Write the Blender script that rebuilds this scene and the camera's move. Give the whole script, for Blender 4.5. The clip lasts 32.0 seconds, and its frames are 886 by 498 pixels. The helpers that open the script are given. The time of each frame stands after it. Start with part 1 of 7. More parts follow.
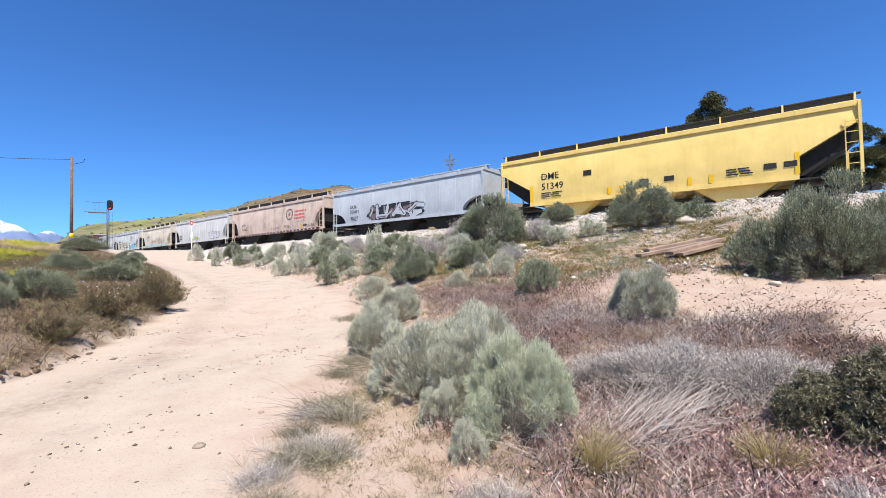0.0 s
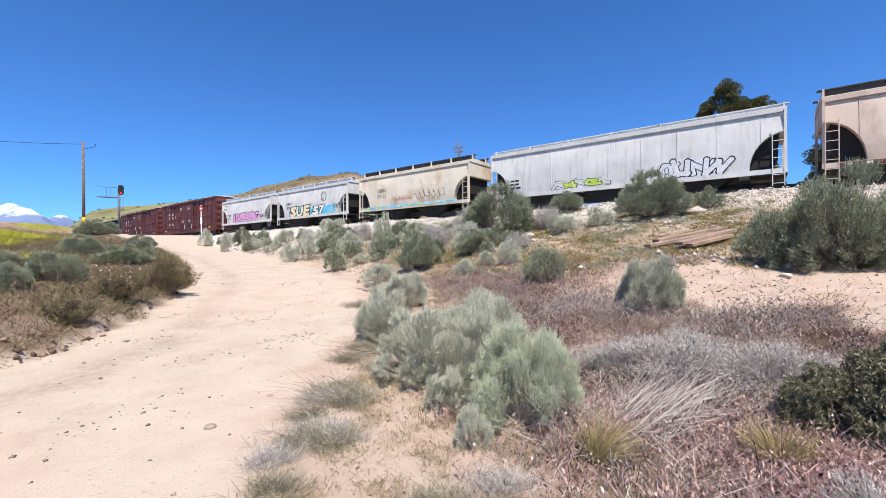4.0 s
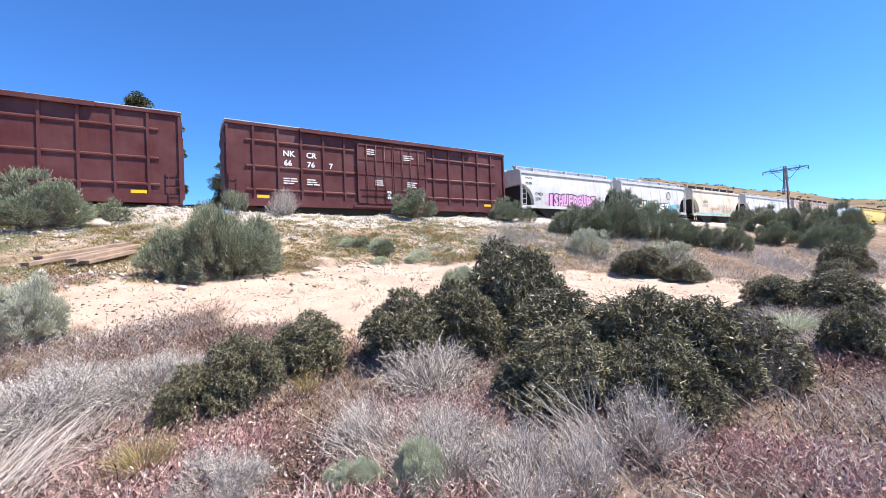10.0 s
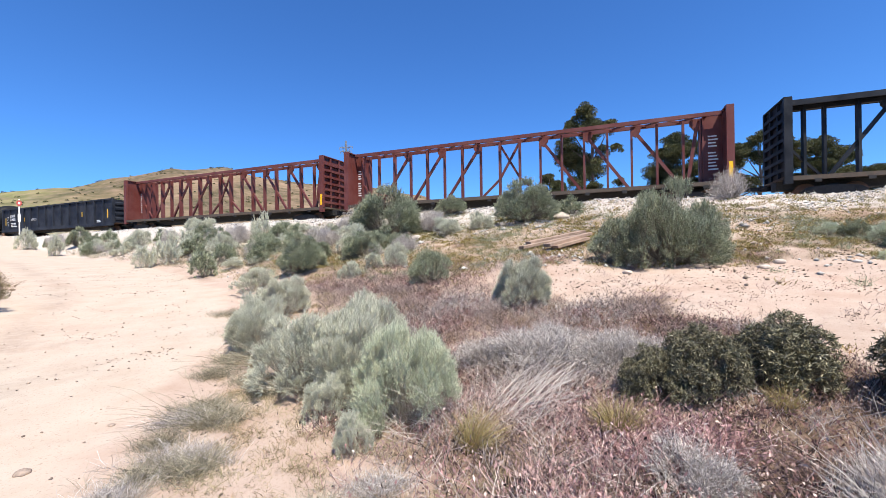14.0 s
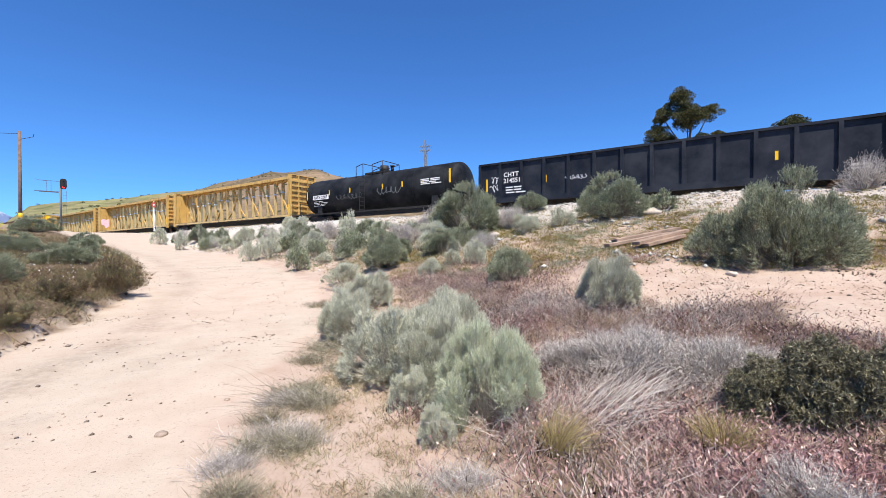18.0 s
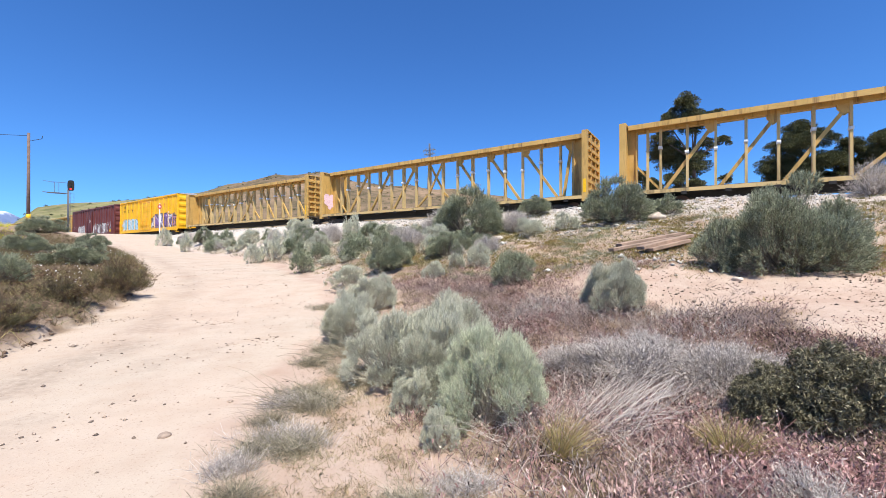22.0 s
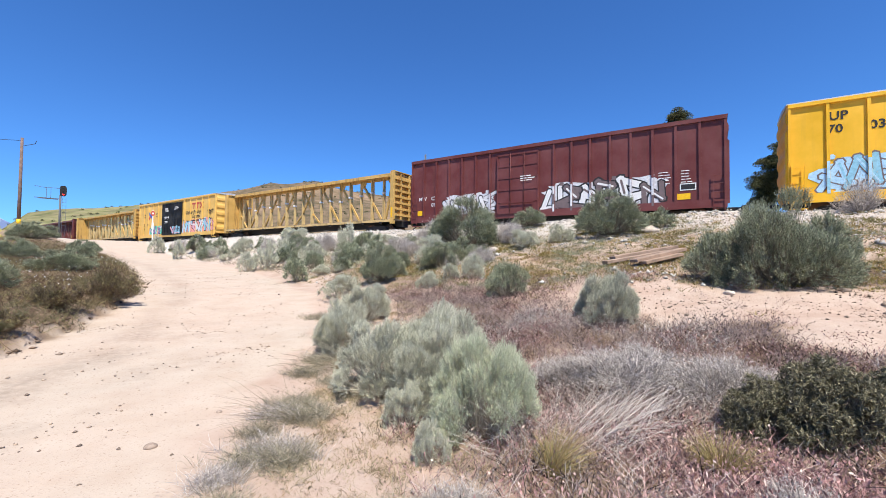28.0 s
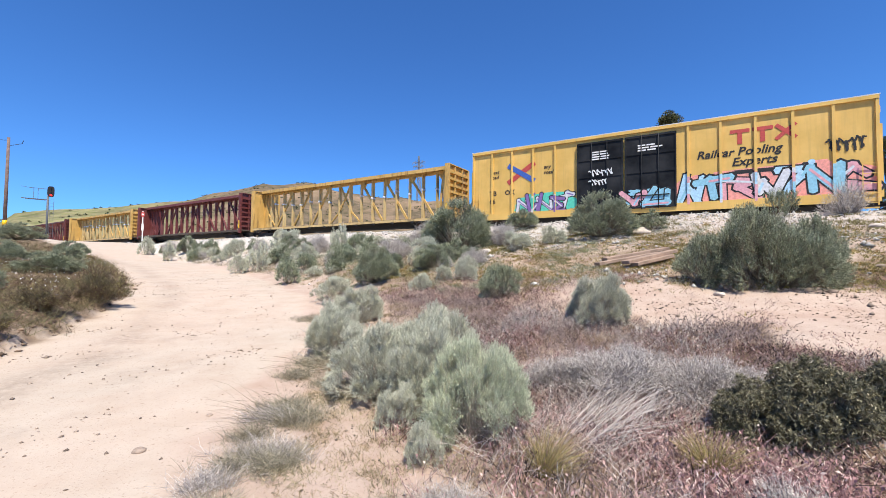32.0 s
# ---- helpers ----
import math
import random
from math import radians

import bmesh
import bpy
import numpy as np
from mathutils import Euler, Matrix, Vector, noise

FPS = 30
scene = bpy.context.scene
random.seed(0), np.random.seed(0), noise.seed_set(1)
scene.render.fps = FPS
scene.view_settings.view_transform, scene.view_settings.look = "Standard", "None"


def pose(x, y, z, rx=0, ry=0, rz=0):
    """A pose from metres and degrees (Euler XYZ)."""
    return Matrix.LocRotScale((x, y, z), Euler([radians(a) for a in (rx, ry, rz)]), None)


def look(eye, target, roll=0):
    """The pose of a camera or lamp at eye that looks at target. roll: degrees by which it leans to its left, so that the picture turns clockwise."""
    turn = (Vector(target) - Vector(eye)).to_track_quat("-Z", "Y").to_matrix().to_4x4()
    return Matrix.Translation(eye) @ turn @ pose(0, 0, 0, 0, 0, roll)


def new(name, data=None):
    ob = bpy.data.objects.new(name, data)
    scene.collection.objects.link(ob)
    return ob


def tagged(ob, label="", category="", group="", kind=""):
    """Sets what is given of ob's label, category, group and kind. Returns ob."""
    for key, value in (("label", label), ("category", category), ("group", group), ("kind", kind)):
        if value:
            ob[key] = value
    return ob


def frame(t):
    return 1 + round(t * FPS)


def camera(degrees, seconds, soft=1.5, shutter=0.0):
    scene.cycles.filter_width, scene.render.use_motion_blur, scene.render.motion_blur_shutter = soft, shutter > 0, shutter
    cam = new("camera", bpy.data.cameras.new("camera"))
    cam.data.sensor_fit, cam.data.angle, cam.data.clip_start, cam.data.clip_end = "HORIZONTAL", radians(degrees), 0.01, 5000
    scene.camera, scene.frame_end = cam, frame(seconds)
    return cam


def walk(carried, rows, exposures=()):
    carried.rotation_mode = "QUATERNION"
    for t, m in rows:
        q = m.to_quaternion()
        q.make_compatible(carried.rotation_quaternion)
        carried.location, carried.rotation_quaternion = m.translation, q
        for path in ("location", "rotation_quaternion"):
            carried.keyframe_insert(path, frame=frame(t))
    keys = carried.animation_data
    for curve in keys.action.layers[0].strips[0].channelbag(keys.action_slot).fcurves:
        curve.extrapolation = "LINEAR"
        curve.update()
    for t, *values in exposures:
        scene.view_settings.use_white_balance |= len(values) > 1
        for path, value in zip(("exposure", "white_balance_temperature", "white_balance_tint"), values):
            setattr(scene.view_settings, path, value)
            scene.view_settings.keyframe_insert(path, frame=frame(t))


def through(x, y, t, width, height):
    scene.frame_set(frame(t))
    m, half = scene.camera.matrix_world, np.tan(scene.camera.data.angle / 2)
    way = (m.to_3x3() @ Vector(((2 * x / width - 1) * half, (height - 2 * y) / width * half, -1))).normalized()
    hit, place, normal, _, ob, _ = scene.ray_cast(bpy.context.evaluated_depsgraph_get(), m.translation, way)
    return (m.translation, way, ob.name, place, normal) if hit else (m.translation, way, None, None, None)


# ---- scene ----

cam = camera(94.3, 32.0, 0.4)
# seconds, yaw, pitch, roll: a person on the roadside turns to the right and back
TURNS = [
    (0, 0.00, 2.31, 1.77),
    (0.5, 0.04, 2.15, 1.87),
    (1, 0.12, 2.15, 1.86),
    (1.5, 0.30, 2.02, 1.68),
    (2, 0.63, 1.68, 1.48),
    (2.5, 0.90, 1.32, 1.29),
    (3, 0.89, 1.14, 1.21),
    (3.5, 0.86, 0.90, 1.15),
    (5.5, 1.39, 0.27, 1.04),
    (6, -0.45, 0.24, 0.79),
    (6.5, -5.60, 0.56, 0.57),
    (7, -14.96, 1.19, 0.75),
    (7.5, -27.40, 1.86, 1.26),
    (8, -39.95, 2.00, 1.56),
    (8.5, -52.08, 1.90, 2.15),
    (9, -61.80, 1.40, 2.63),
    (9.5, -67.75, 0.65, 2.72),
    (10, -69.54, -0.05, 2.87),
    (10.5, -66.72, -0.35, 3.03),
    (11, -59.89, 0.01, 3.05),
    (11.5, -51.89, 0.82, 2.54),
    (12, -43.84, 1.65, 2.12),
    (12.5, -35.42, 1.89, 1.98),
    (13, -27.03, 1.53, 1.97),
    (13.5, -19.87, 1.01, 1.74),
    (14, -14.36, 0.60, 1.56),
    (14.5, -10.32, 0.39, 1.22),
    (15, -7.27, 0.40, 1.13),
    (15.5, -5.20, 0.45, 1.08),
    (17.5, -3.96, 0.11, 0.92),
    (18, -3.66, 0.44, 1.02),
    (18.5, -3.29, 0.77, 1.10),
    (19, -2.98, 0.88, 1.09),
    (19.5, -2.73, 0.85, 1.00),
    (20, -2.53, 0.69, 0.95),
    (20.5, -2.53, 0.58, 0.96),
    (21, -2.73, 0.59, 0.96),
    (21.5, -2.98, 0.74, 0.82),
    (22, -3.16, 0.92, 0.64),
    (22.5, -3.29, 1.05, 0.46),
    (23, -3.38, 1.18, 0.34),
    (23.5, -3.48, 1.38, 0.27),
    (24, -3.69, 1.59, 0.23),
    (24.5, -3.97, 1.77, 0.33),
    (25, -4.25, 1.90, 0.43),
    (25.5, -4.41, 1.98, 0.53),
    (27.5, -3.85, 2.59, 0.01),
    (28, -3.92, 2.39, -0.03),
    (28.5, -4.02, 2.12, 0.00),
    (29, -4.12, 1.95, 0.03),
    (29.5, -4.23, 1.92, 0.07),
    (30, -4.32, 2.11, 0.18),
    (30.5, -4.40, 2.39, 0.29),
    (31, -4.54, 2.59, 0.30),
    (31.5, -4.70, 2.61, 0.19),
    (32, -4.85, 2.61, -0.01),
]


def standing(yaw, pitch, roll, reach=0.3, eye=1.6):
    """The camera is held at arm's reach from a body that turns on the spot."""
    a = radians(yaw)
    return pose(-reach * math.sin(a), reach * (math.cos(a) - 1), eye, 90 + pitch, roll, yaw)


walk(cam, [(t, standing(yaw, pitch, roll)) for t, yaw, pitch, roll in TURNS],
     exposures=[(0, .54), (6, .54), (8.5, .84), (10, .96), (12, .94), (13, .82), (15.5, .59), (32, .57)])

# ---- light ----
SUN_AZ, SUN_EL = radians(165), radians(60)
world = bpy.data.worlds.new("sky")
scene.world = world
world.use_nodes = True
_sky = world.node_tree.nodes.new("ShaderNodeTexSky")
_sky.sky_type, _sky.sun_disc, _sky.sun_elevation, _sky.sun_rotation = "NISHITA", False, SUN_EL, SUN_AZ
_sky.altitude, _sky.air_density, _sky.dust_density, _sky.ozone_density = 1000, 1.0, 0.3, 2.0
_back = world.node_tree.nodes["Background"]
_back.inputs[1].default_value = 0.074
_deep = world.node_tree.nodes.new("ShaderNodeMix")  # a deep, slightly violet desert sky
_deep.data_type, _deep.blend_type = "RGBA", "MULTIPLY"
_deep.inputs[0].default_value, _deep.inputs[7].default_value = 1.0, (0.51, 1.02, 1.70, 1)
world.node_tree.links.new(_sky.outputs[0], _deep.inputs[6])
world.node_tree.links.new(_deep.outputs[2], _back.inputs[0])
sun = new("sun", bpy.data.lights.new("sun", "SUN"))
sun.data.energy, sun.data.angle, sun.data.color = 5.0, radians(0.53), (1.0, 0.94, 0.83)
_to = Vector((math.sin(SUN_AZ) * math.cos(SUN_EL), math.cos(SUN_AZ) * math.cos(SUN_EL), math.sin(SUN_EL)))
sun.matrix_world = look(_to * 50, (0, 0, 0))

# ---- the lie of the land ----
# s runs along the track in the direction of travel, d across it away from the camera
BEAR = radians(37)
ALONG = (math.cos(BEAR), -math.sin(BEAR))
ACROSS = (math.sin(BEAR), math.cos(BEAR))
TRACK = 25.0


def track_xy(s, d):
    return s * ALONG[0] + d * ACROSS[0], s * ALONG[1] + d * ACROSS[1]


def rail_z(s):
    """Height of the rail tops: a falling grade that steepens over the brow."""
    s = np.asarray(s, float)
    q = np.clip(s, -90, 80)
    return 3.58 - 0.0165 * q - 0.00006 * q * q + (s - q) * (-0.0165 - 0.00012 * q)


def smooth(a, b, v):
    q = np.clip((np.asarray(v, float) - a) / (b - a), 0, 1)
    return q * q * (3 - 2 * q)


def polar(az, r):
    return r * math.sin(radians(az)), r * math.cos(radians(az))


# the dirt road: its two edges, from behind the camera up to the level crossing
EDGE_R = [(-4, -400), (-3, -40), (-2.0, -10), (-1.7, 0)] + [polar(a, r) for a, r in (
    (-36, 2.6), (-28, 3.4), (-24.9, 4.1), (-21.6, 5.1), (-17.3, 6.4), (-12.9, 8.7), (-13.2, 11.5), (-14.3, 15), (-18.6, 20.5),
    (-22.7, 27), (-27.8, 34), (-30.8, 43), (-31.6, 54), (-31.2, 66), (-28, 90), (-24, 130))]
EDGE_L = [(-12, -400), (-9, -40), (-7.2, -10), (-6.8, 0)] + [polar(a, r) for a, r in (
    (-60, 7.2), (-44, 8.7), (-37.3, 11.5), (-33.6, 14.5), (-32.2, 18), (-34, 28), (-37, 40), (-38.7, 47), (-39.5, 56), (-39, 68), (-34, 92), (-28, 132))]
ROAD_Z = ((0, 5, 8.7, 11.5, 14, 18, 20.5, 27, 34, 43, 50, 56, 62, 90, 140), (0, .05, .2, .33, .56, .88, 1.03, 1.5, 1.95, 2.85, 3.7, 4.3, 4.45, 4.9, 5.2))
SLOPE = ((-400, -60, -12, 0, 4, 7, 9.5, 12, 15, 18, 19.6, 20.6), (-6, -1.2, -.2, 0, .05, .4, .85, 1.35, 2.1, 3.05, 3.75, 4.05))


# how high the far hills stand, by bearing
SKYLINE = ((-180, -50, -46, -44, -41.5, -36, -30, -25, -18.7, -13, -4, 4, 11.7, 17, 24, 60, 75, 84, 92, 97, 99.6, 105, 110, 114, 117, 122, 132, 180),
           (0, 0, 0, 2.6, 4.9, 5.9, 7.1, 8.3, 10.0, 10.6, 9.4, 8.7, 7.8, 5.5, 2, .5, 3, 6.3, 7.4, 7.1, 6.4, 4.9, 3.8, 2.7, 2.4, 2.6, 1, 0))


def side_of(line, x, y):
    """Signed distance to a polyline, positive to its right."""
    best, sign = np.full(x.shape, 1e9), np.ones(x.shape)
    for (ax, ay), (bx, by) in zip(line, line[1:]):
        ux, uy = bx - ax, by - ay
        q = np.clip(((x - ax) * ux + (y - ay) * uy) / (ux * ux + uy * uy), 0, 1)
        dx, dy = x - ax - q * ux, y - ay - q * uy
        dist = np.hypot(dx, dy)
        near = dist < best
        best = np.where(near, dist, best)
        sign = np.where(near, np.where(dx * uy - dy * ux >= 0, 1.0, -1.0), sign)
    return best * sign


def ripple(x, y, size, seed=0.0):
    """A cheap smooth noise in about -1 to 1."""
    a, b = x / size + seed * 7.3, y / size - seed * 3.1
    return (np.sin(a * 2.1 + 1.3 * np.sin(b * 1.7 + seed)) + np.sin(b * 2.3 + 1.1 * np.sin(a * 1.9 - seed)) + np.sin((a + b) * 1.4 + seed) * np.cos((a - b) * 1.8)) / 2.6


def road_sides(x, y):
    return side_of(EDGE_R, x, y), -side_of(EDGE_L, x, y)


def ground_z(x, y):
    x, y = np.atleast_1d(np.asarray(x, float)), np.atleast_1d(np.asarray(y, float))
    s, d = x * ALONG[0] + y * ALONG[1], x * ACROSS[0] + y * ACROSS[1]
    r, az = np.hypot(x, y), np.degrees(np.arctan2(x, y))
    rail = rail_z(s)
    right, left = road_sides(x, y)
    road = np.interp(r, *ROAD_Z) * smooth(-30, 4, y)
    # the slope up to the track, and the windrow of spoil that hides the wheels
    crest = rail + 0.12 + 0.12 * np.exp(-((s + 2) / 7) ** 2)
    bank = np.interp(d, *SLOPE)
    up = smooth(12, 20.6, d)
    bank = bank * (1 - up) + up * bank * np.clip(crest, .6, 9) / 4.05
    bank = bank + 0.10 * ripple(x, y, 2.4, 1) * smooth(3, 9, r) + 0.05 * ripple(x, y, .8, 2) * smooth(2, 6, r)
    bank = bank - 0.18 * smooth(25, 60, s) * smooth(20, 5, d)
    rough = 0.010 * ripple(x, y, .33, 3) + 0.02 * ripple(x, y, 1.6, 4) + 0.005 * ripple(x, y, .12, 12)
    z_road = road + rough * .35
    # left of the road a cut edge and a hillside
    off = np.clip(left, 0, 60)
    z_left = road + rough + 0.16 * smooth(0, .12, off + .06 * ripple(x, y, .3, 13)) * smooth(3, 8, r) + 0.34 * smooth(0.05, .9, off) * smooth(3, 8, r) + 0.9 * smooth(1, 14, off) * smooth(4, 16, r) + 0.008 * off + 0.09 * ripple(x, y, 1.9, 5) * smooth(0, 1, off)
    z = np.where(left > 0, z_left, z_road)
    w = smooth(-0.1, 3.2, right)
    near = np.where(right > -0.1, z_road * (1 - w) + bank * w, z)
    # the track bed
    bed = rail - 0.42
    t = smooth(20.7, 22.2, d)
    cross = smooth(-84, -78, s) * smooth(-50, -56, s)
    near = near * (1 - t) + (bed + .34 * cross) * t + .40 * np.exp(-((d - 29) / 1.0) ** 2) * (1 - cross)
    # beyond the track the land drops to a plain, with hills behind
    t = smooth(28.5, 36, d)
    plain = rail - 1.6 - 0.004 * np.clip(d - 30, 0, 400)
    plain = np.clip(plain, -4, 6) + .3 * ripple(x, y, 14, 6)
    far = near * (1 - t) + plain * t
    bump = smooth(70, 280, r) * (1 - .75 * smooth(300, 900, r))
    hill = 270 * np.tan(np.radians(np.interp(az, *SKYLINE)))
    reach = smooth(34, 90, d + 60 * smooth(-60, -150, s) + 90 * smooth(60, 160, s))
    far = far + reach * smooth(90, 220, r) * (1.6 - far)
    gully = .045 * ripple(x, y, 34, 7) + .03 * ripple(x, y, 13, 8) - .035 * np.abs(ripple(x, y, 22, 19))
    return far + bump * hill * (1.02 + gully) * reach


def bare(s, d, edge=.5):
    """Where the open sand lies between the weeds and the bank."""
    low = np.interp(s, (-7, -2, 0, 1.3, 2.4, 3.2, 6, 10, 14), (8.8, 7.9, 8.3, 7.3, 5.9, 4.9, 4.6, 3.2, 1.5))
    high = np.interp(s, (-7, -3, 0, 2.7, 5.4, 7.6, 11.7, 13.2, 15.5, 20), (11.2, 11.8, 11.4, 11.8, 12.3, 11, 8.8, 5.6, 4.2, 3))
    wob = .45 * ripple(s, d, .8, 40) + .25 * ripple(s, d, .3, 41)
    return smooth(-.1, edge, d - low + wob) * smooth(-.1, edge, high - d + 1.5 * wob) * (.35 + .65 * smooth(-4.5, -1, s)) * smooth(22, 15, s)


def ground_mesh():
    rings = np.concatenate([[0.0], np.geomspace(0.35, 4200, 560)])
    turns = np.radians(np.concatenate([np.arange(-62, 136, .5), np.arange(136, 298, 2.0)]))
    n, m = len(rings), len(turns)
    rr, aa = np.meshgrid(rings, turns, indexing="ij")
    x, y = (rr * np.sin(aa)).ravel(), (rr * np.cos(aa)).ravel()
    z = ground_z(x, y)
    idx = np.arange(n * m).reshape(n, m)
    a, b = idx[:-1, :], idx[1:, :]
    quads = np.stack([a, np.roll(a, -1, 1), np.roll(b, -1, 1), b], -1).reshape(-1, 4)
    return np.stack([x, y, z], 1), quads, x, y

# ---- materials ----
def nodes_of(name, rough=0.8, metal=0.0, spec=0.5):
    m = bpy.data.materials.new(name)
    m.use_nodes = True
    t = m.node_tree
    b = t.nodes["Principled BSDF"]
    b.inputs["Roughness"].default_value = rough
    b.inputs["Metallic"].default_value = metal
    b.inputs["Specular IOR Level"].default_value = spec
    return m, t, b


def node(t, kind, **values):
    n = t.nodes.new(kind)
    for k, v in values.items():
        n.inputs[k].default_value = v
    return n


def noise_at(t, coord, scale, detail=5.0, rough=0.6):
    n = node(t, "ShaderNodeTexNoise", Scale=scale, Detail=detail, Roughness=rough)
    t.links.new(coord, n.inputs["Vector"])
    return n.outputs["Fac"]


def ramp(t, fac, *stops):
    r = t.nodes.new("ShaderNodeValToRGB")
    els = r.color_ramp.elements
    while len(els) < len(stops):
        els.new(0.5)
    for e, (p, c) in zip(els, stops):
        e.position, e.color = p, (*c, 1) if len(c) == 3 else c
    t.links.new(fac, r.inputs[0])
    return r.outputs[0]


def mixed(t, fac, a, b, how="MIX"):
    n = t.nodes.new("ShaderNodeMix")
    n.data_type, n.blend_type = "RGBA", how
    for slot, v in ((0, fac), (6, a), (7, b)):
        if isinstance(v, (int, float)):
            n.inputs[slot].default_value = v
        elif isinstance(v, tuple):
            n.inputs[slot].default_value = (*v, 1)
        else:
            t.links.new(v, n.inputs[slot])
    return n.outputs[2]


def bumped(t, b, height, strength=0.3, distance=0.02):
    n = node(t, "ShaderNodeBump", Strength=strength, Distance=distance)
    t.links.new(height, n.inputs["Height"])
    t.links.new(n.outputs[0], b.inputs["Normal"])


def paint(name, col, dirt=(0.22, 0.16, 0.11), wear=0.35, rough=0.55, metal=0.0, streak=6.0, gloss=0.35):
    """Weathered vehicle paint: faded patches, and rain streaks of dust and rust that run down."""
    m, t, b = nodes_of(name, rough, metal, gloss)
    co = t.nodes.new("ShaderNodeTexCoord").outputs["Object"]
    big = noise_at(t, co, 0.7)
    stretch = node(t, "ShaderNodeMapping")
    stretch.inputs["Scale"].default_value = (streak, streak, 0.35)
    t.links.new(co, stretch.inputs["Vector"])
    run = noise_at(t, stretch.outputs[0], 1.0, 6.0, 0.65)
    fine = noise_at(t, co, 14.0, 6.0, 0.7)
    faded = tuple(min(1, c * 1.18 + 0.03) for c in col)
    c = mixed(t, ramp(t, big, (0.35, (0, 0, 0)), (0.7, (1, 1, 1))), tuple(col), faded)
    c = mixed(t, ramp(t, run, (0.52, (0, 0, 0)), (0.75, (wear, wear, wear))), c, dirt)
    c = mixed(t, ramp(t, fine, (0.62, (0, 0, 0)), (0.8, (wear * .7,) * 3)), c, tuple(v * .6 for v in dirt))
    t.links.new(c, b.inputs["Base Color"])
    bumped(t, b, big, 0.12, 0.05)
    return m


def plain(name, col, rough=0.6, metal=0.0, vary=0.2, scale=9.0):
    m, t, b = nodes_of(name, rough, metal, 0.4)
    co = t.nodes.new("ShaderNodeTexCoord").outputs["Object"]
    n = noise_at(t, co, scale)
    lo, hi = tuple(c * (1 - vary) for c in col), tuple(min(1, c * (1 + vary)) for c in col)
    t.links.new(ramp(t, n, (0.3, lo), (0.7, hi)), b.inputs["Base Color"])
    bumped(t, b, n, 0.1)
    return m


def leafy(name, lo, hi, rough=0.6, through=0.25, old=None, patch=None, size=1.1):
    """Leaves and stalks: each piece takes its own shade between lo and hi, and a few take the old colour."""
    m, t, b = nodes_of(name, rough, 0, 0.3)
    g = t.nodes.new("ShaderNodeNewGeometry")
    o = t.nodes.new("ShaderNodeObjectInfo")
    c = mixed(t, g.outputs["Random Per Island"], lo, hi)
    if old:
        c = mixed(t, ramp(t, g.outputs["Random Per Island"], (0.80, (0, 0, 0)), (0.88, (1, 1, 1))), c, old)
    if patch:
        co = t.nodes.new("ShaderNodeTexCoord").outputs["Object"]
        c = mixed(t, ramp(t, noise_at(t, co, size, 4, .6), (0.46, (0, 0, 0)), (0.56, (.75,) * 3)), c, patch)
    c = mixed(t, ramp(t, o.outputs["Random"], (0, (0, 0, 0)), (1, (.35,) * 3)), c, tuple(v * .72 for v in hi))
    t.links.new(c, b.inputs["Base Color"])
    if through:
        tr = t.nodes.new("ShaderNodeBsdfTranslucent")
        t.links.new(c, tr.inputs[0])
        mx = t.nodes.new("ShaderNodeMixShader")
        mx.inputs[0].default_value = through
        t.links.new(b.outputs[0], mx.inputs[1])
        t.links.new(tr.outputs[0], mx.inputs[2])
        t.links.new(mx.outputs[0], t.nodes["Material Output"].inputs["Surface"])
    return m


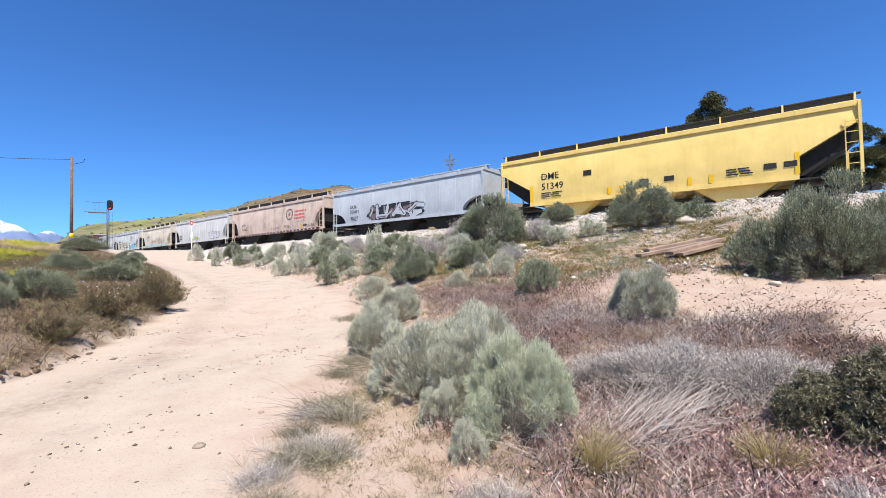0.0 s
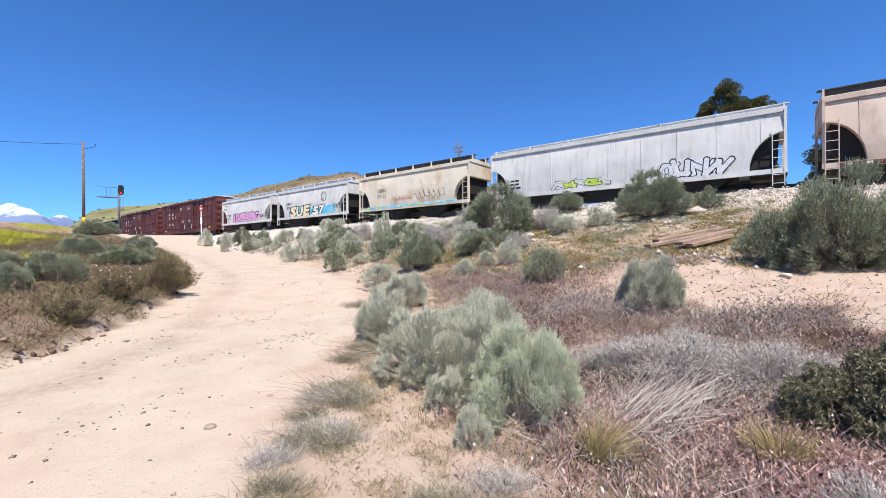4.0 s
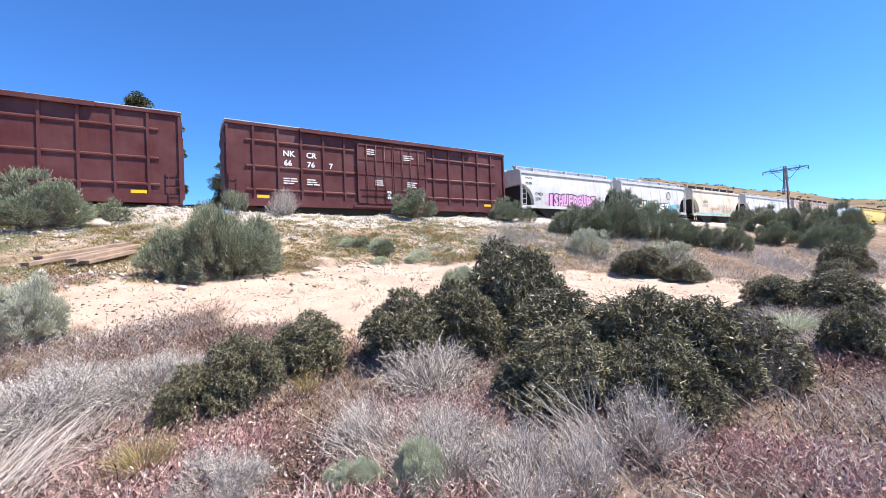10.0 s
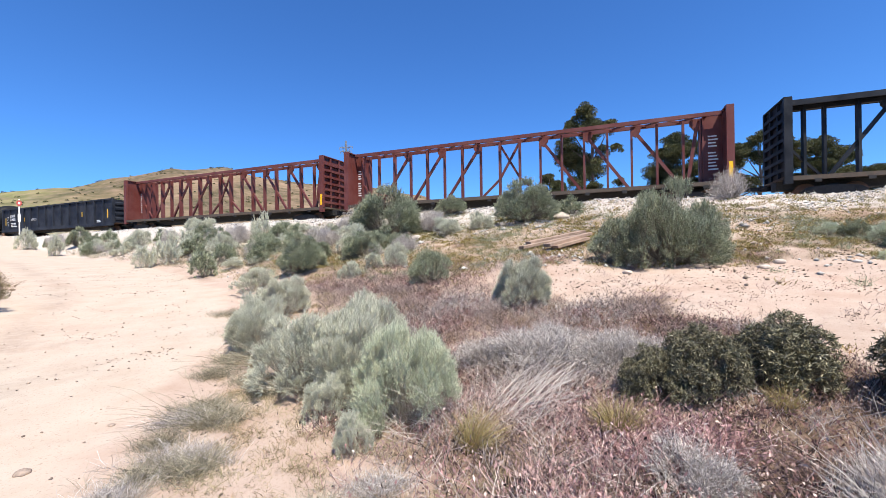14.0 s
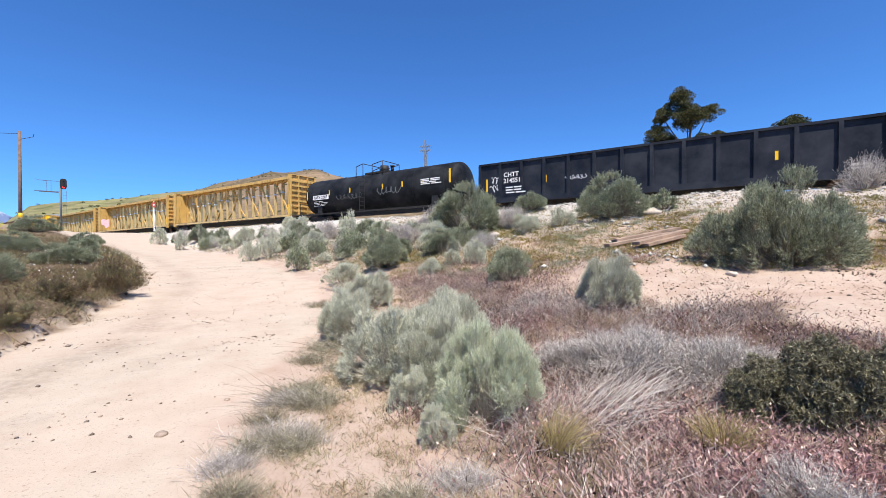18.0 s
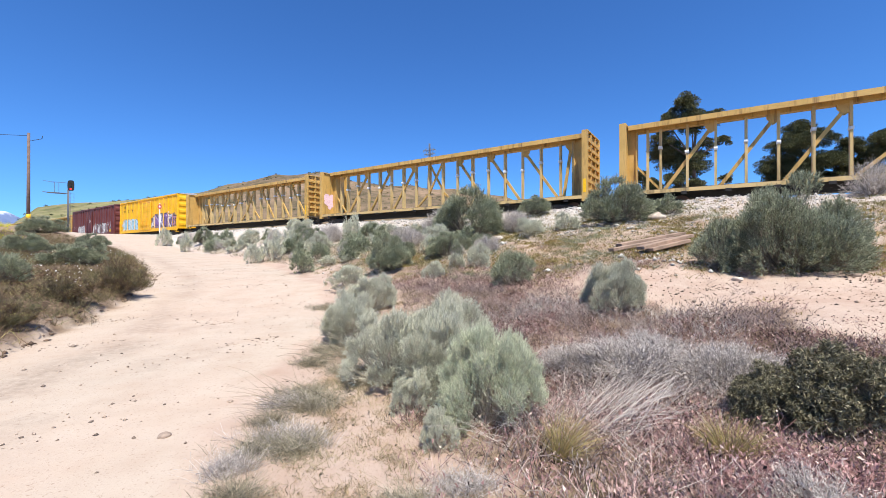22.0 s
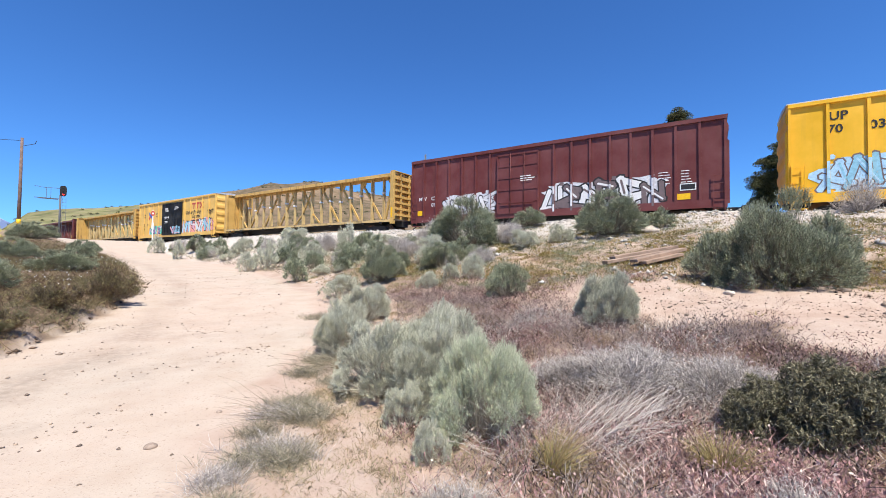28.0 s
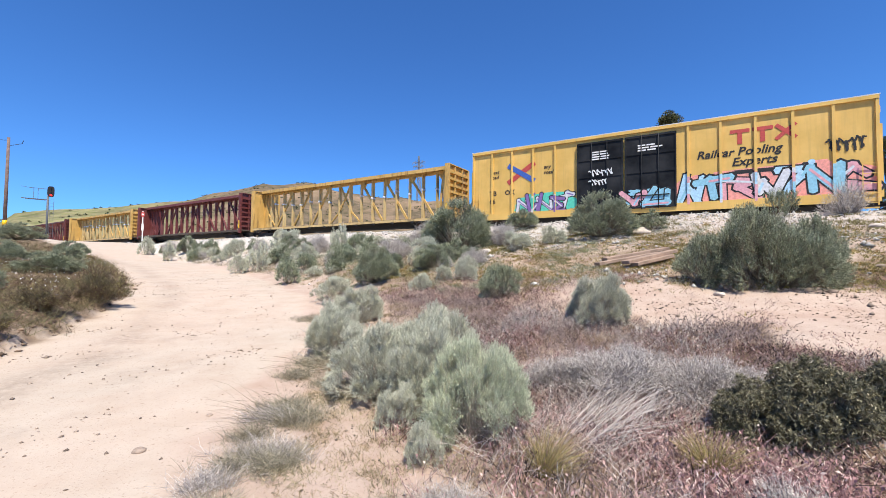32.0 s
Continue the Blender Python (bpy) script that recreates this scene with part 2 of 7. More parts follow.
def ground_material():
    m, t, b = nodes_of("dry_ground", 0.95, 0, 0.15)
    co = t.nodes.new("ShaderNodeTexCoord").outputs["Object"]

    def mask(name):
        a = t.nodes.new("ShaderNodeAttribute")
        a.attribute_name = name
        return a.outputs["Fac"]

    big, mid, fine, grit = noise_at(t, co, 0.25), noise_at(t, co, 1.7, 6), noise_at(t, co, 9.0, 6, .7), noise_at(t, co, 46.0, 4, .7)
    sand = ramp(t, mid, (0.3, (0.385, 0.278, 0.215)), (0.5, (0.44, 0.338, 0.27)), (0.72, (0.49, 0.392, 0.322)))
    road = ramp(t, mid, (0.3, (0.425, 0.34, 0.265)), (0.48, (0.455, 0.375, 0.30)), (0.66, (0.475, 0.40, 0.325)))
    soil = ramp(t, mid, (0.34, (0.16, 0.105, 0.065)), (0.48, (0.33, 0.235, 0.15)), (0.66, (0.56, 0.45, 0.35)))
    gravel = ramp(t, fine, (0.3, (0.30, 0.27, 0.24)), (0.5, (0.56, 0.51, 0.45)), (0.7, (0.72, 0.67, 0.60)))
    wild = ramp(t, noise_at(t, co, 0.03, 9, .68), (0.38, (0.06, 0.055, 0.028)), (0.48, (0.125, 0.095, 0.052)), (0.60, (0.21, 0.15, 0.09)))
    wild = mixed(t, mask("green"), wild, ramp(t, noise_at(t, co, 0.05, 8, .65), (0.35, (0.06, 0.075, 0.03)), (0.6, (0.22, 0.22, 0.09))))
    c = mixed(t, mask("sand"), soil, sand)
    c = mixed(t, mask("litter"), c, ramp(t, fine, (0.38, (0.045, 0.03, 0.02)), (0.52, (0.16, 0.105, 0.07)), (0.66, (0.38, 0.28, 0.20))))
    c = mixed(t, mask("road"), c, road)
    c = mixed(t, mask("rut"), c, ramp(t, fine, (0.35, (0.19, 0.145, 0.11)), (0.65, (0.42, 0.335, 0.265))))
    c = mixed(t, mask("gravel"), c, gravel)
    c = mixed(t, mask("wild"), c, wild)
    c = mixed(t, ramp(t, grit, (0.58, (0, 0, 0)), (0.66, (.55,) * 3)), c, (0.25, 0.18, 0.13))
    c = mixed(t, ramp(t, noise_at(t, co, 22.0, 3, .6), (0.64, (0, 0, 0)), (0.70, (.6,) * 3)), c, (0.22, 0.155, 0.11))
    c = mixed(t, ramp(t, big, (0.4, (0, 0, 0)), (0.7, (.25,) * 3)), c, (0.56, 0.37, 0.28))
    t.links.new(c, b.inputs["Base Color"])
    h = t.nodes.new("ShaderNodeMath")
    h.operation = "ADD"
    t.links.new(fine, h.inputs[0])
    t.links.new(grit, h.inputs[1])
    rug = node(t, "ShaderNodeMapRange")
    rug.inputs["To Min"].default_value, rug.inputs["To Max"].default_value = 1.0, 0.22
    calm = t.nodes.new("ShaderNodeMath")
    calm.operation = "MULTIPLY_ADD"
    calm.use_clamp = True
    calm.inputs[1].default_value = .75
    t.links.new(mask("sand"), calm.inputs[0])
    t.links.new(mask("road"), calm.inputs[2])
    t.links.new(calm.outputs[0], rug.inputs["Value"])
    n = node(t, "ShaderNodeBump", Distance=0.045)
    t.links.new(rug.outputs[0], n.inputs["Strength"])
    t.links.new(h.outputs[0], n.inputs["Height"])
    t.links.new(n.outputs[0], b.inputs["Normal"])
    return m


RED = (0.082, 0.0145, 0.0135)
M_GROUND = ground_material()
M_STEEL = plain("dark_steel", (0.035, 0.032, 0.03), 0.65, 0.3)
M_RUST = paint("rusted_steel", (0.12, 0.06, 0.035), (0.05, 0.03, 0.02), 0.5, 0.85)
M_RAIL = plain("rail_steel", (0.30, 0.24, 0.20), 0.45, 0.6)
M_TIE = plain("tie_wood", (0.12, 0.09, 0.07), 0.9, 0, .35, 5)
M_WHITE = paint("hopper_white", (0.54, 0.53, 0.505), (0.24, 0.20, 0.165), 0.5, streak=4.0)
M_GREY = paint("hopper_grey", (0.42, 0.45, 0.48), (0.20, 0.18, 0.16), 0.3)
M_CREAM = paint("hopper_yellow", (0.76, 0.55, 0.17), (0.40, 0.28, 0.10), 0.18)
M_PINK = paint("faded_red_hopper", (0.54, 0.42, 0.34), (0.24, 0.16, 0.11), 0.75, streak=.9)
M_TAN = paint("rust_stained_hopper", (0.60, 0.53, 0.42), (0.40, 0.22, 0.07), 1.0, streak=.6)
M_MAROON = paint("maroon_paint", RED, (0.16, 0.07, 0.05), 0.2)
M_OXIDE = paint("oxide_red_paint", (0.125, 0.025, 0.022), (0.10, 0.055, 0.04), 0.3)
M_REDCB = paint("brown_red_paint", (0.115, 0.025, 0.019), (0.06, 0.03, 0.02), 0.4)
M_BLACK = paint("black_paint", (0.006, 0.007, 0.009), (0.022, 0.02, 0.018), 0.2, 0.6, gloss=.12)
M_NAVY = paint("blue_black_paint", (0.005, 0.007, 0.012), (0.016, 0.016, 0.017), 0.15, 0.6, gloss=.15)
M_GONDOLA = paint("dull_navy_paint", (0.009, 0.012, 0.021), (0.02, 0.02, 0.022), 0.2, 0.6, gloss=.15)
M_UPY = paint("bright_yellow_paint", (0.76, 0.41, 0.006), (0.35, 0.2, 0.05), 0.15)
M_TTY = paint("box_yellow_paint", (0.64, 0.40, 0.10), (0.36, 0.22, 0.08), 0.3)
M_YCB = paint("dusty_yellow_paint", (0.52, 0.32, 0.09), (0.13, 0.065, 0.03), 1.0, streak=3.5)
M_GRIMY = paint("grimy_yellow_steel", (0.54, 0.38, 0.16), (0.045, 0.028, 0.02), 1.0, streak=2.2)
M_ROOF = paint("galvanised_roof", (0.55, 0.55, 0.55), (0.35, 0.28, 0.2), 0.3, 0.45, 0.4)
M_DARKROOF = plain("tarred_roof", (0.05, 0.05, 0.052), 0.8)
M_CHALK = plain("white_lettering", (0.75, 0.74, 0.72), 0.7, 0, .06)
M_INK = plain("black_lettering", (0.02, 0.02, 0.022), 0.7, 0, .1)
M_FADED = plain("faded_lettering", (0.22, 0.18, 0.13), 0.7, 0, .2)
M_REDLET = plain("red_lettering", (0.48, 0.07, 0.06), 0.7, 0, .15)
M_WORNRED = plain("worn_red_lettering", (0.55, 0.13, 0.12), 0.7, 0, .3)
M_BLUELET = plain("blue_lettering", (0.05, 0.12, 0.42), 0.7, 0, .15)
M_STRIPE = plain("reflective_yellow", (0.85, 0.50, 0.01), 0.4, 0, .1)
G_CYAN, G_LIME = plain("spray_cyan", (0.08, 0.50, 0.72)), plain("spray_lime", (0.45, 0.55, 0.08))
G_GHOST = plain("worn_chalk_tag", (0.16, 0.16, 0.165))
G_VIOLET, G_MINT, G_SALMON = plain("spray_violet", (0.22, 0.13, 0.35)), plain("spray_mint", (0.10, 0.55, 0.40)), plain("spray_salmon", (0.80, 0.32, 0.26))
G_SKY, G_ROSE, M_MUTE = plain("spray_sky", (0.26, 0.52, 0.64)), plain("spray_rose", (0.68, 0.34, 0.38)), plain("spray_umber", (0.16, 0.12, 0.12))
G_PALE, G_SILVER, G_RED = plain("spray_pale_blue", (0.40, 0.62, 0.78)), plain("spray_silver", (0.62, 0.62, 0.64)), plain("spray_red", (0.42, 0.03, 0.03))


# ---- builders ----
def part(name, bm, material, parent, label=""):
    me = bpy.data.meshes.new(name)
    bm.to_mesh(me)
    bm.free()
    return hang(name, me, material, parent, label)


def hang(name, me, material, parent, label=""):
    """A mesh object under its thing; the mesh may be shared."""
    if material and not me.materials:
        me.materials.append(material)
    ob = new(name, me)
    ob.parent = parent
    if label:
        ob["label"] = label
    return ob


def thing(name, label, category, group="", kind=""):
    return tagged(new(name), label, category, group, kind)


def box(bm, x0, x1, y0, y1, z0, z1):
    v = [bm.verts.new((x, y, z)) for x in (x0, x1) for y in (y0, y1) for z in (z0, z1)]
    for f in ((0, 1, 3, 2), (4, 6, 7, 5), (0, 4, 5, 1), (2, 3, 7, 6), (0, 2, 6, 4), (1, 5, 7, 3)):
        bm.faces.new([v[i] for i in f])
    return v


def boxes(*rows):
    bm = bmesh.new()
    for r in rows:
        box(bm, *r)
    return bm


def bar(bm, a, b, w, h=None, up=(0, 0, 1)):
    """A square bar from a to b."""
    a, b = Vector(a), Vector(b)
    along = (b - a).normalized()
    u = Vector(up)
    if abs(along.dot(u)) > .95:
        u = Vector((1, 0, 0))
    x = along.cross(u).normalized()
    y = x.cross(along)
    h = h or w
    ring = [[bm.verts.new(p + x * (i * w / 2) + y * (j * h / 2)) for i, j in ((-1, -1), (1, -1), (1, 1), (-1, 1))] for p in (a, b)]
    bm.faces.new(ring[0])
    bm.faces.new(ring[1][::-1])
    for k in range(4):
        bm.faces.new((ring[0][k], ring[1][k], ring[1][(k + 1) % 4], ring[0][(k + 1) % 4]))


def prism(bm, outline, y0, y1):
    """An outline in x and z, drawn out along y."""
    a = [bm.verts.new((x, y0, z)) for x, z in outline]
    b = [bm.verts.new((x, y1, z)) for x, z in outline]
    bm.faces.new(a)
    bm.faces.new(b[::-1])
    for i in range(len(a)):
        j = (i + 1) % len(a)
        bm.faces.new((a[j], a[i], b[i], b[j]))
    bmesh.ops.recalc_face_normals(bm, faces=bm.faces)


def prism_x(bm, outline, x0, x1):
    """An outline in y and z, drawn out along x."""
    a = [bm.verts.new((x0, y, z)) for y, z in outline]
    b = [bm.verts.new((x1, y, z)) for y, z in outline]
    bm.faces.new(a)
    bm.faces.new(b[::-1])
    for i in range(len(a)):
        j = (i + 1) % len(a)
        bm.faces.new((a[j], a[i], b[i], b[j]))
    bmesh.ops.recalc_face_normals(bm, faces=bm.faces)


def tube(bm, a, b, r0, r1=None, n=10):
    a, b = Vector(a), Vector(b)
    r1 = r0 if r1 is None else r1
    along = (b - a).normalized()
    u = Vector((0, 0, 1)) if abs(along.z) < .9 else Vector((1, 0, 0))
    x = along.cross(u).normalized()
    y = along.cross(x)
    rings = [[bm.verts.new(p + (x * math.cos(k * 2 * math.pi / n) + y * math.sin(k * 2 * math.pi / n)) * r) for k in range(n)] for p, r in ((a, r0), (b, r1))]
    for k in range(n):
        f = bm.faces.new((rings[0][k], rings[0][(k + 1) % n], rings[1][(k + 1) % n], rings[1][k]))
        f.smooth = True
    bm.faces.new(rings[0][::-1])
    bm.faces.new(rings[1])


_words = {}


def lettering(text, size, x, z, y, material, parent, name="lettering", bold=0.0, lean=0.0, align="LEFT"):
    """Flat letters on the near side of a car, 4 mm proud."""
    key = (text, size, bold, lean, align)
    if key not in _words:
        cu = bpy.data.curves.new("text", "FONT")
        cu.body, cu.size, cu.offset, cu.shear, cu.align_x, cu.resolution_u = text, size, bold, lean, align, 2
        tmp = new("tmp", cu)
        bpy.context.view_layer.update()
        me = bpy.data.meshes.new_from_object(tmp.evaluated_get(bpy.context.evaluated_depsgraph_get()))
        bpy.data.objects.remove(tmp)
        bpy.data.curves.remove(cu)
        me.transform(Matrix.Rotation(radians(90), 4, "X"))
        me.materials.clear()
        _words[key] = me
    ob = hang(name, _words[key].copy(), material, parent)
    ob.location = (x, y, z)
    return ob


def bars(rows, x, z, y, width, material, parent, height=.05, gap=.09, name="stencil"):
    """Small writing that cannot be read: one bar for each word."""
    rng = random.Random(int(x * 100) + rows)
    for i in range(rows):
        w = width * rng.uniform(.6, 1)
        for a, b in ((0, .45), (.52, 1)):
            part(name, boxes((x + w * a, x + w * b, y - .003, y, z - i * gap - height, z - i * gap)), material, parent)


def blot(cx, cz, w, h, yy, waves, n=72):
    """A cloud of spray with an uneven outline."""
    bm = bmesh.new()
    pts = []
    for i in range(n):
        a = i * 2 * math.pi / n
        q = 1 + sum(amp * math.sin(k * a + ph) for k, amp, ph in waves)
        pts.append(bm.verts.new((cx + w / 2 * q * math.copysign(abs(math.cos(a)) ** .5, math.cos(a)), yy, cz + h / 2 * q * math.copysign(abs(math.sin(a)) ** .6, math.sin(a)))))
    bm.faces.new(pts)
    return bm


def stroke(bm, pts, width, y):
    """A flat band along a bent line, each run of it a hair before the last."""
    for k, ((ax, az), (bx, bz)) in enumerate(zip(pts, pts[1:])):
        dx, dz = bx - ax, bz - az
        ln = math.hypot(dx, dz) or 1
        ux, uz = dx / ln * width / 2, dz / ln * width / 2
        yy = y - .0007 * k
        ring = ((ax - ux - uz, az - uz + ux), (ax - ux * 1.5, az - uz * 1.5), (ax - ux + uz, az - uz - ux), (bx + ux + uz, bz + uz - ux), (bx + ux * 1.6, bz + uz * 1.6), (bx + ux - uz, bz + uz + ux))
        bm.faces.new([bm.verts.new((x, yy, z)) for x, z in ring])


# bent lines of abstract spray letters, in a unit cell
SHAPES = (((.1, .05), (.15, .95), (.8, .75), (.3, .5), (.85, .05)), ((.9, .9), (.15, .85), (.75, .45), (.1, .1), (.9, .12)), ((.1, .95), (.25, .08), (.55, .6), (.75, .08), (.95, .95)),
          ((.85, .8), (.3, .95), (.12, .4), (.35, .05), (.9, .25), (.55, .45)), ((.05, .1), (.45, .95), (.95, .1), (.2, .38), (.8, .42)), ((.08, .9), (.9, .92), (.5, .9), (.45, .05)),
          ((.15, .95), (.15, .08), (.8, .12), (.85, .95)), ((.12, .05), (.18, .95), (.85, .1), (.9, .95)))


POSTS = {}


def graffiti(parent, x0, x1, z0, z1, y, fills, edge, seed, letters=6, glow=None):
    """Spray paint on the side: interlocking angular letter shapes with a dark edge, over a cloud of colour."""
    rng = random.Random(seed)
    step, mid, tall = (x1 - x0) / letters, (z0 + z1) / 2, z1 - z0
    waves = [(rng.choice((7, 9)), .05, rng.random() * 6), (rng.choice((4, 5)), .06, rng.random() * 6), (13, .04, rng.random() * 6), (23, .03, rng.random() * 6)]
    top = part("graffiti", blot((x0 + x1) / 2, mid, (x1 - x0) * 1.04, tall * 1.12, y - .002, waves), glow or fills[0], parent, "spray-painted lettering in bright colours")
    for i in range(letters):
        shape = SHAPES[(i * 3 + rng.randrange(3) + seed) % len(SHAPES)]
        lean, up, big = rng.uniform(-.25, .25), rng.uniform(-.06, .06) * tall, rng.uniform(.92, 1.1)
        cell = [(x0 + step * (i - .15 + 1.3 * (u + lean * (v - .5)) + rng.uniform(-.22, .22)), mid + up + tall * big * (v - .5) * .76 + rng.uniform(-.13, .13) * tall) for u, v in shape]
        wide = min(step, tall) * rng.uniform(.24, .34)
        back = y - .005 - .005 * (i % 2)
        bm = bmesh.new()
        stroke(bm, cell, wide * 1.42, back)
        out = part("letter_edge", bm, edge, top)
        bm = bmesh.new()
        stroke(bm, cell, wide, back - .0035)
        part("letter_fill", bm, fills[(i + seed) % len(fills)], out)
        if len(fills) > 1:
            bm = bmesh.new()
            stroke(bm, [(x, z - wide * .16) for x, z in cell[1:3]], wide * .34, back - .0085)
            part("letter_shade", bm, fills[(i + seed + 1) % len(fills)], out)
    for x, face in POSTS.get(parent.name, ()):
        if x0 - .05 < x < x1 + .05:
            q = sorted(z0 + tall * rng.random() for _ in range(3))
            for k, (a, b) in enumerate(zip([z0 + .02] + q, q + [z1 - .06])):
                part("painted_patch", boxes((x - .052, x + .052, face - .004, face - .001, a, max(b, a + .01))), rng.choice(list(fills) + [glow or fills[0]]), top)
    for k in range(letters // 2):
        bm = blot(x0 + (x1 - x0) * rng.random(), rng.choice((z0, z1)) + rng.uniform(-.08, .12) * tall, tall * .16, tall * .14, y - .017, waves[:2], 18)
        part("spray_dot", bm, rng.choice(fills), top)
    return top


def scrawl(parent, x0, x1, z0, z1, y, mat, seed, wide=.03, loops=5):
    """A quick thin scribble of loops that spells nothing."""
    rng = random.Random(seed)
    a, b, ph = rng.uniform(.5, .9), rng.uniform(.2, .4), rng.random() * 6
    pts = []
    for k in range(loops * 9 + 1):
        q = k / (loops * 9)
        w = q * loops * 6.2832
        pts.append((x0 + (x1 - x0) * q + a * (x1 - x0) / loops * .6 * math.sin(w + ph), (z0 + z1) / 2 + (z1 - z0) / 2 * (math.cos(w) * (1 - b) + b * math.sin(2.3 * w + ph))))
    for k in range(0, len(pts) - 1, 9):
        bm = bmesh.new()
        stroke(bm, pts[k:k + 10], wide, y - .012)
        part("scribble", bm, mat, parent)


def sprayed_word(parent, text, x0, x1, z0, z1, y, fill, edge, seed, glow=None):
    """Fat sprayed letters that crowd one another, with a dark edge."""
    rng = random.Random(seed)
    step, tall = (x1 - x0) / len(text), z1 - z0
    waves = [(8, .05, 1.0), (5, .05, 2.0), (17, .03, 4.0)]
    top = part("graffiti", blot((x0 + x1) / 2, (z0 + z1) / 2, (x1 - x0) * 1.1, tall * 1.05, y - .002, waves), glow or edge, parent, "spray-painted word in fat bright letters")
    for i, ch in enumerate(text):
        if ch == " ":
            continue
        size = tall * 1.22
        wide = step * 1.3
        back = y - .006 - .004 * (i % 2)
        tilt, lift = rng.uniform(-.10, .10), rng.uniform(-.03, .06) * tall
        for name, mat, bold, dy in (("letter_edge", edge, .115, 0), ("letter_fill", fill, .05, -.002)):
            o = lettering(ch, 1.0, 0, 0, 0, mat, top, name, bold, .12, "CENTER")
            xs = [v.co.x for v in o.data.vertices]
            zs = [v.co.z for v in o.data.vertices]
            kx, kz = wide / (max(xs) - min(xs)), size / (max(zs) - min(zs))
            if name == "letter_edge":
                keep = (kx, kz, (max(xs) + min(xs)) / 2, (max(zs) + min(zs)) / 2)
            kx, kz, mx, mz = keep
            o.data.transform(Matrix.Translation((x0 + step * (i + .5), back + dy, (z0 + z1) / 2 + lift)) @ Matrix.Rotation(tilt, 4, "Y") @ Matrix.Diagonal((kx, 1, kz * .86, 1)) @ Matrix.Translation((-mx, 0, -mz)))
    return top

# ---- the ground and the track ----
def land():
    co, quads, x, y = ground_mesh()
    me = bpy.data.meshes.new("ground")
    me.vertices.add(len(co))
    me.vertices.foreach_set("co", co.astype(np.float32).ravel())
    me.loops.add(quads.size)
    me.loops.foreach_set("vertex_index", quads.ravel().astype(np.int32))
    me.polygons.add(len(quads))
    me.polygons.foreach_set("loop_start", np.arange(0, quads.size, 4, dtype=np.int32))
    me.polygons.foreach_set("use_smooth", np.ones(len(quads), bool))
    me.update(calc_edges=True)
    s, d = x * ALONG[0] + y * ALONG[1], x * ACROSS[0] + y * ACROSS[1]
    r = np.hypot(x, y)
    right, left = road_sides(x, y)
    wob = .35 * ripple(x, y, .9, 9) + .15 * ripple(x, y, .3, 10)
    road = smooth(.25, -.25, np.maximum(right, left) + wob * .6) * smooth(130, 90, r)
    # bare sand below the bank, and along the verge
    sand = bare(s, d) + smooth(3.2, 1.5, right + wob * 1.3) * smooth(-.8, -.4, right)
    sand = np.clip(sand + .55 * smooth(.1, .6, ripple(x, y, 2.2, 11)), 0, 1)
    gravel = smooth(20.9, 21.9, d + wob) * smooth(29, 28, d) + .85 * smooth(13.6, 16.8, d + 2 * wob) * smooth(1, -9, s) * smooth(29, 28, d) + .85 * smooth(16.8, 19, d + 1.6 * wob) * smooth(29, 28, d)
    gravel = np.clip(gravel * (1 - road), 0, 1)
    wild = smooth(30, 60, d) + smooth(60, 110, r)
    rut = np.exp(-((left + 1.25 + .2 * wob) / .38) ** 2)
    rut = rut + .75 * np.exp(-((left + 2.2) / .9) ** 2) * smooth(-.3, .5, ripple(x, y, .6, 14) + .6 * ripple(x, y, .2, 47)) * smooth(16, 9, r)
    rut = np.clip(.5 * rut * (.35 + .65 * smooth(-.6, .4, ripple(x, y, .7, 15))), 0, .8) * road
    open_sand = bare(s, d)
    litter = smooth(1.5, 2.7, right + wob) * (1 - open_sand) * smooth(12.5, 9.5, d) * smooth(-14, -9, s) * (.55 + .4 * smooth(-.5, .3, ripple(x, y, .5, 17)))
    litter = np.where(left > 0, .9 * smooth(.0, .25, left) * (.6 + .4 * smooth(-.5, .3, ripple(x, y, .7, 18))) * smooth(60, 40, r), litter)
    litter = np.clip(litter + .75 * smooth(10, 12, d) * (1 - open_sand) * smooth(19.5, 17.5, d) * smooth(-.1, .5, ripple(x, y, 1.6, 26)) * smooth(-18, -8, s) * smooth(60, 40, r), 0, 1)
    sand = sand * np.where(left > 0, .25 + .5 * smooth(.2, .7, ripple(x, y, 1.5, 16)), 1)
    green = smooth(-22, -36, np.degrees(np.arctan2(x, y))) * smooth(60, 100, r)
    for name, v in (("litter", litter * (1 - road)), ("rut", rut), ("green", green), ("road", road), ("sand", sand), ("gravel", gravel), ("wild", np.clip(wild * (1 - road), 0, 1))):
        me.attributes.new(name, "FLOAT", "POINT").data.foreach_set("value", v.astype(np.float32))
    me.materials.append(M_GROUND)
    return tagged(new("ground", me), "pale sandy ground with a dirt road and scrubby hills", "ground", kind="structure")


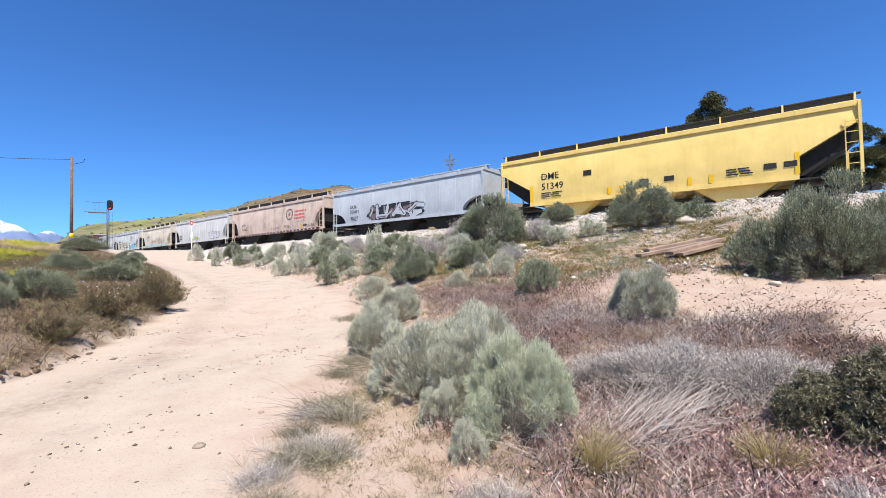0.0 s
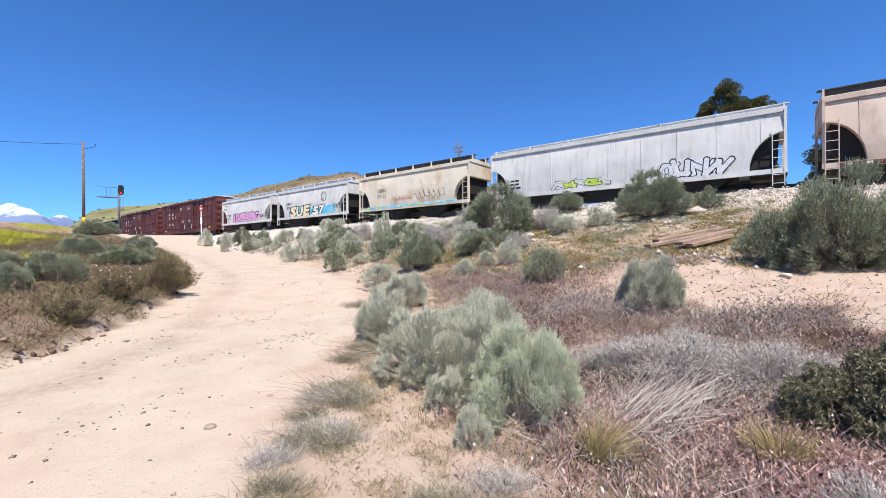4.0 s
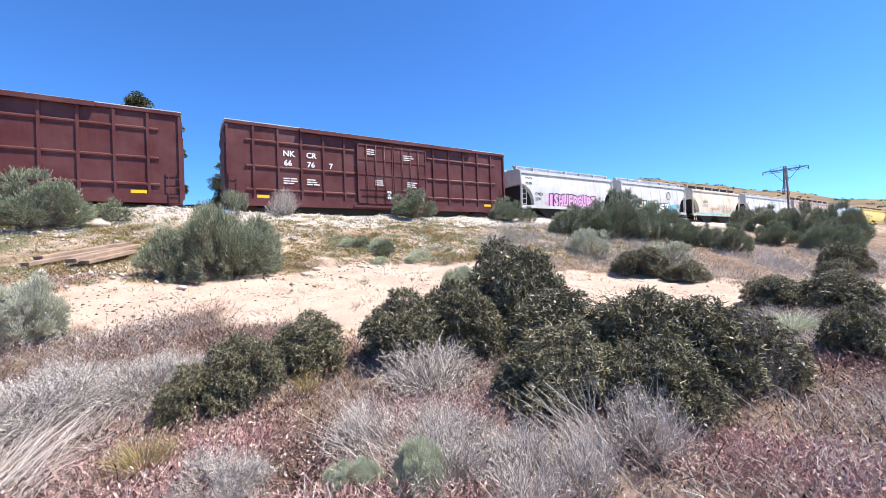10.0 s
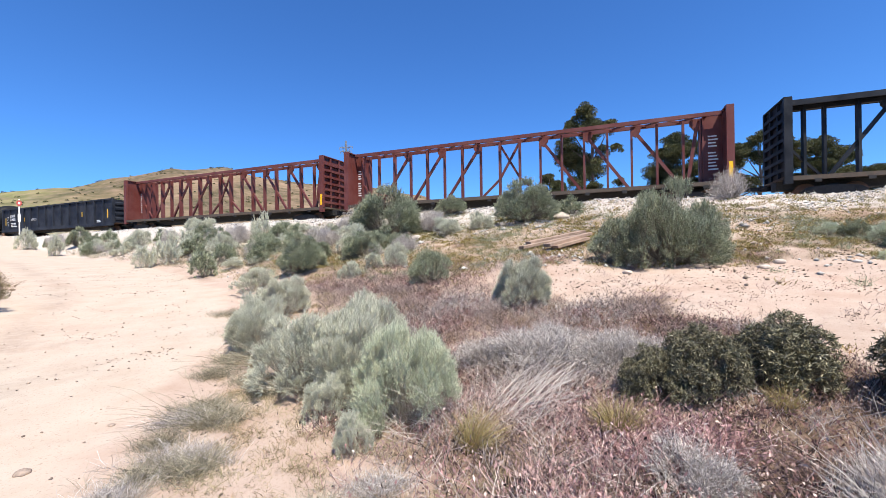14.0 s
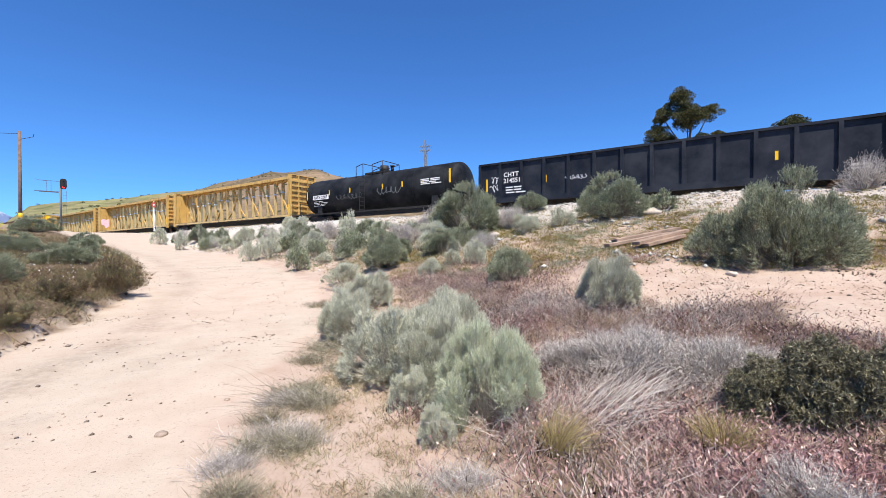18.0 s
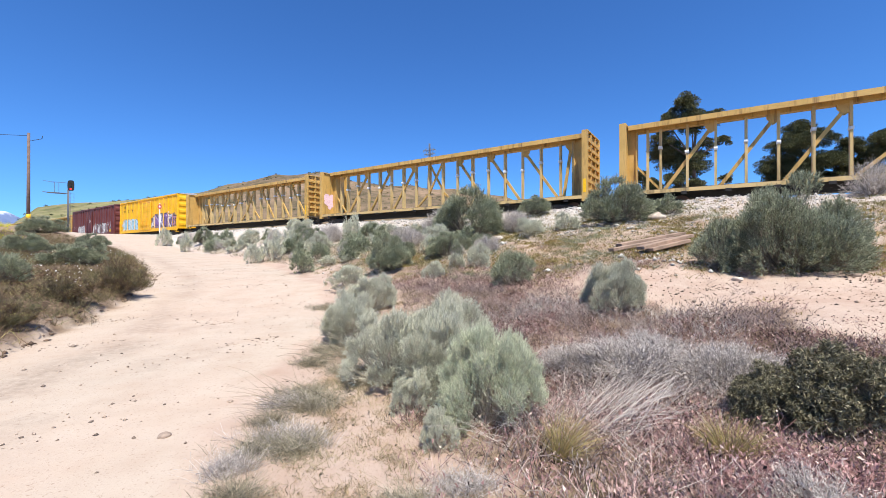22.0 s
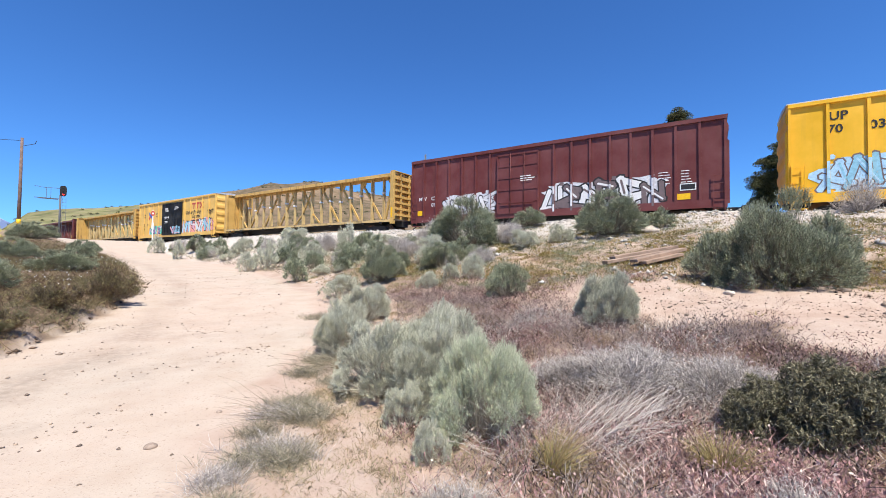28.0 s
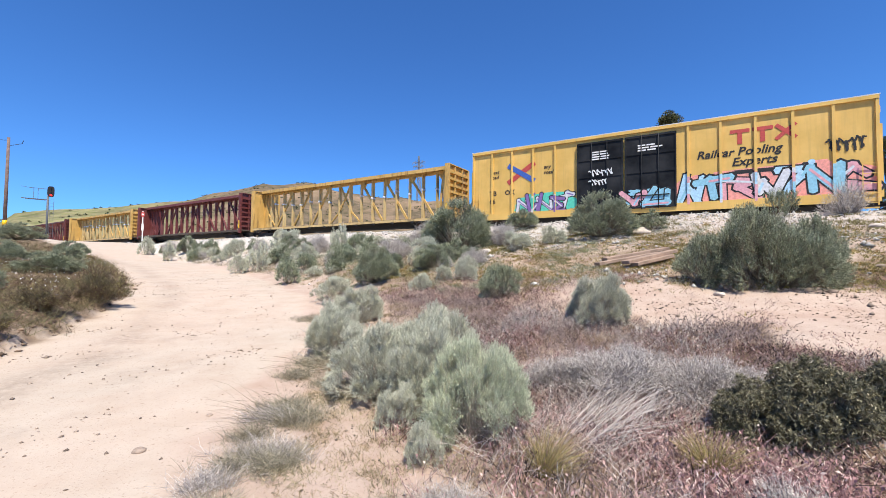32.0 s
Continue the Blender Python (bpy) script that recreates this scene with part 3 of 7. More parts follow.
def railway():
    rail = thing("railway_track", "railway track of steel rails on wooden ties in ballast", "railway track", kind="structure")
    stations = list(range(-130, 131, 10))
    for off in (-.75, .75):
        bm = bmesh.new()
        for a, b in zip(stations, stations[1:]):
            za, zb = float(rail_z(a)), float(rail_z(b))
            pa, pb = (*track_xy(a, TRACK + off), za - .09), (*track_xy(b, TRACK + off), zb - .09)
            bar(bm, pa, pb, .07, .18)
        part("rail", bm, M_RAIL, rail)
    me = bpy.data.meshes.new("tie")
    bm = boxes((-.12, .12, -1.3, 1.3, -.36, -.19))
    bm.to_mesh(me)
    bm.free()
    for k in range(-150, 100):
        s = k * .56
        t = hang("tie", me, M_TIE, rail)
        t.matrix_world = pose(*track_xy(s, TRACK), float(rail_z(s)), 0, 0, -37)
    # ballast stones along the shoulder
    rng = np.random.default_rng(5)
    n = 9000
    s = rng.uniform(-75, 45, n)
    d = np.where(rng.random(n) < .45, rng.normal(20.6, .8, n), rng.uniform(21, 23.6, n))
    x, y = s * ALONG[0] + d * ACROSS[0], s * ALONG[1] + d * ACROSS[1]
    stones("ballast", x, y, rng.uniform(.03, .085, n), M_BALLAST, "loose grey and white ballast stones beside the track", rng)


def stones(name, x, y, size, material, label, rng, sink=.25):
    """Many small angular stones in one mesh."""
    n = len(x)
    base = np.array([(1, 0, 0), (-1, 0, 0), (0, 1, 0), (0, -1, 0), (0, 0, .7), (0, 0, -.7)], float)
    tri = np.array([(0, 2, 4), (2, 1, 4), (1, 3, 4), (3, 0, 4), (2, 0, 5), (1, 2, 5), (3, 1, 5), (0, 3, 5)])
    v = base[None] * rng.uniform(.6, 1.3, (n, 6, 1)) * size[:, None, None] * rng.uniform(.6, 1.2, (n, 1, 3))
    a = rng.uniform(0, 6.28, n)
    c, q = np.cos(a)[:, None], np.sin(a)[:, None]
    vx, vy = v[..., 0] * c - v[..., 1] * q, v[..., 0] * q + v[..., 1] * c
    z = ground_z(x, y) + size * sink
    co = np.stack([vx + x[:, None], vy + y[:, None], v[..., 2] + z[:, None]], -1).reshape(-1, 3)
    f = (tri[None] + 6 * np.arange(n)[:, None, None]).reshape(-1, 3)
    return tagged(hang(name, fast(name, co, f), material, None), label, name, kind="stuff")


def fast(name, co, faces):
    """A mesh from arrays of points and of triangles or quads."""
    k = faces.shape[1]
    me = bpy.data.meshes.new(name)
    me.vertices.add(len(co))
    me.vertices.foreach_set("co", np.ascontiguousarray(co, np.float32).ravel())
    me.loops.add(faces.size)
    me.loops.foreach_set("vertex_index", np.ascontiguousarray(faces, np.int32).ravel())
    me.polygons.add(len(faces))
    me.polygons.foreach_set("loop_start", np.arange(0, faces.size, k, dtype=np.int32))
    me.update(calc_edges=True)
    return me


M_BALLAST = leafy("ballast_stone", (0.28, 0.26, 0.24), (0.62, 0.59, 0.54), 0.9, 0)
M_PEBBLE = leafy("pebble", (0.10, 0.075, 0.06), (0.46, 0.36, 0.28), 0.9, 0)
land()
railway()

# ---- the train ----
CARS = []
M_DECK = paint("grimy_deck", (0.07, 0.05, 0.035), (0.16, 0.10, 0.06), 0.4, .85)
# near-black: the shade beneath the cars is put into this colour
M_UNDER = plain("shaded_underside", (0.02, 0.018, 0.016), .85)


def shared(name, bm):
    me = bpy.data.meshes.new(name)
    bm.to_mesh(me)
    bm.free()
    return me


def wheelset_mesh():
    bm = bmesh.new()
    tube(bm, (0, -.8, .46), (0, .8, .46), .08, n=8)
    for s in (-1, 1):
        tube(bm, (0, s * .68, .46), (0, s * .82, .46), .46, n=18)
        tube(bm, (0, s * .66, .46), (0, s * .68, .46), .50, n=18)
    return shared("wheelset", bm)


def side_frame_mesh():
    bm = bmesh.new()
    prism(bm, [(-1.2, .55), (-.95, .72), (-.4, .80), (.4, .80), (.95, .72), (1.2, .55), (1.2, .38), (.75, .45), (.35, .22), (-.35, .22), (-.75, .45), (-1.2, .38)], -.08, .08)
    for s in (-1, 1):
        box(bm, s * .89 - .14, s * .89 + .14, -.14, .14, .34, .6)
    for k in (-.2, 0, .2):
        tube(bm, (k, 0, .3), (k, 0, .6), .075, n=8)
    return shared("side_frame", bm)


def coupler_mesh():
    bm = boxes((0, .55, -.09, .09, .78, .96), (.5, .8, -.17, .17, .74, 1.02))
    bar(bm, (.5, -.9, .85), (.5, .9, .85), .04)
    tube(bm, (.3, .35, .7), (.75, .25, .5), .04, n=6)
    return shared("coupler", bm)


WHEELSET, SIDE_FRAME, COUPLER = wheelset_mesh(), side_frame_mesh(), coupler_mesh()
BOLSTER = shared("bogie", boxes((-.2, .2, -1, 1, .5, .85)))


def car(front, rear, label, category, group=""):
    """A rail car between its two end faces, given as places along the train at the start."""
    c = thing("rail_car", label, category, group)
    CARS.append((c, (front + rear) / 2))
    return c, (front - rear) / 2


def running_gear(c, h, inset=1.9, reach=.0):
    for s in (-1, 1):
        b = hang("bogie", BOLSTER, M_STEEL, c)
        b.location.x = s * (h - inset)
        for y in (-1.02, 1.02):
            hang("side_frame", SIDE_FRAME, M_STEEL, b).location.y = y
        for x in (-.89, .89):
            hang("wheelset", WHEELSET, M_RUST, b).location.x = x
        k = hang("coupler", COUPLER, M_STEEL, c)
        k.location.x = s * (h - .1 + reach)
        k.rotation_euler.z = 0 if s > 0 else math.pi


def ladder(name, x, y, z0, z1, width, material, parent, steps=7, thick=.035):
    bm = bmesh.new()
    for k in (0, 1):
        bar(bm, (x + k * width, y, z0), (x + k * width, y, z1), thick)
    for i in range(steps):
        z = z0 + .12 + (z1 - z0 - .24) * i / (steps - 1)
        bar(bm, (x, y, z), (x + width, y, z), thick * .8)
    return part(name, bm, material, parent)


def bulge(z):
    """How far a hopper's side draws in above and below its widest line."""
    return .055 * (z - 2.35) ** 2


def hopper(front, rear, body, label, top=4.45, ribs=0, cut=1.35, sill=True, dark=False, bays=3, roof=None, rail_mat=None, arc=True, first=.9, drop=1.0, outlet=None):
    c, h = car(front, rear, label, "hopper car", "covered hopper cars of the train")
    w, low = 1.58, 1.5
    edge = top - .25
    knee = edge - (.75 if not arc else drop)
    if arc:
        half = [(h - .05, edge)] + [(h - .05 - (cut - .05) * math.sin(q), low + (knee - low) * math.cos(q)) for q in np.linspace(0, math.pi / 2, 9)]
    else:
        half = [(h - .05, edge), (h - .05, knee), (h - cut, low + .8), (h - cut, low)]
    out = half + [(-x, z) for x, z in half[::-1]]
    bm = bmesh.new()
    prism(bm, out, -w, w)
    for k in range(1, 9):
        z = low + (edge - low) * k / 9
        bmesh.ops.bisect_plane(bm, geom=bm.verts[:] + bm.edges[:] + bm.faces[:], plane_co=(0, 0, z), plane_no=(0, 0, 1))
    for v in bm.verts:
        v.co.y *= (w - bulge(v.co.z)) / w
    for f in bm.faces:
        f.smooth = abs(f.normal.y) > .7
    for e in bm.edges:
        e.smooth = all(f.smooth for f in e.link_faces)
    part("body", bm, body, c)
    we = w - bulge(edge)
    bm = bmesh.new()
    prism_x(bm, [(-we - .06, edge - .02), (-we - .06, edge + .10), (-1.0, top - .02), (1.0, top - .02), (we + .06, edge + .10), (we + .06, edge - .02)], -h, h)
    part("roof", bm, roof or body, c)
    part("eave_channel", boxes((-h, h, -we - .12, -we - .064, edge - .13, edge + .08)), body, c)
    for k in range(ribs):
        x = -h + first + 2 * (h - first) * k / (ribs - 1)
        far = max(0.0, abs(x) - (h - cut)) / cut
        lo = low + (knee - low) * math.sqrt(max(0.0, 1 - (1 - far) ** 2))
        zs = [lo + (edge - .12 - lo) * q / 6 for q in range(7)]
        for sy in (-1, 1):
            bm = bmesh.new()
            prism_x(bm, [(sy * (w - bulge(z) + .022), z) for z in zs] + [(sy * (w - bulge(z) - .03), z) for z in zs[::-1]], x - .03, x + .03)
            part("rib", bm, body, c)
    # roof walk on brackets, hatches along the middle
    rm = rail_mat or body
    n = max(7, int(2 * h / 1.9))
    lift = .26 if dark else .20 if h < 7 else .09
    for y in (-.85, .85):
        part("running_board", boxes((-h - .1, h + .1, y - .13, y + .13, top + lift, top + lift + .04)), M_DARKROOF if dark else rm, c)
        part("hatch_coaming", boxes((-h + .15, h - .15, y - .05, y + .05, top - .1, top + lift)), M_DARKROOF if dark else M_ROOF, c)
    for k in range(n):
        x = -h + .1 + (2 * h - .2) * k / (n - 1)
        for y in (-.86, .86):
            part("bracket", boxes((x - .035, x + .035, y - .17, y + .16, top - .08, top + lift + .05)), rm, c)
    for k in range(max(4, int(h / 1.5))):
        q = max(4, int(h / 1.5))
        x = -h + 1.2 + (2 * h - 2.4) * k / (q - 1)
        part("hatch", boxes((x - .9, x + .9, -.35, .35, top - .03, top + .12)), rm, c)
    # sills, outlets and end platforms
    x0 = h if sill else h - cut
    for y in (-w + .05, w - .05):
        part("side_sill", boxes((-x0, x0, y - .07, y + .07, 1.30, low + .02)), body, c)
    part("center_sill", boxes((-h, h, -.3, .3, .78, 1.1)), M_STEEL, c)
    span = (2 * h - 2 * cut - .6) / bays
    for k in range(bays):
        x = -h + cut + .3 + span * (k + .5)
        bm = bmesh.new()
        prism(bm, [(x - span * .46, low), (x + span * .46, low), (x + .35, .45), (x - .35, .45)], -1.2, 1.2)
        # unless a colour is given, outlets are painted as dark as their shade
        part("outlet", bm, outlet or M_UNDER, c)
    for s in (-1, 1):
        a, b = sorted((s * h, s * (h - cut)))
        part("end_platform", boxes((a, b, -w, w, 1.26, 1.34)), M_STEEL, c)
        # the slope sheet below the end of the body; its shade is put into the near-black colour
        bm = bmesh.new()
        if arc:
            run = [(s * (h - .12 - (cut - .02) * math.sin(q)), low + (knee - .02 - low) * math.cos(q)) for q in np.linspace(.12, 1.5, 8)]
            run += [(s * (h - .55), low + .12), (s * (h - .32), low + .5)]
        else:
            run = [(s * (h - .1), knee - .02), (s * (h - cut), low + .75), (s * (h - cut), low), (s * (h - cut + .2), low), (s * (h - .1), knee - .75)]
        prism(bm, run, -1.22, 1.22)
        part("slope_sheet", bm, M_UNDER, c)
        for y in (-w + .06, w - .06):
            bm = bmesh.new()
            bar(bm, (s * (h - .06), y, 1.28), (s * (h - .06), y, edge), .10)
            part("end_post", bm, body, c)
        ladder("ladder", s * (h - .1) - (.42 if s > 0 else 0), -w - .03, .75, knee + .1, .42, rm, c)
        bm = bmesh.new()
        tube(bm, (s * (h - 1.1), -.4, 1.5), (s * (h - 1.1), .5, 1.5), .22, n=10)
        part("brake_cylinder", bm, M_STEEL, c)
    running_gear(c, h)
    return c, h, -w - .004


def ends(c, h, w, low, top, mat, slots=5, depth=.07):
    """Corrugated car ends."""
    for s in (-1, 1):
        bm = bmesh.new()
        step = (top - low - .3) / slots
        for k in range(slots):
            z = low + .2 + step * k
            prism(bm, [(s * h, z), (s * (h + depth), z + step * .25), (s * (h + depth), z + step * .55), (s * h, z + step * .8)], -w + .12, w - .12)
        part("end_ribs", bm, mat, c)
        part("end_ladder", boxes((min(s * h, s * (h + .09)), max(s * h, s * (h + .09)), -w, -w + .05, low, top - 1.2)), mat, c)


def boxcar(front, rear, body, label, top=5.12, posts=14, grid=False, doors=None, door_mat=None, roof=None, thick=.08):
    c, h = car(front, rear, label, "boxcar", "boxcars of the train")
    w, low = 1.55, 1.0
    eave = top - .12
    bm = boxes((-h, h, -w, w, low, eave))
    part("body", bm, body, c)
    bm = bmesh.new()
    prism_x(bm, [(-w - .06, eave), (-w - .06, eave + .05), (0, top + .1), (w + .06, eave + .05), (w + .06, eave)], -h - .04, h + .04)
    part("roof", bm, roof or M_ROOF, c)
    part("top_chord", boxes((-h, h, -w - thick - .02, -w, eave - .16, eave - .004)), body, c)
    part("side_sill", boxes((-h, h, -w - thick, -w, low - .18, low + .22)), body, c)
    d0, d1 = doors or (0, 0)
    for k in range(posts):
        x = -h + .06 + (2 * h - .12) * k / (posts - 1)
        if d0 - .15 < x < d1 + .15:
            continue
        part("side_post", boxes((x - .055, x + .055, -w - thick, -w, low + .2, eave - .15)), body, c)
        POSTS.setdefault(c.name, []).append((x, -w - thick))
    if grid:
        for z in (1.68, 2.92, 4.28):
            for a, b in ((-h + .9, d0 - .1), (d1 + .1, h - .9)):
                bm = bmesh.new()
                prism_x(bm, [(-w, z - .09), (-w - thick * .9, z - .03), (-w - thick * .9, z + .03), (-w, z + .09)], a, b)
                part("side_rib", bm, body, c)
    part("center_sill", boxes((-h, h, -.3, .3, .75, low)), M_STEEL, c)
    part("underframe", boxes((-h + 3.4, h - 3.4, -1.25, 1.25, .58, low - .02)), M_UNDER, c)
    for s in (-1, 1):
        ladder("ladder", s * (h - .1) - (.45 if s > 0 else 0), -w - thick - .04, .65, low + 1.5, .45, body, c, 5)
        bm = boxes((s * (h - .35) - .3, s * (h - .35) + .3, -w - .02, -w + .1, .55, .6))
        part("step", bm, body, c)
    ends(c, h, w, low, eave, body)
    running_gear(c, h, 2.1, .2)
    return c, h, -w - thick - .004


def box_door(c, x0, x1, y, low, top, mat, rods=3, bands=3):
    """A plug door: panel, frame, pressed bands and upright locking rods with handles."""
    d = part("door", boxes((x0, x1, y - .02, y + .04, low, top)), mat, c)
    part("door_frame", boxes((x0, x0 + .07, y - .06, y - .02, low, top), (x1 - .07, x1, y - .06, y - .02, low, top), (x0, x1, y - .06, y - .02, top - .1, top), (x0, x1, y - .06, y - .02, low, low + .1)), mat, d)
    for k in range(bands):
        z = low + (top - low) * (k + 1) / (bands + 1)
        part("door_band", boxes((x0 + .08, x1 - .08, y - .05, y - .02, z - .06, z + .06)), mat, d)
    for k in range(rods):
        x = x0 + (x1 - x0) * (k + 1) / (rods + 1)
        bm = bmesh.new()
        tube(bm, (x, y - .08, low - .05), (x, y - .08, top), .022, n=6)
        part("locking_rod", bm, mat, d)
    bm = boxes((x0 + .3, x1 - .3, y - .12, y - .08, low + .62, low + .67))
    part("handle", bm, mat, d)
    return d


def centerbeam(front, rear, mat, label, lattice=False, panel_bars=None, top=4.86):
    c, h = car(front, rear, label, "centerbeam flatcar", "centerbeam lumber cars of the train")
    w, deck = 1.42, 1.25
    part("deck", boxes((-h, h, -w, w, deck - .10, deck)), M_DECK, c)
    for y in (-w + .015, w - .015):
        part("side_sill", boxes((-h, h, y - .045, y + .045, deck - .2, deck - .02)), M_GRIMY if mat is M_YCB else M_DECK, c)
    part("center_sill", boxes((-h, h, -.35, .35, .72, deck - .11)), M_STEEL, c)
    for s in (-1, 1):
        a, b = sorted((s * (h - .12), s * (h - .22)))
        bk = part("bulkhead", boxes((a, b, -w, w, deck, top - .02)), mat, c)
        f = s * h
        for y in (-w + .06, w - .06):
            part("corner_post", boxes((min(f, f - s * .32), max(f, f - s * .32), y - .1, y + .1, .9, top)), mat, bk)
        for y in (-.5, .5):
            part("stiffener", boxes((min(f - s * .12, f - s * .02), max(f - s * .12, f - s * .02), y - .07, y + .07, deck, top - .04)), mat, bk)
        for k in range(7):
            z = 1.52 + k * .46
            part("slat", boxes((min(f - s * .12, f), max(f - s * .12, f), -w + .16, w - .16, z, z + .17)), mat, bk)
        part("end_cap", boxes((min(f, f - s * .32), max(f, f - s * .32), -w, w, top, top + .05)), mat, bk)
        # solid panel of the middle truss beside the bulkhead
        wide = 1.06 if s > 0 else .62
        a, b = sorted((s * (h - .22), s * (h - wide)))
        pn = part("end_panel", boxes((a, b, -.16, .16, deck, top - .1)), mat, c)
        part("panel_flange", boxes((min(s * (h - wide), s * (h - wide - .06)), max(s * (h - wide), s * (h - wide - .06)), -.24, .24, deck, top - .1)), mat, pn)
    bm = bmesh.new()
    bar(bm, (-h + .66, 0, 2.75), (-h + 1.9, 0, deck + .05), .11, .13, (0, 1, 0))
    part("brace", bm, mat, c)
    if lattice:
        for y in (-.5, .5):
            part("top_chord", boxes((-h + .3, h - .3, y - .07, y + .07, top - .17, top + .03)), mat, c)
        n = 26
        for k in range(n):
            x0, x1 = -h + .4 + 2 * (h - .4) * k / n, -h + .4 + 2 * (h - .4) * (k + 1) / n
            bm = bmesh.new()
            bar(bm, (x0, -.42 if k % 2 else .42, top - .07), (x1, .42 if k % 2 else -.42, top - .07), .11, .08)
            part("lattice", bm, mat, c)
    else:
        part("top_chord", boxes((-h + .3, h - .3, -.56, .56, top + .02, top + .08)), mat, c)
        for y in (-.585, .585):
            part("chord_flange", boxes((-h + .3, h - .3, y - .025, y + .025, top - .16, top + .10)), mat, c)
        part("chord_web", boxes((-h + .3, h - .3, -.1, .1, top - .26, top + .018)), mat, c)
    half = [.62 + 1.24 * k for k in range(8)] + [h - 1.2]
    scraps = random.Random(int(-front))
    for s in (-1, 1):
        for k, x in enumerate(half):
            x *= s
            wide = .12 if k % 2 else .16
            part("post", boxes((x - .055, x + .055, -wide, wide, deck, top - .16)), M_GRIMY if mat is M_YCB else mat, c)
            if mat is M_YCB and 0 < k < 8:
                z = scraps.uniform(3.1, 3.6)
                bm = bmesh.new()
                prism_x(bm, [(-wide - .03, z), (-wide - .05, z + .07), (-wide - .025, z + .16), (wide + .03, z + .13), (wide + .04, z + .02)], x - .075 - .03 * scraps.random(), x + .08)
                part("paper_scrap", bm, M_CHALK, c, "torn white wrapping left on the post")
            part("post_foot", boxes((x - .12, x + .12, -wide - .05, wide + .05, deck, deck + .14)), mat, c)
        for i, j in ((1, 3), (3, 5), (5, 7), (8, 7))[:4 if s > 0 else 3]:
            x0, x1 = s * half[i], s * half[j]
            g = math.copysign(.36, x1 - x0)
            x1 -= g * .5
            bm = bmesh.new()
            bar(bm, (x0 + g * .3, 0, top - .35), (x1, 0, deck + .12), .16, .13, (0, 1, 0))
            part("diagonal", bm, mat, c)
            bm = bmesh.new()
            prism(bm, [(x0, top - .16), (x0 + g * 1.3, top - .16), (x0 + g * 1.25, top - .42), (x0 + g * .6, top - .74), (x0, top - .60)], -.085, .085)
            part("gusset", bm, mat, c)
    for s in (-1, 1):
        bm = bmesh.new()
        bar(bm, (-s * half[0], s * .06, top - .3), (s * half[0], s * .06, 2.4), .13, .11, (0, 1, 0))
        part("cross_brace", bm, mat, c)
        bm = bmesh.new()
        bar(bm, (s * half[0], s * .06, 2.4), (s * (half[1] - .1), s * .06, deck + .1), .13, .11, (0, 1, 0))
        part("cross_brace", bm, mat, c)
    for k in range(12):
        x = -h + 1.2 + (2 * h - 2.4) * k / 11
        part("winch", boxes((x - .12, x + .12, -w - .10, -w - .03, .92, 1.06)), M_STEEL, c)
    if panel_bars:
        for s in (-1, 1):
            for k in range(11):
                z, x = 2.0 + k * .17, h - .62 if s > 0 else -h + .44
                if k != 6:
                    part("stencil", boxes((x - (.24 if s > 0 else .15), x + (.20 if s > 0 else .15) - .05 * (k % 3), -.168, -.162, z, z + .07)), panel_bars, c)
    part("stripe", boxes((h - .24, h - .08, -w - .046, -w - .04, 1.38, 2.15)), M_STRIPE, c)
    running_gear(c, h, 1.9, .9)
    return c, h, -w - .034


def gondola(front, rear, mat, label):
    c, h = car(front, rear, label, "gondola car", "freight cars of the train")
    w, low, top = 1.55, 1.05, 3.25
    for s in (-1, 1):
        part("side", boxes((-h, h, min(s * w, s * (w - .06)), max(s * w, s * (w - .06)), low, top)), mat, c)
        part("end", boxes((min(s * h, s * (h - .08)), max(s * h, s * (h - .08)), -w + .06, w - .06, low, top)), mat, c)
        part("top_chord", boxes((-h, h, min(s * (w - .08), s * (w + .1)), max(s * (w - .08), s * (w + .1)), top, top + .12)), mat, c)
    part("floor", boxes((-h, h, -w + .06, w - .06, low, low + .08)), M_RUST, c)
    part("side_sill", boxes((-h, h, -w - .12, -w, low - .2, low + .12)), mat, c)
    n = 15
    for k in range(n):
        x = -h + .08 + (2 * h - .16) * k / (n - 1)
        bm = bmesh.new()
        prism(bm, [(x - .1, low + .1), (x + .1, low + .1), (x + .08, top), (x - .08, top)], -w - .11, -w)
        part("side_post", bm, mat, c)
    ends(c, h, w, low, top, mat, 4)
    part("center_sill", boxes((-h, h, -.3, .3, .72, low)), M_STEEL, c)
    running_gear(c, h, 1.9, .25)
    return c, h, -w - .005


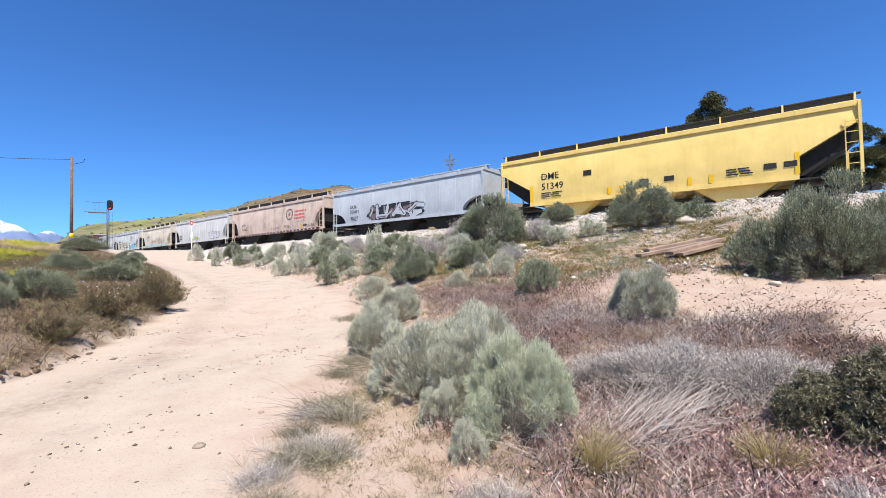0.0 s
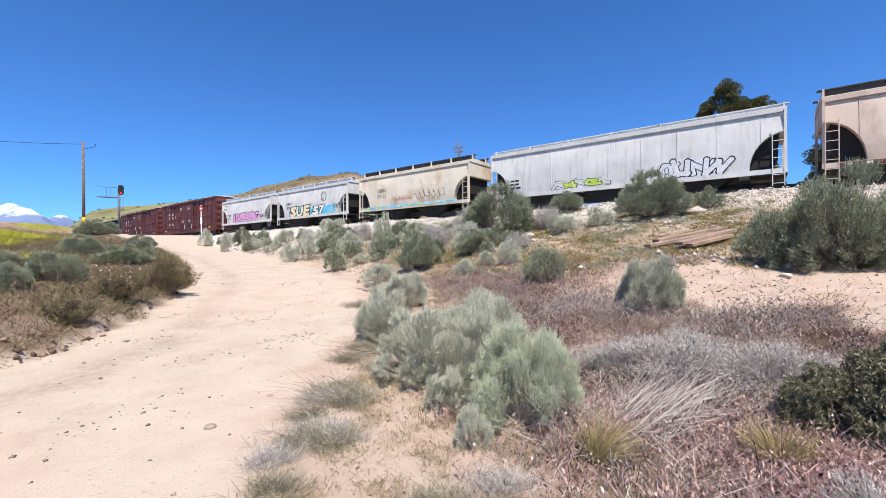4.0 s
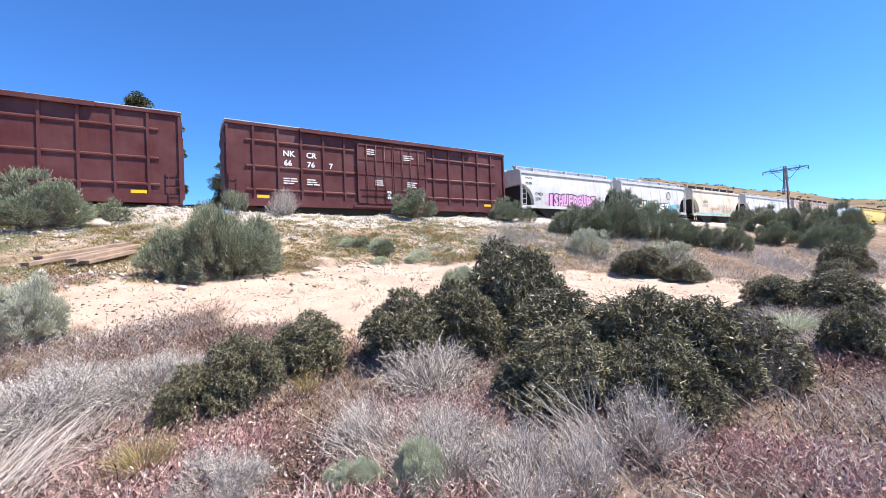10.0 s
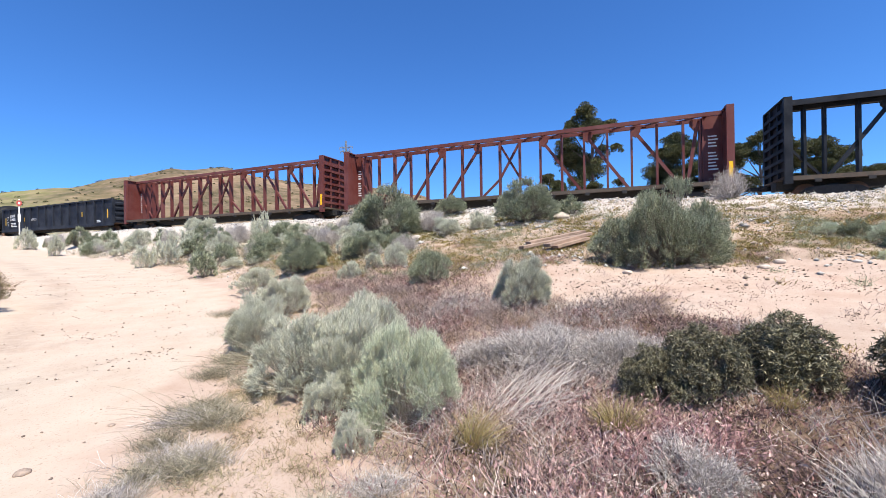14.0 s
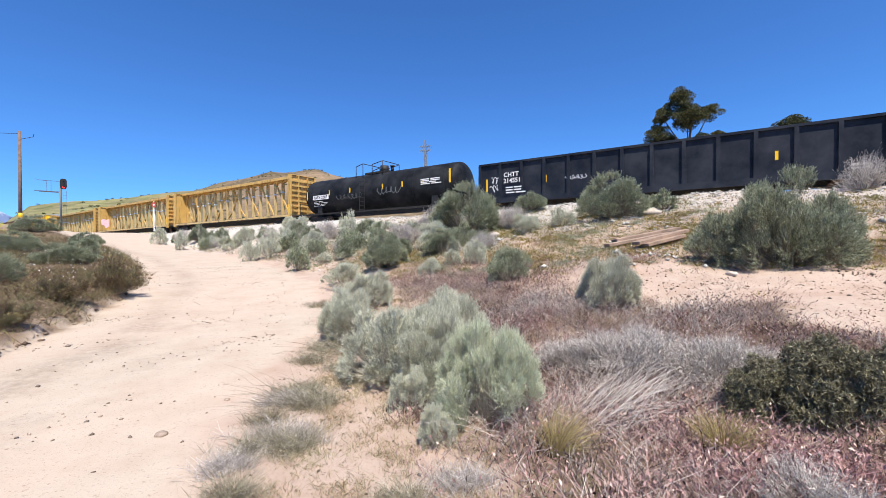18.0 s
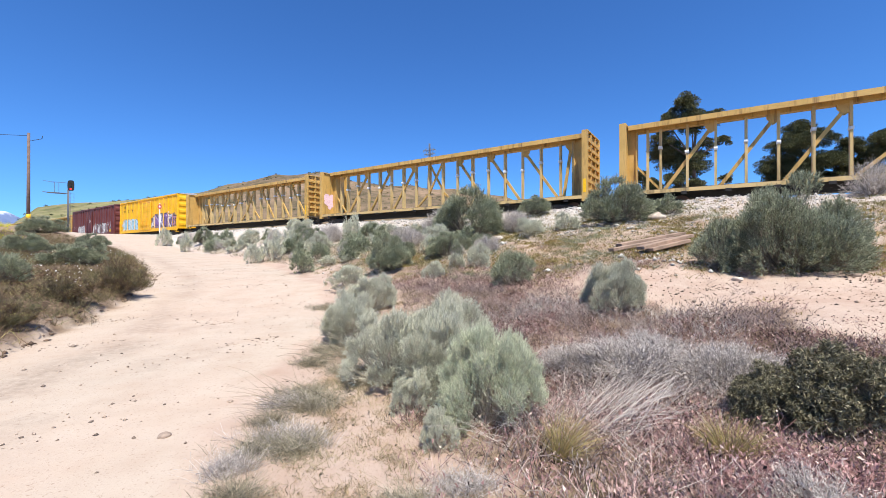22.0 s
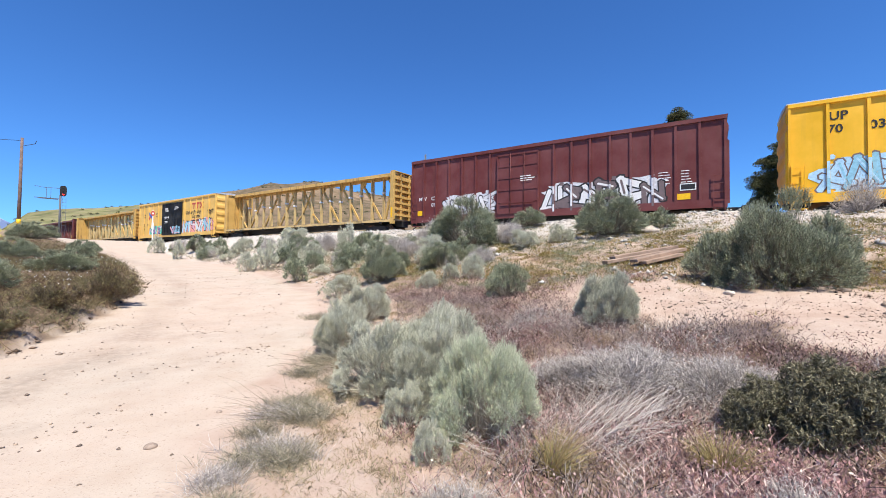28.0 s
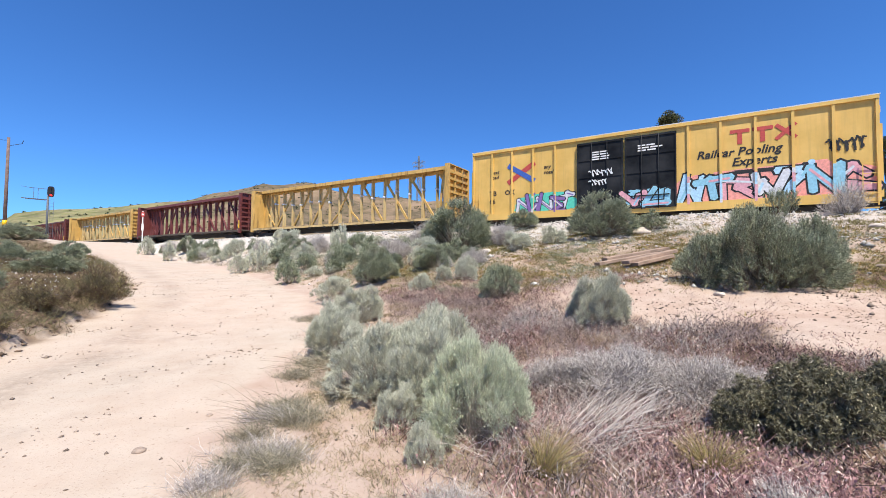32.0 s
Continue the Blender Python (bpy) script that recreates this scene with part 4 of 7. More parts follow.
def tank(front, rear, mat, label):
    c, h = car(front, rear, label, "tank car", "freight cars of the train")
    r, zc = 1.52, 2.62
    bm = bmesh.new()
    prof = [(-h + .35 + .62 - .62 * math.cos(a), r * math.sin(a)) for a in np.linspace(.02, math.pi / 2, 8)]
    prof += [(-p, q) for p, q in prof[::-1]]
    rings = []
    for x, q in prof:
        rings.append([bm.verts.new((x, q * math.cos(a), zc + q * math.sin(a))) for a in np.linspace(0, 2 * math.pi, 40, endpoint=False)])
    for a, b in zip(rings, rings[1:]):
        for k in range(40):
            bm.faces.new((a[k], b[k], b[(k + 1) % 40], a[(k + 1) % 40])).smooth = True
    bm.faces.new(rings[0])
    bm.faces.new(rings[-1][::-1])
    bmesh.ops.recalc_face_normals(bm, faces=bm.faces)
    part("tank_shell", bm, mat, c)
    for x in (-h * .5, h * .5, -h * .82, h * .82):
        bm = bmesh.new()
        tube(bm, (x - .04, 0, zc), (x + .04, 0, zc), r + .012, n=40)
        part("weld_band", bm, mat, c)
    # top fittings: platform, railing, manway, valves
    part("platform", boxes((-1.3, 1.1, -.62, .62, zc + r - .10, zc + r + .05)), M_STEEL, c)
    bm = bmesh.new()
    tube(bm, (.25, 0, zc + r), (.25, 0, zc + r + .55), .34, n=16)
    part("manway", bm, M_STEEL, c)
    bm = bmesh.new()
    tube(bm, (1.0, .1, zc + r), (1.0, .1, zc + r + .45), .12, n=10)
    tube(bm, (1.0, .1, zc + r + .45), (1.0, .1, zc + r + .5), .2, n=10)
    part("valve", bm, M_STEEL, c)
    for x0, x1 in ((-1.9, -1.15), (-.15, .95)):
        bm = bmesh.new()
        for y in (-1.0, 1.0):
            tube(bm, (x0, y, zc + r - .3), (x0, y, zc + r + .55), .03, n=6)
            tube(bm, (x1, y, zc + r - .3), (x1, y, zc + r + .72), .03, n=6)
            tube(bm, (x0, y, zc + r + .55), (x1, y, zc + r + .72), .03, n=6)
        tube(bm, (x1, -1, zc + r + .72), (x1, 1, zc + r + .72), .03, n=6)
        part("railing", bm, M_STEEL, c)
    ladder("ladder", -.95, -r - .08, 1.0, zc + r * .55, .5, M_STEEL, c, 8)
    for y in (-1.36, 1.36):
        part("walkway", boxes((-h, h, y - .16, y + .16, .98, 1.08)), M_STEEL, c)
    part("stub_sill", boxes((-h, h, -.3, .3, .8, 1.12)), M_STEEL, c)
    for s in (-1, 1):
        bm = bmesh.new()
        prism_x(bm, [(-1.3, 1.0), (1.3, 1.0), (1.25, 2.0), (.8, 1.45), (-.8, 1.45), (-1.25, 2.0)], s * (h - 2.4) - .25, s * (h - 2.4) + .25)
        part("saddle", bm, M_STEEL, c)
        bm = bmesh.new()
        for y in (-1.5, 1.5):
            bar(bm, (s * (h - .05), y, 1.0), (s * (h - .05), y, 2.0), .05)
        bar(bm, (s * (h - .05), -1.5, 2.0), (s * (h - .05), 1.5, 2.0), .05)
        part("end_railing", bm, M_STEEL, c)
    running_gear(c, h, 2.1, .1)
    return c, h, -r - .015

# ---- the cars in their order, front first ----
def mark(c, text, x, z, y, mat, size=.5, bold=.004, lean=0.0):
    return lettering(text, size, x, z, y - .004, mat, c, bold=bold, lean=lean)


def ring(bm, x, z, y, r0, r1, curved, n=28):
    """A flat ring on a car's side, which may bow."""
    rows = [[bm.verts.new((x + r * math.cos(k * 6.2832 / n), y + (bulge(z + r * math.sin(k * 6.2832 / n)) if curved else 0), z + r * math.sin(k * 6.2832 / n))) for k in range(n)] for r in (r0, r1)]
    for k in range(n):
        bm.faces.new((rows[0][k], rows[0][(k + 1) % n], rows[1][(k + 1) % n], rows[1][k]))


def badge(c, x, z, y, r, mat, core, curved=False):
    """A round emblem: two rings with a plain shape inside."""
    bm = bmesh.new()
    ring(bm, x, z, y, r, r * .86, curved)
    ring(bm, x, z, y, r * .74, r * .70, curved)
    o = part("emblem", bm, mat, c)
    bm = bmesh.new()
    bm.faces.new([bm.verts.new((x + r * q * math.cos(k * .6283 + .314), y - .003 + (bulge(z + r * q * math.sin(k * .6283 + .314)) if curved else 0), z + r * q * math.sin(k * .6283 + .314))) for k, q in enumerate((.42, .24) * 5)])
    part("emblem_core", bm, core, o)


def stripes(c, y, z0, z1, xs, w=.12):
    for x in xs:
        part("stripe", boxes((x - w / 2, x + w / 2, y - .008, y - .004, z0, z1)), M_STRIPE, c)


def train():
    c, h, y = hopper(3.77, -12.8, M_CREAM, "pale yellow covered grain hopper with smooth sides", 4.5, dark=True, cut=2.0, sill=False, roof=M_CREAM, arc=False, outlet=M_CREAM)
    mark(c, "DME", -h + 2.75, 2.84, y, M_INK, .55, .004)
    mark(c, "51349", -h + 2.75, 2.24, y, M_INK, .55, .006)
    bars(3, -h + 2.75, 2.06, y - .004, 1.4, M_INK, c, .05, .12)
    part("placard", boxes((-h + 5.3, -h + 5.75, y - .008, y - .004, 2.75, 3.05)), M_STEEL, c)
    bars(3, h - 4.6, 2.1, y - .004, 1.2, M_INK, c, .06, .12)
    for x in (-h + 8.2, h - 7.2, h - 3.2, h - 2.5):
        part("placard", boxes((x, x + .45, y - .01, y, 1.9, 2.15)), M_STEEL, c)
    stripes(c, y, 1.55, 1.95, (-h + 6.7, -1.0, 2.2, h - 5.2), .16)
    stripes(c, y, 1.55, 2.5, (h - 2.05,), .16)
    stripes(c, y, 1.55, 2.55, (-h + 2.1,), .18)

    c, h, y = hopper(-14.16, -29.86, M_GREY, "grey ribbed covered hopper with black and white graffiti", 4.45, ribs=11, drop=1.75, cut=1.7)
    mark(c, "UCIR", -h + 2.35, 2.72, y, M_INK, .37, .004)
    mark(c, "200053", -h + 2.34, 2.3, y, M_INK, .37, .004)
    bars(4, -h + 2.4, 2.0, y - .004, 1.1, M_INK, c, .03, .1)
    graffiti(c, -3.0, 2.4, 1.5, 2.6, y, (M_GREY, M_MUTE), M_INK, 3, 6, M_INK)

    c, h, y = hopper(-31.2, -48.2, M_PINK, "faded pinkish-red covered hopper with ribbed sides", 4.5, ribs=9, first=1.15, dark=True, roof=M_PINK)
    badge(c, 3.05, 3.05, y - .004, .58, M_INK, M_FADED, True)
    for k, n in enumerate((8, 7, 7)):
        z = 3.26 - k * .33
        for i in range(n):
            x = 3.9 + i * .245 + .02 * k
            part("brand_bar", boxes((x, x + .20, y + bulge(z) - .012, y + bulge(z) + .01, z - .085, z - .02), (x, x + (.07, .12, .20)[(i + k) % 3], y + bulge(z) - .012, y + bulge(z) + .01, z - .02, z + .03), (x, x + .20, y + bulge(z) - .012, y + bulge(z) + .01, z + .03, z + .085)), M_WORNRED, c)
    mark(c, "SOO", -h + 2.25, 2.4, y, M_INK, .4, .002)
    mark(c, "121862", -h + 2.22, 1.96, y, M_INK, .38, .006)
    scrawl(c, 4.3, 5.7, 2.2, 2.32, y + .012, M_MUTE, 16, .018, 8)
    scrawl(c, 5.95, 7.3, 1.62, 1.95, y, M_INK, 14, .03, 5)
    scrawl(c, 2.1, 3.1, 1.72, 2.05, y, M_INK, 15, .018, 5)
    scrawl(c, -.2, 1.2, 1.7, 1.95, y, M_MUTE, 17, .018, 7)
    part("sill_stripe", boxes((-h + .5, h - .5, -1.612, -1.606, 1.31, 1.49)), M_MAROON, c, "dark red reflective sill")
    for k in range(26):
        x = -h + .7 + k * (2 * h - 1.4) / 26
        part("sill_dash", boxes((x, x + .2, -1.617, -1.613, 1.36, 1.46)), M_CHALK, c)
    part("placard", boxes((5.35, 5.85, y + .006, y + .012, 1.72, 1.95)), M_INK, c)
    stripes(c, y, 1.56, 1.95, (-5.6, -.9, 1.75, 4.95))

    c, h, y = hopper(-49.3, -64.4, M_WHITE, "white covered hopper with scribbled sides", 4.4, ribs=9)
    bars(3, -h + 1.5, 2.4, y - .004, .8, M_INK, c, .1, .22)
    graffiti(c, -3, 0, 1.54, 2.0, y, (G_SILVER, G_LIME), M_INK, 8, 5)
    graffiti(c, 2.5, 5.32, 1.54, 2.4, y, (G_SILVER,), M_INK, 9, 4)

    c, h, y = hopper(-66.1, -77.55, M_TAN, "rust-stained cream two-bay covered hopper", 4.4, bays=2, dark=True)
    mark(c, "GBRX", -h + 2.3, 2.75, y, M_FADED, .42, .006)
    mark(c, "63121", -h + 2.3, 2.3, y, M_FADED, .42, .006)
    scrawl(c, -h + 4.1, -h + 6.2, 1.95, 2.3, y, G_RED, 13, .025, 8)
    scrawl(c, .8, 3.6, 1.8, 2.6, y, M_MUTE, 12, .03, 6)
    graffiti(c, -h + .9, h - 1.2, 1.42, 1.62, y - .02, (G_CYAN, G_LIME), M_CHALK, 19, 16, G_PALE)

    c, h, y = hopper(-79.07, -90.54, M_WHITE, "white two-bay covered hopper with blue and cream graffiti", 4.4, ribs=6, bays=2, first=1.6)
    mark(c, "CMEX", -h + 1.7, 2.72, y, M_INK, .36, .004)
    mark(c, "150133", -h + 1.69, 2.3, y, M_INK, .35, .004)
    sprayed_word(c, "SUE", -3.3, .1, 1.42, 2.5, y, plain("spray_cream", (.80, .64, .40)), M_INK, 21, G_CYAN)
    sprayed_word(c, "57", .5, 2.5, 1.45, 2.35, y, plain("spray_ivory", (.78, .74, .64)), M_INK, 22, G_CYAN)
    graffiti(c, 2.6, 3.9, 1.46, 2.2, y, (G_CYAN, G_SKY), G_SKY, 24, 2, G_CYAN)
    badge(c, 2.3, 3.15, y - .004, .42, M_INK, M_WHITE)
    scrawl(c, 3.7, 4.7, 1.9, 2.35, y, M_INK, 83)

    c, h, y = hopper(-91.83, -103.3, M_WHITE, "white smooth-sided two-bay hopper with pink graffiti", 4.4, bays=2, cut=1.4)
    scrawl(c, -h + .55, -h + 1.3, 3.45, 3.75, y + .1, M_INK, 85)
    scrawl(c, -h + .6, -h + 1.25, 3.1, 3.35, y + .05, M_INK, 86)
    mark(c, "CMEX", -h + 1.5, 2.32, y, M_INK, .34, .004)
    mark(c, "2291", -h + 1.5, 1.92, y, M_INK, .34, .004)
    sprayed_word(c, "ISHUEDOUBT", -2.75, 3.15, 1.42, 2.55, y, plain("spray_orchid", (.70, .36, .60)), M_INK, 31, plain("spray_rosy", (.72, .45, .60)))
    scrawl(c, 3.35, 4.3, 1.85, 2.2, y, M_INK, 84)

    for front, rear, num in ((-104.98, -123.5, ("66", "76", "7")), (-125.4, -144.16, ("67", "35", "7"))):
        c, h, y = boxcar(front, rear, M_MAROON, "maroon high-cube boxcar with gridded side panels", 5.32, 16, True, (-2.35, 2.5))
        for a, b in ((-2.3, .05), (.1, 2.45)):
            box_door(c, a, b, y, 1.15, 4.75, M_MAROON)
        part("door_track", boxes((-5.6, 6.2, y - .14, y + .004, 4.98, 5.19)), M_MAROON, c)
        part("door_track", boxes((-2.6, 2.7, y - .14, y + .004, .9, 1.02)), M_MAROON, c)
        x0 = -h + 2.7
        for k, (a, b) in enumerate(zip(("NK", "CR", ""), num)):
            if a:
                mark(c, a, x0 + .06 + k * 1.24, 3.6, y + .06, M_CHALK, .43, .012)
            mark(c, b, x0 + .1 + k * 1.24, 3.08, y + .06, M_CHALK, .43, .012)
        for x, z in ((-h + 2.75, 2.4), (-h + 4.0, 2.4), (-1.7, 4.45), (.8, 4.3), (-1.2, 2.6), (1.0, 2.6)):
            bars(3, x, z, y - .064 if abs(x) < 2 else y + .045, .75, M_CHALK, c, .06, .13)
        for x in (-.4, 1.9):
            bars(3, x, 1.95, y - .064, .3, M_CHALK, c, .14, .17, "placard")
        part("stripe", boxes((-h + 1.4, -h + 2.0, y, y + .004, 1.25, 1.4)), M_STRIPE, c)
        part("stripe", boxes((h - 2.0, h - 1.4, y, y + .004, 1.25, 1.4)), M_STRIPE, c)

    centerbeam(-146.36, -168.91, M_NAVY, "blue-black empty centerbeam lumber flatcar", panel_bars=M_CHALK)
    centerbeam(-170.8, -193.3, M_REDCB, "brown-red empty centerbeam car with lattice top", True, M_CHALK)
    centerbeam(-195.1, -217.6, M_REDCB, "brown-red empty centerbeam car with lattice top", True, M_CHALK)

    c, h, y = gondola(-218.95, -238.9, M_GONDOLA, "black high-sided gondola with white lettering")
    mark(c, "CHTT", -h + 1.75, 2.42, y - .11, M_CHALK, .38, .009)
    mark(c, "214551", -h + 1.75, 2.05, y - .11, M_CHALK, .38, .009)
    bars(3, -h + 1.9, 1.8, y - .114, 1.3, M_CHALK, c, .08, .16)
    scrawl(c, -h + .85, -h + 1.4, 1.55, 2.0, y, M_CHALK, 44, .04, 2)
    scrawl(c, -h + .85, -h + 1.4, 2.05, 2.5, y, M_CHALK, 45, .04, 2)
    scrawl(c, -h + 5.6, -h + 6.7, 1.9, 2.15, y, G_SILVER, 46, .03, 5)
    stripes(c, y, 1.6, 2.4, (-h + .55, h - .9))
    stripes(c, y, 1.9, 2.3, (-h + 4.4, 0, h - 5))
    bars(2, h - 2.6, 1.45, y - .004, .7, M_CHALK, c, .08, .14)

    c, h, y = tank(-240.2, -256.95, M_BLACK, "black tank car with yellow reflective marks")
    part("number_panel", boxes((-h + 1.85, -h + 3.80, y - .02, y - .01, 2.25, 2.62)), M_CHALK, c)
    lettering("TAEX 2087", .36, -h + 1.92, 2.31, y - .024, M_INK, c, bold=.008)
    bars(4, -h + 2.00, 2.1, y - .01, 1.7, M_CHALK, c, .03, .12)
    bars(4, h - 3.40, 2.95, y - .01, 1.9, M_CHALK, c, .07, .11)
    scrawl(c, -h + 4.80, -h + 7.50, 2.05, 2.5, y, G_GHOST, 81, .025, 6)
    scrawl(c, .9, 3.1, 2.15, 2.7, y, G_GHOST, 82, .04, 5)
    stripes(c, y, 2.55, 2.95, (-h + 3.90, -h + 6.30, 1.4, 3.3, 5.2))
    stripes(c, y, 2.3, 3.05, (-h + 1.10,))
    stripes(c, y, 2.5, 3.45, (h - 0.95,), .16)

    for front, rear in ((-258.35, -280.6), (-282.25, -304.8), (-306.5, -328.7)):
        c, h, y = centerbeam(front, rear, M_YCB, "dusty yellow empty centerbeam lumber car")
        if front == -282.25:
            bm = bmesh.new()
            for dy, dz, q in ((-.85, 2.75, .36), (-.3, 2.8, .30), (-.6, 2.4, .40), (-.35, 2.2, .26), (-.55, 1.95, .2), (-.95, 2.35, .2)):
                bm.faces.new([bm.verts.new((-h + .228 + q * .002, dy + q * math.cos(k * .4488), dz + q * math.sin(k * .4488))) for k in range(14)])
            part("graffiti", bm, plain("spray_blush", (.82, .58, .64)), c, "pink spray-painted blob")

    c, h, y = boxcar(-330.5, -348.2, M_UPY, "bright yellow boxcar with pale blue graffiti", 5.32, 15, False, (-2.1, 1.5), roof=M_ROOF, thick=.08)
    box_door(c, -2.05, 1.45, y, 1.1, 4.8, M_UPY, 2, 5)
    y += .074
    mark(c, "UP", -h + 1.35, 4.3, y, M_INK, .5, .01)
    for k, q in enumerate(("70", "03", "34")):
        mark(c, q, -h + 1.3 + k * 1.28, 3.75, y, M_INK, .5, .01)
    graffiti(c, -h + 1.15, -2.6, 1.15, 2.6, y, (G_PALE, G_SKY, G_PALE), M_MUTE, 51, 6, G_PALE)
    graffiti(c, 1.8, h - .6, 1.15, 2.9, y, (G_SILVER, G_VIOLET), M_INK, 52, 6, M_MUTE)
    scrawl(c, 2.0, h - 1.0, 1.5, 2.6, y - .01, G_VIOLET, 53, .09, 5)
    bars(3, 4.8, 4.2, y - .004, .7, M_REDLET, c, .06, .13)

    c, h, y = boxcar(-350.4, -369.1, M_OXIDE, "oxide-red boxcar with black and white graffiti", 5.32, 19, False, (-2.6, .2), roof=M_OXIDE, thick=.08)
    box_door(c, -2.55, .15, y, 1.1, 4.8, M_OXIDE, 2, 4)
    y += .074
    mark(c, "MW", -h + .66, 2.35, y, M_CHALK, .36, .006)
    mark(c, "CX", -h + 1.7, 2.35, y, M_CHALK, .36, .006)
    mark(c, "09", -h + 1.72, 1.9, y, M_CHALK, .36, .006)
    mark(c, "06", -h + 2.76, 1.9, y, M_CHALK, .36, .006)
    bars(3, -1.0, 3.35, y - .14, 1.0, M_CHALK, c, .06, .13)
    graffiti(c, -h + 2.9, -2.8, 1.1, 2.5, y, (M_CHALK, G_SILVER), M_INK, 61, 5, G_SILVER)
    graffiti(c, .5, h - 2.7, 1.05, 2.6, y, (M_CHALK, M_MUTE), M_INK, 62, 6, G_SILVER)
    bars(5, h - 2.9, 2.75, y - .004, .6, M_CHALK, c, .04, .14)
    bars(5, h - 1.9, 2.75, y - .004, .5, M_CHALK, c, .04, .14)
    part("placard", boxes((h - 1.95, h - 1.25, y - .008, y - .004, 1.75, 2.1)), M_CHALK, c)
    part("placard", boxes((h - 1.90, h - 1.30, y - .012, y - .009, 1.80, 2.05)), M_INK, c)
    part("stripe", boxes((-h + .55, -h + .95, y - .004, y, 1.3, 1.65)), M_STRIPE, c)
    part("stripe", boxes((h - 2.1, h - 1.5, y - .004, y, 1.3, 1.6)), M_STRIPE, c)

    centerbeam(-370.9, -393.9, M_YCB, "dusty yellow empty centerbeam lumber car")

    c, h, y = boxcar(-395.5, -414.2, M_TTY, "yellow boxcar with black doors and graffiti along the bottom", 5.32, 15, False, (-2.75, 2.2), roof=M_ROOF, thick=.08)
    box_door(c, -2.7, -.32, y, 1.05, 4.85, M_BLACK, 2, 3)
    box_door(c, -.22, 2.15, y, 1.05, 4.85, M_BLACK, 2, 3)
    y += .074
    for sx, m in ((1, M_REDLET), (-1, M_BLUELET)):
        bm = bmesh.new()
        bar(bm, (-h + 3.3 - sx * .85, y - .006 + sx * .002, 3.05), (-h + 3.3 + sx * .85, y - .006 + sx * .002, 4.15), .004, .3, (0, 0, 1))
        part("logo_stroke", bm, m, c)
    mark(c, "next", -h + 1.3, 3.72, y, M_INK, .3, .008, .2)
    mark(c, "load", -h + 1.3, 3.4, y, M_INK, .3, .008, .2)
    mark(c, "any", -h + 4.7, 3.72, y, M_INK, .3, .008, .2)
    mark(c, "road", -h + 4.7, 3.4, y, M_INK, .3, .008, .2)
    mark(c, "TB", -h + 1.2, 2.35, y, M_INK, .42, .008)
    mark(c, "OX", -h + 2.25, 2.35, y, M_INK, .42, .008)
    mark(c, "66", -h + 1.2, 1.85, y, M_INK, .42, .008)
    for x0, w1 in ((4.35, .75), (5.2, .75)):
        part("logo_bar", boxes((x0, x0 + w1, y - .008, y - .004, 4.35, 4.52), (x0 + w1 * .38, x0 + w1 * .62, y - .008, y - .004, 3.82, 4.35)), M_REDLET, c)
    bm = bmesh.new()
    bar(bm, (6.05, y - .006, 3.85), (6.75, y - .006, 4.5), .004, .16)
    bar(bm, (6.05, y - .008, 4.5), (6.75, y - .008, 3.85), .004, .16)
    part("logo_cross", bm, M_REDLET, c)
    mark(c, "Railcar Pooling", 3.0, 3.3, y, M_INK, .54, .012, .25)
    mark(c, "Experts", 4.4, 2.82, y, M_INK, .54, .012, .25)
    for x0, x1 in ((4.5, 5.2), (5.35, 6.4)):
        part("brand_bar", boxes((x0, x1, y - .008, y - .004, 2.42, 2.6)), M_INK, c)
    graffiti(c, -h + 3.1, -2.9, 1.1, 2.2, y, (G_VIOLET, G_SILVER), M_INK, 71, 5, G_MINT)
    graffiti(c, 2.3, h - .3, 1.1, 2.55, y, (G_PALE, G_SKY, G_ROSE, G_SILVER), M_INK, 72, 7, G_SALMON)
    graffiti(c, -.1, 1.8, 1.2, 2.0, y - .135, (G_SKY, G_ROSE), M_INK, 73, 2)
    bars(4, -1.9, 4.3, y - .138, 1.1, M_CHALK, c, .07, .13)
    bars(3, .4, 4.35, y - .138, 1.3, M_CHALK, c, .07, .13)
    scrawl(c, -2.0, -.8, 2.95, 3.3, y - .135, M_CHALK, 87, .05)
    scrawl(c, -2.0, -1.1, 2.45, 2.75, y - .135, M_CHALK, 88, .05)
    scrawl(c, h - 1.6, h - .4, 3.0, 3.6, y, M_INK, 89, .07)

    centerbeam(-416.1, -438.4, M_YCB, "dusty yellow empty centerbeam lumber car")
    centerbeam(-440.2, -462.7, M_OXIDE, "dark red empty centerbeam lumber car")
    centerbeam(-464.6, -486.9, M_YCB, "dusty yellow empty centerbeam lumber car")
    centerbeam(-488.9, -511.3, M_REDCB, "brown-red empty centerbeam car with lattice top", True)


train()

# ---- plants ----
L_SAGE = leafy("sage_leaf", (0.34, 0.345, 0.25), (0.78, 0.79, 0.63), 0.75, .08, (0.74, 0.70, 0.56))
L_OLIVE = leafy("brush_leaf", (0.045, 0.055, 0.028), (0.47, 0.51, 0.335), 0.7, .06, (0.56, 0.58, 0.40))
L_DARK = leafy("glossy_leaf", (0.040, 0.036, 0.020), (0.27, 0.245, 0.145), 0.36, .08, (0.44, 0.40, 0.26))
L_GREEN = leafy("pale_green_leaf", (0.36, 0.40, 0.26), (0.76, 0.81, 0.60), 0.7, .12, (0.74, 0.72, 0.52))
L_WEED = leafy("weed_stalk", (0.06, 0.036, 0.025), (0.27, 0.185, 0.11), 0.8, .15, (0.40, 0.36, 0.14), (0.14, 0.145, 0.07), .8)
L_GREYDRY = leafy("grey_dead_twig", (0.13, 0.11, 0.098), (0.76, 0.69, 0.63), 0.85, .1)
